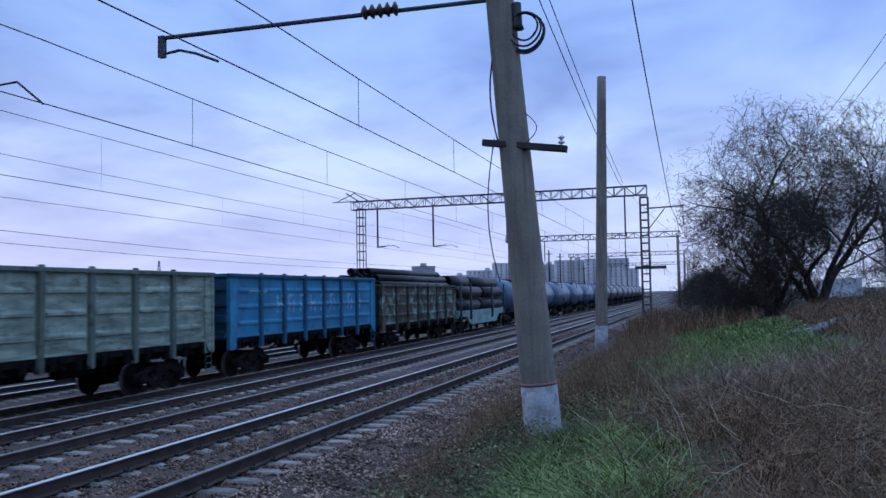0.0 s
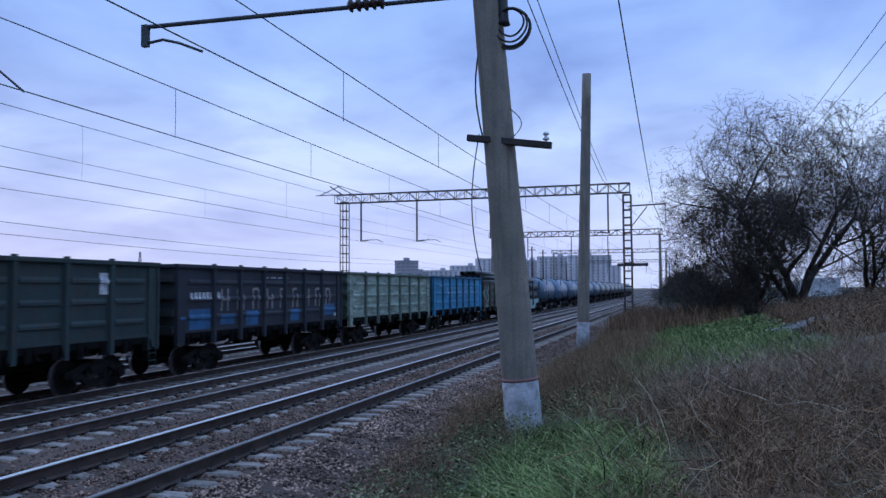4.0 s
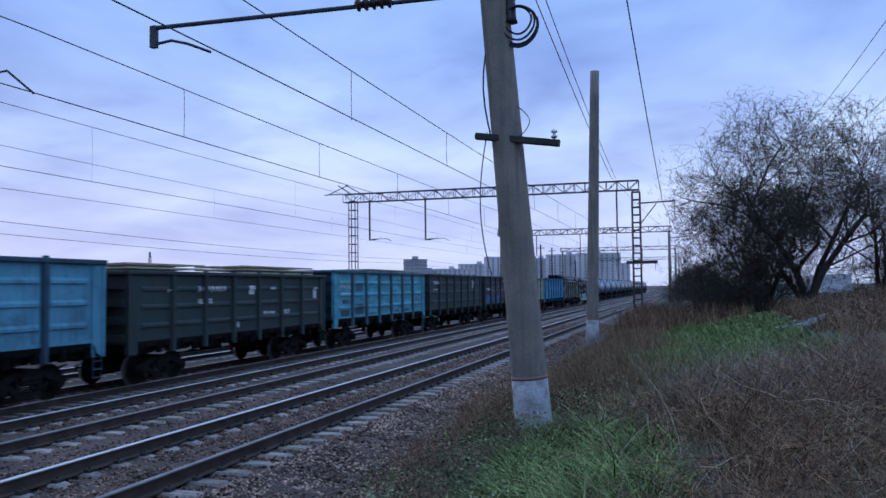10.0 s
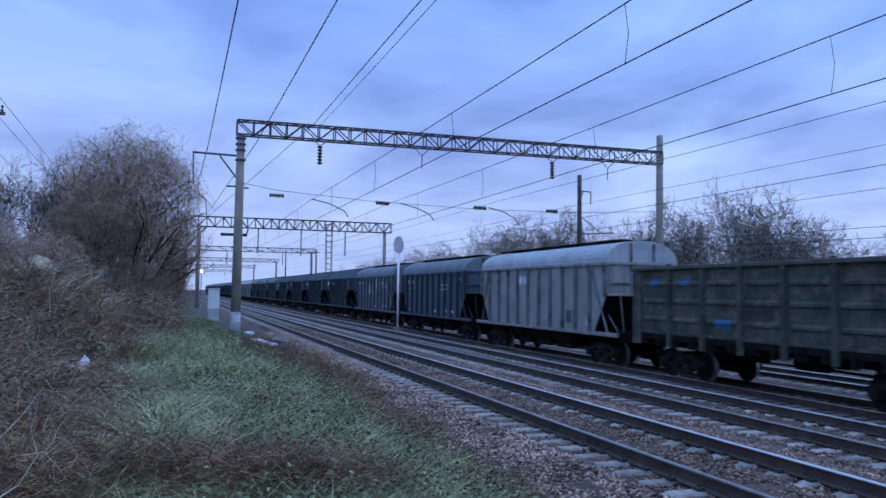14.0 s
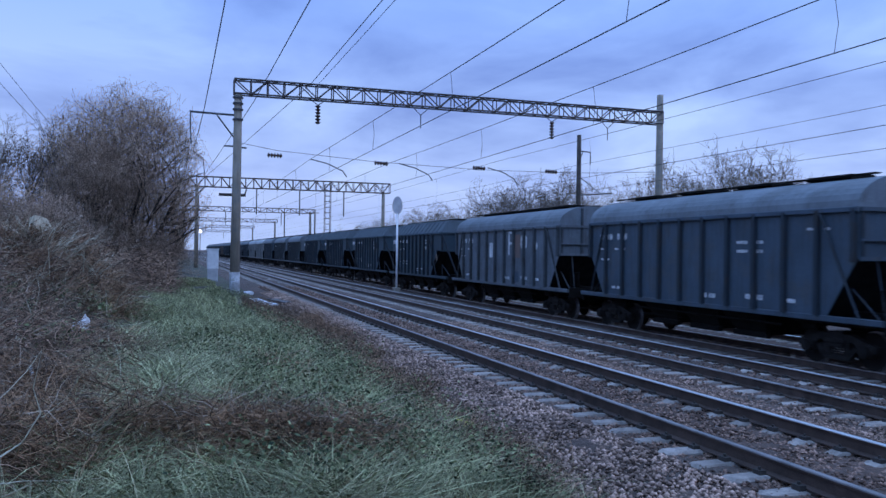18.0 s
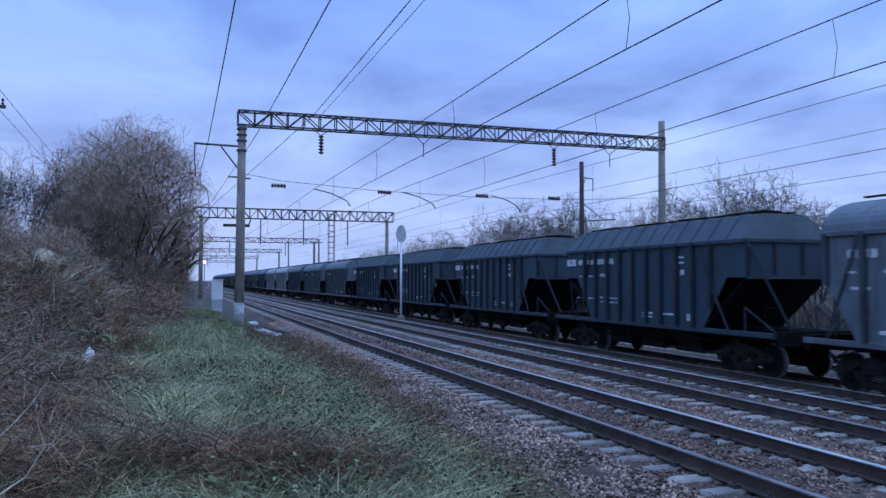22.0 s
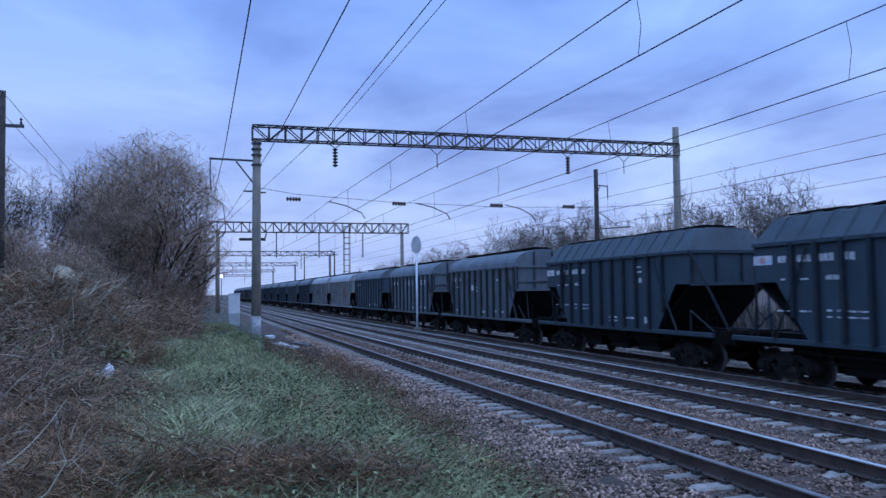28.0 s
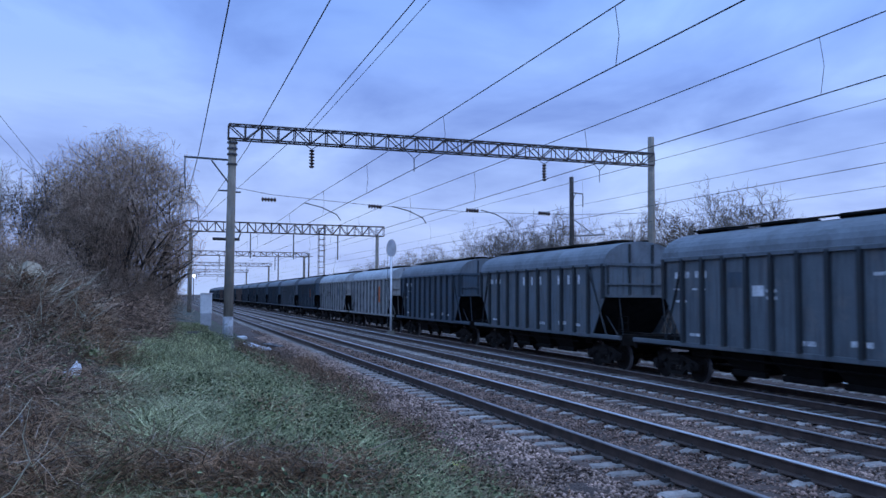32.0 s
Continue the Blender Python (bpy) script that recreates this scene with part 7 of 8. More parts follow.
def stones(n, x0, x1, y0, y1, lo, hi, seed):
    rng = np.random.default_rng(seed)
    x, y = rng.uniform(x0, x1, n), rng.uniform(y0, y1, n)
    s = rng.uniform(lo, hi, n)
    z = ground_z(x, y) + s * 0.25
    o = np.array([(1, 0, 0), (0, 1, 0), (-1, 0, 0), (0, -1, 0), (0, 0, 1), (0, 0, -1)], float)
    v = o[None] * (s[:, None, None] * rng.uniform(0.55, 1.25, (n, 6, 1))) + rng.normal(0, 0.15, (n, 6, 3)) * s[:, None, None]
    v[:, :, 2] *= 0.7
    a = rng.uniform(0, 2 * np.pi, n)
    c, t = np.cos(a)[:, None], np.sin(a)[:, None]
    vx, vy = v[:, :, 0] * c - v[:, :, 1] * t, v[:, :, 0] * t + v[:, :, 1] * c
    v = np.stack([vx + x[:, None], vy + y[:, None], v[:, :, 2] + z[:, None]], 2)
    tri = np.array([(0, 1, 4), (1, 2, 4), (2, 3, 4), (3, 0, 4), (1, 0, 5), (2, 1, 5), (3, 2, 5), (0, 3, 5)])
    return v, (np.arange(n)[:, None, None] * 6 + tri[None]).reshape(-1, 3)


for n, x0, x1, y0, y1, lo, hi, sd, m in ((20000, 5, 24, 5.3, 8.4, 0.018, 0.036, 1, M_STONE), (22000, -24, -4.5, 5.4, 8.4, 0.018, 0.036, 2, M_STONE), (16000, -20, 20, 8.2, 13.6, 0.02, 0.038, 3, M_STONE), (22000, -30, 30, 12.4, 15.9, 0.024, 0.045, 6, M_STONE),
                                         (9000, 24, 50, 4.4, 8.4, 0.03, 0.05, 4, M_STONE), (9000, -50, -24, 5.0, 8.4, 0.03, 0.05, 5, M_STONE), (16000, 5, 24, 3.2, 5.34, 0.018, 0.040, 7, M_STONE_PALE), (34000, -26, -4.5, 2.9, 5.34, 0.018, 0.042, 8, M_STONE_PALE), (6000, -44, -24, 4.6, 5.6, 0.03, 0.05, 11, M_STONE_PALE), (5000, -26, -4.5, 8.2, 9.6, 0.02, 0.036, 9, M_STONE_PALE), (9000, -5, 5, 4.3, 8.4, 0.018, 0.036, 10, M_STONE)):
    v, f = stones(n, x0, x1, y0, y1, lo, hi, sd)
    soup("ballast_stones", v, f, m, "loose grey and brown crushed ballast stones", "stones")

# trees


def branching(rng, base, stems, height, spread, depth, forks, twig_len, droop=0.0, upright=0.5, girth=0.017):
    """Segments of a bare tree: (p, q, r at p, r at q, level)."""
    out = []

    def grow(p, d, length, r, level):
        n = 3 if level < depth else 2
        q = p
        for i in range(n):
            d = (d + Vector(rng.normal(0, 0.16 + 0.05 * level, 3)) + Vector((0, 0, (0.10 * upright - droop) * (1 if level else 0.3)))).normalized()
            e = q + d * (length / n)
            r2 = r * (0.80 if level < depth else 0.55)
            out.append((tuple(q), tuple(e), r, r2, level))
            q, r = e, r2
            if level < depth:
                for _ in range(forks if i else max(1, forks - 1)):
                    a = rng.uniform(0, 2 * math.pi)
                    s = d.cross(Vector((math.cos(a), math.sin(a), 0.35))).normalized()
                    k = (d * rng.uniform(0.45, 0.9) + s * rng.uniform(0.5, 0.95) + Vector((0, 0, 0.25 * upright))).normalized()
                    grow(q, k, length * rng.uniform(0.5, 0.74) if level < depth - 1 else twig_len * rng.uniform(0.6, 1.3), r * rng.uniform(0.5, 0.7), level + 1)

    for i in range(stems):
        a = 2 * math.pi * (i + rng.uniform(0, 0.8)) / stems
        tilt = spread * rng.uniform(0.3, 1.0)
        d = Vector((math.cos(a) * tilt, math.sin(a) * tilt, 1)).normalized()
        off = Vector((math.cos(a), math.sin(a), 0)) * (0.12 * stems * 0.3 * rng.uniform(0.3, 1))
        grow(Vector(base) + off, d, height * 0.55 * rng.uniform(0.8, 1.1), height * girth * rng.uniform(0.8, 1.2), 0)
    return out


def segments_mesh(segs, sides, min_r=0.0):
    P = np.array([s[0] for s in segs])
    Q = np.array([s[1] for s in segs])
    R0 = np.maximum([s[2] for s in segs], min_r)
    R1 = np.maximum([s[3] for s in segs], min_r * 0.7)
    d = Q - P
    d /= np.linalg.norm(d, axis=1)[:, None] + 1e-9
    ref = np.where(np.abs(d[:, 2:3]) < 0.9, np.array([[0, 0, 1.0]]), np.array([[1.0, 0, 0]]))
    u = np.cross(d, ref)
    u /= np.linalg.norm(u, axis=1)[:, None]
    w = np.cross(d, u)
    rows = []
    for c, r in ((P, R0), (Q, R1)):
        for k in range(sides):
            a = 2 * math.pi * k / sides
            rows.append(c + (u * math.cos(a) + w * math.sin(a)) * r[:, None])
    v = np.stack(rows, 1)
    f = np.concatenate([np.arange(len(P))[:, None] * 2 * sides + np.array([k, (k + 1) % sides, sides + (k + 1) % sides, sides + k]) for k in range(sides)])
    return v, f


TREE_MESH = {}


def tree_meshes(key, seed, stems, height, spread, depth, forks, twig, twig_mat, bark, droop=0.0, upright=0.5, leaf=0, leaf_mat=None, leaf_size=0.05, min_r=0.006, dome=None, girth=0.017):
    """dome: half width, height of the middle and half height of the crown, which its twigs hardly leave."""
    rng = np.random.default_rng(seed)
    segs = branching(rng, (0, 0, -0.2), stems, height, spread, depth, forks, twig, droop, upright, girth)
    if dome:
        wide, mid, tall = dome
        keep = []
        for g in segs:
            x, y, z = g[1]
            a, b = math.atan2(y, x), (z - mid) / tall
            lump = 1 + 0.10 * math.sin(3 * a + 2.1 * b) + 0.07 * math.sin(7 * a - 5 * b) + rng.normal(0, 0.05)
            if math.sqrt((x * x + y * y) / wide ** 2 + (b * b if b > 0 else 0.35 * b * b)) < lump:
                keep.append(g)
        segs = keep
    thick = [s for s in segs if s[4] <= depth - 2]
    thin = [s for s in segs if s[4] > depth - 2]
    a = soup(key + "_t", *segments_mesh(thick, 6, min_r * 1.5), bark, "", "")
    a.data.polygons.foreach_set("use_smooth", [True] * len(a.data.polygons))
    b = soup(key + "_c", *segments_mesh(thin, 3, min_r), twig_mat, "", "")
    meshes = [a.data, b.data]
    bpy.data.objects.remove(a)
    bpy.data.objects.remove(b)
    if leaf:
        tips = np.array([s[1] for s in thin])
        c = tips[rng.integers(0, len(tips), leaf)] + rng.normal(0, 0.10, (leaf, 3))
        d = rng.normal(size=(leaf, 3))
        d /= np.linalg.norm(d, axis=1)[:, None]
        e = np.cross(d, rng.normal(size=(leaf, 3)))
        e /= np.linalg.norm(e, axis=1)[:, None]
        s = rng.uniform(0.5, 1.3, leaf)[:, None] * leaf_size
        v = np.stack([c, c + d * s + e * s * 0.5, c + d * s * 2, c + d * s - e * s * 0.5], 1)
        q = soup(key + "_l", v, np.arange(leaf)[:, None] * 4 + np.arange(4), leaf_mat, "", "")
        meshes.append(q.data)
        bpy.data.objects.remove(q)
    pts = np.array([q[1] for q in segs])
    low, high = np.percentile(pts[:, :2], 3, axis=0), np.percentile(pts[:, :2], 97, axis=0)
    TREE_MESH[key] = (meshes, float(np.percentile(pts[:, 2], 99.5)), float((high - low).mean()), (low + high) / 2)


def tree(key, label, x, y, height, width, turn=0, name="tree", group=""):
    """Places a tree so that its crown is centred over x, y, with this height and crown width."""
    meshes, h, w, mid = TREE_MESH[key]
    z = float(ground_z(np.array([x]), np.array([y]))[0])
    fit = Matrix.Translation((x, y, z)) @ Matrix.Rotation(radians(turn), 4, "Z") @ Matrix.Diagonal((width / w, width / w, height / h, 1)) @ Matrix.Translation((-mid[0] * 0.8, -mid[1] * 0.8, 0))
    t = thing(name, label, "shrub" if name == "shrub" else "tree", fit, group)
    for n, m in zip(("trunk", "crown", "leaves"), meshes):
        part(n, m, None, t)
    return t


tree_meshes("willow", 5, 4, 10.5, 0.62, 5, 2, 0.75, M_TWIG_DARK, M_BARK, 0.0, 0.40, 15000, M_LEAF_DRY, 0.030, 0.0075, (6.6, 5.6, 5.4))
tree_meshes("willow_low", 8, 4, 8.2, 0.75, 5, 2, 0.65, M_TWIG_DARK, M_BARK, 0.015, 0.3, 9000, M_LEAF_DRY, 0.030, 0.0075, (4.6, 3.6, 3.6))
tree_meshes("thicket", 9, 9, 4.6, 0.6, 4, 2, 0.6, M_TWIG_DARK, M_BARK, 0.0, 0.3, 3000, M_LEAF_DRY, 0.04, 0.009)
tree_meshes("broom", 14, 20, 9.6, 0.33, 4, 2, 0.95, M_TWIG_WARM, M_TWIG, 0.0, 0.75, 9000, M_TWIG_WARM, 0.028, 0.0085, (3.4, 6.2, 4.0), 0.008)
tree_meshes("thicket_warm", 19, 9, 4.6, 0.6, 4, 2, 0.6, M_TWIG_WARM, M_TWIG, 0.0, 0.3, 2500, M_TWIG_WARM, 0.035, 0.008, None, 0.010)
tree_meshes("broom_thin", 15, 12, 6.9, 0.30, 3, 2, 0.9, M_TWIG_WARM, M_BARK, 0.0, 1.8, 0, None, 0.05, 0.010)
tree_meshes("bare", 21, 2, 8.0, 0.3, 4, 2, 0.8, M_TWIG, M_BARK, 0.0, 0.6, 0, None, 0.05, 0.011)
tree_meshes("far", 31, 3, 11.0, 0.3, 4, 2, 1.1, M_LEAF_FAR, M_BARK, 0.0, 0.6, 1500, M_LEAF_FAR, 0.08, 0.018)
tree_meshes("far_wide", 35, 5, 9.0, 0.55, 4, 2, 1.1, M_LEAF_FAR, M_BARK, 0.0, 0.4, 1500, M_LEAF_FAR, 0.08, 0.018)

tree("willow", "large dark spreading willow with bare twigs and few withered leaves", 42.0, -5.9, 9.7, 11.2, 20)
tree("willow_low", "dark spreading tree with drooping bare twigs", 43.0, -3.2, 6.4, 6.4, 200)
tree("bare", "bare slender tree beside the willow", 47.0, -9.2, 8.0, 5.5, 100)
tree("thicket", "dense dark thicket under the trees", 40.5, -1.2, 2.6, 3.0, 40, "shrub")
tree("thicket", "dense dark thicket under the trees", 41.0, -3.4, 3.4, 3.6, 130, "shrub")
blades("tall_weeds", M_BRUSH, "tall grey-brown dead weeds below the lattice mast", "weeds", 9000, region(36, 56, -2.4, 3.4, 1.6, 0.35, 96), (0.4, 1.2), (0.02, 0.04), (0.1, 0.5), 96, 3)
leaves("dry_seed_heads", M_SEED, "seed heads of tall dead weeds", "weeds", 16000, region(36, 56, -2.4, 3.4, 1.6, 0.35, 97), (0.04, 0.09), 97, 0.9)
for i, (x, y, h, w) in enumerate(((70, -0.6, 3.4, 4.5), (95, -2.5, 5.0, 6), (120, -0.5, 5.0, 6), (160, -3.0, 6.0, 8), (210, 0.2, 6.0, 8), (280, -1.0, 7.5, 10), (360, -3.0, 9.0, 14))):
    tree(("thicket", "bare")[i % 2], "low dark tree where the railway runs into the distance", x, y, h, w, i * 71, group="trees along the far railway")
tree("bare", "bare slender tree on the bank", 43.0, -10.6, 7.6, 4.2, 80)
tree("bare", "bare slender tree on the bank", 46.0, -13.0, 7.4, 4.5, 10)
tree("thicket", "bare shrub on the bank", 47.0, -10.5, 3.2, 4.0, 70, "shrub")

tree("broom", "tall round-topped reddish-brown tree of upright bare stems", -46.0, -2.5, 10.0, 6.8, 0)
tree("broom", "lower reddish-brown tree of upright bare stems", -43.5, -3.9, 6.8, 3.6, 140)
tree("broom_thin", "reddish-brown shrub of thin upright stems", -48.0, -0.2, 6.4, 3.0, 60, "shrub")
tree("thicket_warm", "brown tangled thicket beside the path", -44.0, -3.4, 3.4, 4.2, 10, "shrub")
tree("thicket_warm", "brown tangled thicket beside the path", -46.0, -0.9, 3.0, 3.4, 70, "shrub")
tree("bare", "bare grey tree behind the brush heap", -43.0, -4.8, 5.8, 3.0, 100)
tree("bare", "bare grey tree behind the brush heap", -44.0, -6.6, 7.2, 3.6, 30)
tree("bare", "bare grey tree behind the brush heap", -41.0, -8.6, 6.6, 3.6, 160)
tree("bare", "bare grey tree behind the brush heap", -47.0, -9.6, 7.6, 4.0, 250)
tree("thicket_warm", "brown tangled thicket behind the brush heap", -38.0, -5.8, 3.4, 4.4, 90, "shrub")
tree("thicket_warm", "brown tangled thicket behind the brush heap", -35.0, -8.2, 3.6, 4.4, 200, "shrub")

tangle("brush_thicket", M_BRUSH_DARK, "tangled brown undergrowth round the shrubs", 7000, region(-30, -50, -9.0, 0.1, 1.5, 0.2, 95), (0.5, 1.6), (0.010, 0.022), 1.5, 95, 5)
# trees beyond the railway: bearing, height angle of the top, distance across, crown width
for i, (az, el, y, w) in enumerate(((107.5, 8.8, 60, 6.5), (101.5, 10.6, 61, 9.0), (66.0, 3.9, 70, 12), (61.0, 4.4, 75, 14), (81, 3.6, 80, 8), (121, 4.6, 60, 9), (127, 5.2, 62, 8), (131.5, 4.6, 60, 8), (136.5, 5.0, 58, 8), (139.0, 7.1, 57, 9), (142.0, 7.3, 56, 10), (145.0, 6.2, 55, 9), (148.0, 5.0, 52, 8),
                                     (150.8, 5.3, 50, 9), (153.5, 5.8, 48, 9), (156.0, 5.4, 47, 9), (158.4, 4.9, 46, 9), (160.6, 3.4, 45, 10), (162.5, 2.9, 44, 11), (164.4, 2.5, 44, 12), (166.3, 2.1, 43, 13), (168.0, 1.8, 43, 14))):
    x = y / math.tan(radians(az))
    h = math.hypot(x, y) * math.tan(radians(el)) + 3.0
    tree(("far_wide", "far")[i % 3 == 1], "bare brown tree beyond the railway", x, y, h, w, i * 53, group="trees beyond the railway")

# ---- distant buildings ----


def block(label, x, y, w, d, storeys, turn, mat, bays):
    b = thing("apartment_building", label, "building", pose(x, y, -1, 0, 0, turn), "distant apartment buildings")
    h = storeys * 2.9 + 1.2
    part("wall", Shape().box(-w / 2, w / 2, -d / 2, d / 2, 0, h), mat, b)
    part("roof", Shape().box(-w / 2 - 0.3, w / 2 + 0.3, -d / 2 - 0.3, d / 2 + 0.3, h, h + 0.5), mat, b)
    part("lift_house", Shape().box(-2.5, 2.5, -2, 2, h + 0.5, h + 3.2), mat, b)
    for i in range(bays):
        wx = -w / 2 + w * (i + 0.5) / bays
        strip = part("window_column", Shape().box(wx - 1.0, wx + 1.0, -d / 2 - 0.10, -d / 2 + 0.02, 1.0, h - 0.6), M_PANEL, b)
        s = Shape()
        for k in range(storeys):
            z = 2.0 + k * 2.9
            s.box(wx - 0.85, wx + 0.85, -d / 2 - 0.18, -d / 2 - 0.05, z - 0.75, z + 0.75)
        part("window", s, M_GLASS, strip)["kind"] = "stuff"
    return b


def far(az, dist):
    return dist * math.cos(radians(az)), dist * math.sin(radians(az))


for az, dist, w, st, m, bays in ((19.2, 700, 19, 9, M_PLASTER2, 5), (18.2, 760, 14, 6, M_PLASTER2, 3), (16.6, 820, 40, 7, M_PLASTER, 8), (14.6, 860, 44, 9, M_PLASTER, 9), (12.4, 820, 52, 11, M_PLASTER, 10), (10.2, 800, 46, 10, M_PLASTER, 9), (8.2, 780, 44, 11, M_PLASTER, 9), (6.2, 760, 40, 11, M_PLASTER, 8), (5.2, 900, 36, 9, M_PLASTER, 7)):
    x, y = far(az, dist)
    block("distant grey panel apartment building" if m is M_PLASTER else "distant dark apartment tower", x, y, w, 14, st, az - 90 + 8, m, bays)

# thin masts and a pylon on the skyline
for az, dist, h in ((37.4, 420, 22), (33.8, 500, 14), (28.0, 520, 13), (25.6, 560, 15), (24.2, 560, 14)):
    x, y = far(az, dist)
    t = thing("lattice_tower", "distant thin tower on the skyline", "tower", (x, y, -1))
    s = Shape()
    for k in range(4):
        a = math.pi / 4 + k * math.pi / 2
        s.bar((2.0 * math.cos(a), 2.0 * math.sin(a), 0), (0.3 * math.cos(a), 0.3 * math.sin(a), h), 0.25)
    for u in (0.3, 0.55, 0.75, 0.9):
        r = 2.0 + (0.3 - 2.0) * u
        s.box(-r, r, -r, r, h * u - 0.12, h * u + 0.12)
    part("lattice", s, M_STEEL, t)

# small things on the ground


def on_ground(x, y, dz=0.0):
    return (x, y, float(ground_z(np.array([x]), np.array([y]))[0]) + dz)


litter = thing("plastic_bag", "crumpled white plastic bag lying on the grass", "litter", Matrix.Translation(on_ground(-13.3, -1.12, 0.22)) @ Matrix.Rotation(radians(70), 4, "X") @ Matrix.Diagonal((1.0, 1.0, 1.0, 1)))
rngl = random.Random(4)
s = Shape()
pts = []
for i in range(7):
    for j in range(6):
        a = 2 * math.pi * j / 6
        u = i / 6
        r = (0.04 + 0.17 * math.sin(math.pi * min(1, u * 1.05))) * rngl.uniform(0.7, 1.3)
        pts.append((r * math.cos(a) - 0.2 + 0.4 * u * 0.3, 1.2 * r * math.sin(a), 0.02 + 0.26 * u * rngl.uniform(0.8, 1.1)))
s.add(pts, [(i * 6 + j, i * 6 + (j + 1) % 6, (i + 1) * 6 + (j + 1) % 6, (i + 1) * 6 + j) for i in range(6) for j in range(6)])
part("bag", s, M_LITTER, litter)
for (xa, ya), (xb, yb), lift, r, m in (((-9.2, -2.2), (-13.9, -1.73), 0.12, 0.022, M_BARK), ((-8.6, -1.7), (-9.5, -0.9), 0.16, 0.016, M_STRAW), ((-7.64, 0.27), (-7.42, 0.63), 0.10, 0.016, M_STRAW), ((-16.5, -4.4), (-18.6, -2.4), 0.35, 0.03, M_BARK), ((-12.4, -0.9), (-13.6, -0.2), 0.10, 0.018, M_BARK)):
    a, b = Vector(on_ground(xa, ya, lift)), Vector(on_ground(xb, yb, lift * 0.6))
    mid = a.lerp(b, 0.5) + Vector((0, 0, 0.03))
    ob = part("stick", Shape().tube([a, a.lerp(mid, 0.5) + Vector((0.01, 0.01, 0)), mid, b], [r, r * 0.9, r * 0.85, r * 0.6], 7), m)
    tagged(ob, "bare broken stick lying over the dead brush", "stick", "sticks in the brush")
ob = part("marker_stake", Shape().box(-0.02, 0.02, -0.012, 0.012, -0.15, 0.42, 0.004), M_WHITEWASH, at=pose(*on_ground(-8.6, -1.15), 6, -10, 20))
tagged(ob, "short pale wooden stake standing in the brush", "stake")
for x, y, w, d in ((-35.3, 3.62, 1.3, 0.45), (-35.2, 4.15, 0.7, 0.35), (-44.5, 4.0, 0.5, 0.4)):
    ob = part("concrete_slab", Shape().box(-w / 2, w / 2, -d / 2, d / 2, 0, 0.14, 0.02), M_BOXWHITE, at=pose(*on_ground(x, y, -0.03), 2, 3, 14))
    tagged(ob, "pale broken slab lying at the trackside", "slab")
ob = part("steel_plate", Shape().box(-1.4, 1.4, -0.25, 0.25, 0, 0.05, 0.01), M_STEEL, at=pose(*on_ground(-36.3, 4.7, 0.02), 0, 0, 12))
tagged(ob, "dark flat board lying on the ballast", "board")
ob = part("boulder", Shape().add([(-0.4, -0.3, 0), (0.4, -0.35, 0), (0.45, 0.3, 0), (-0.35, 0.35, 0), (-0.25, -0.2, 0.42), (0.22, -0.22, 0.5), (0.28, 0.15, 0.38), (-0.2, 0.2, 0.46)], [(0, 1, 5, 4), (1, 2, 6, 5), (2, 3, 7, 6), (3, 0, 4, 7), (4, 5, 6, 7)]), M_TIMBER, at=pose(*on_ground(-18.3, -2.55, 0.34), 0, 0, 30) @ Matrix.Diagonal((0.6, 0.6, 0.6, 1)))
tagged(ob, "pale boulder on top of the brush heap", "boulder")
ob = part("litter_scrap", Shape().box(-0.16, 0.16, -0.05, 0.05, 0, 0.05, 0.01), M_LITTER, at=pose(0.95, 8.75, -0.30, 0, 0, 20))
tagged(ob, "white scrap lying between the tracks", "litter")
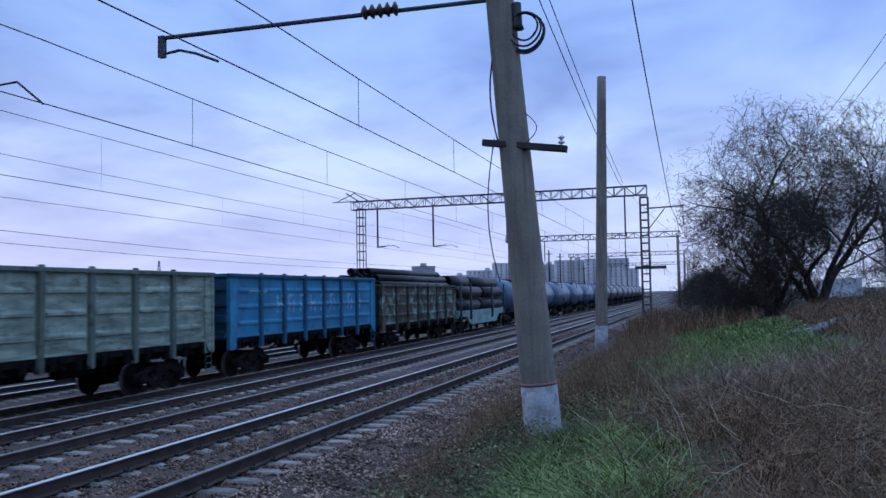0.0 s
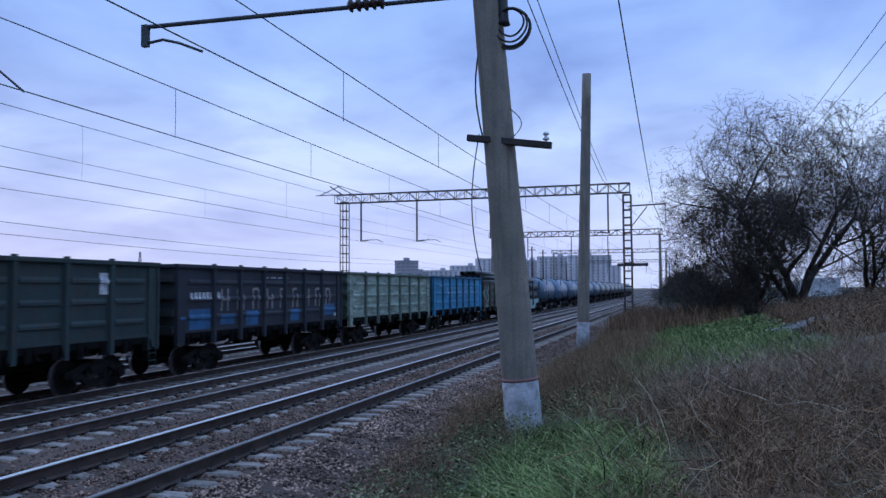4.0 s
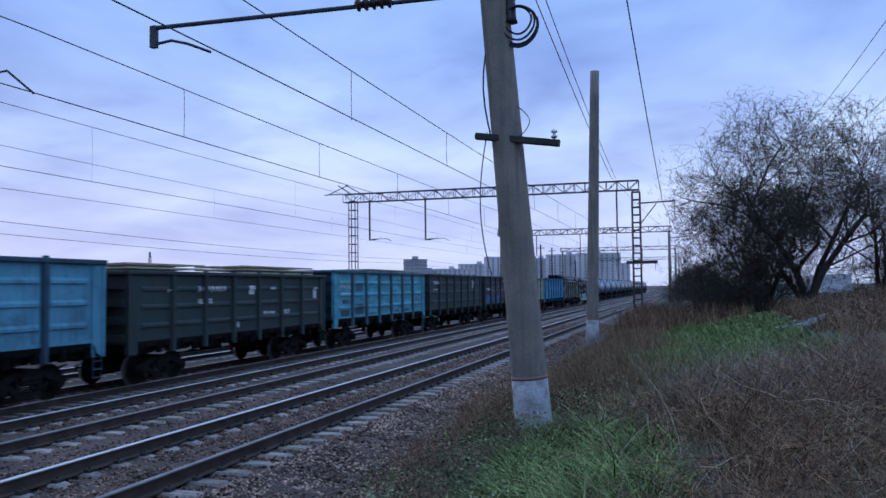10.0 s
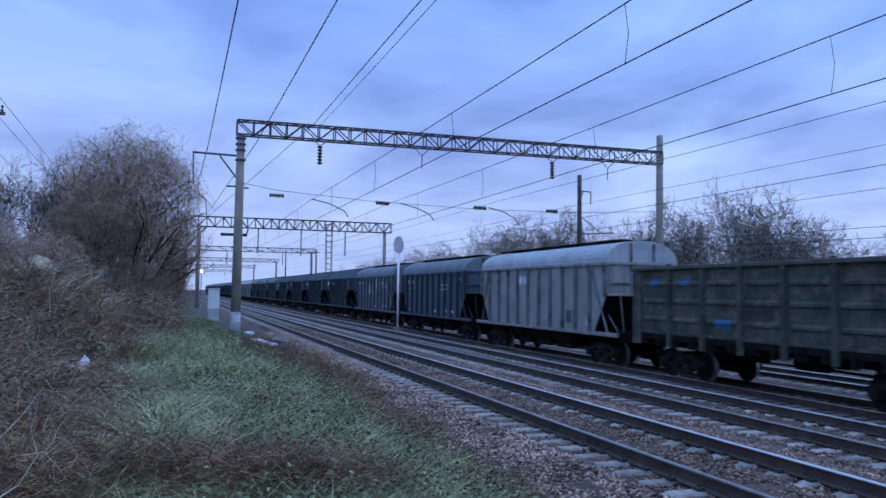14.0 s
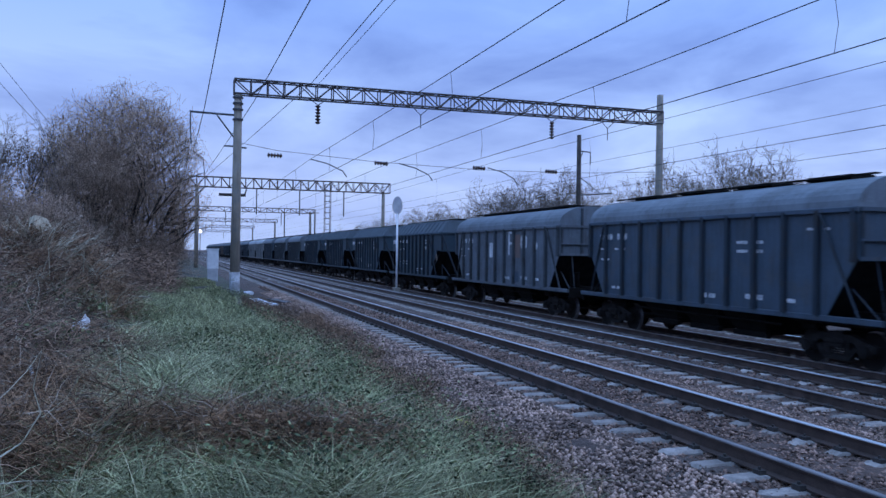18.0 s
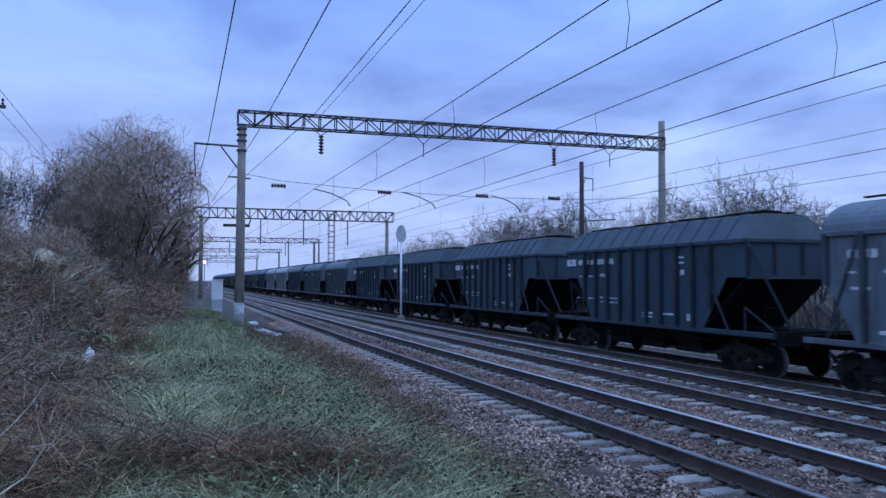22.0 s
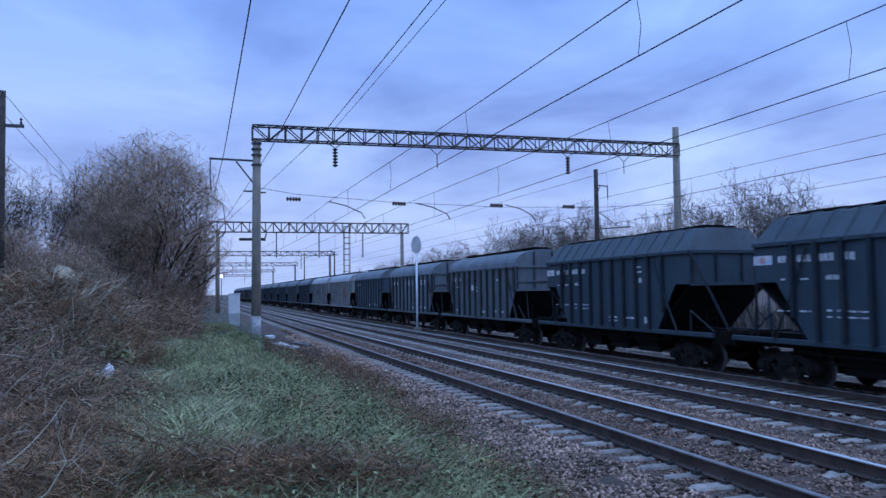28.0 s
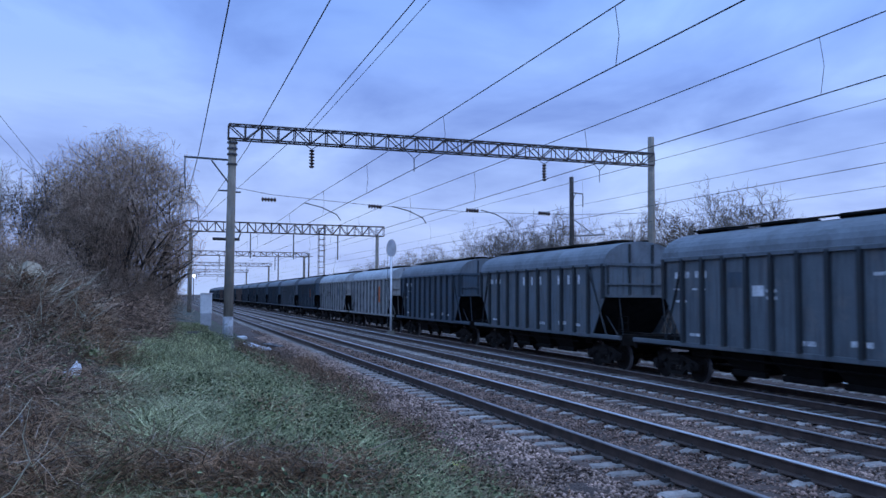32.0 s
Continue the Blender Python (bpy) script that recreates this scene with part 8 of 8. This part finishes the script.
for i in range(14):
    q = 0.10 + 0.06 * ((i * 37) % 5) / 5
    ob = part("rubble_stone", Shape().add([(-q, -q * 0.8, 0), (q, -q, 0), (q * 0.9, q, 0), (-q * 0.8, q * 0.9, 0), (-q * 0.5, -q * 0.5, q), (q * 0.6, -q * 0.4, q * 1.2), (q * 0.4, q * 0.5, q * 0.8), (-q * 0.5, q * 0.4, q)], [(0, 1, 5, 4), (1, 2, 6, 5), (2, 3, 7, 6), (3, 0, 4, 7), (4, 5, 6, 7)]), M_WHITEWASH, at=pose(*on_ground(26.5 + 0.3 * ((i * 13) % 7) / 7, -2.4 - 0.16 * i, 0.12), 0, 0, i * 41))
    tagged(ob, "pale broken stone in the grass", "stone", "line of rubble")
van = thing("parked_car", "white van parked behind the trees", "car", pose(57, -8.4, 0.7, 0, 0, 8))
part("body", Shape().prism([(-2.3, 0.35), (2.3, 0.35), (2.3, 1.0), (1.5, 1.15), (0.9, 1.95), (-2.2, 2.0), (-2.3, 1.0)], 1, -0.9, 0.9), M_BOXWHITE, van)
for x in (-1.4, 1.4):
    for y in (-0.9, 0.9):
        part("wheel", Shape().disc((x, y, 0.33), 1, 0.33, 0.1, 16), M_RUBBER, van)
part("windscreen", Shape().add([(0.93, -0.8, 1.9), (0.93, 0.8, 1.9), (1.52, 0.8, 1.2), (1.52, -0.8, 1.2)], [(0, 1, 2, 3)]), M_GLASS, van)


def motions():
    """The train rolls by at an almost even pace, and its near wheelsets turn."""
    times, gone = [a for a, b in RUN], [b for a, b in RUN]
    mids = {}
    for wagon, mid in WAGONS:
        walk(wagon, [(t, pose(mid + d, TY, TZ)) for t, d in RUN])
        mids[wagon] = mid
    for wheel, dx, wagon in WHEELSETS:
        # only while its wagon is within sight close by
        rows, last = [(0.0, pose(dx, 0, 0.478))], 0.0
        for i in range(1, 320):
            t = i / 10
            d = float(np.interp(t, times, gone))
            if abs(mids[wagon] + d) < 34:
                rows.append((t, pose(dx, 0, 0.478, 0, math.degrees(d / 0.478), 0)))
                last = d
        if len(rows) < 3:
            continue
        first = rows[1][1].copy()
        rows[0] = (0.0, first)
        rows.append((32.0, rows[-1][1].copy()))
        walk(wheel, rows)


motions()
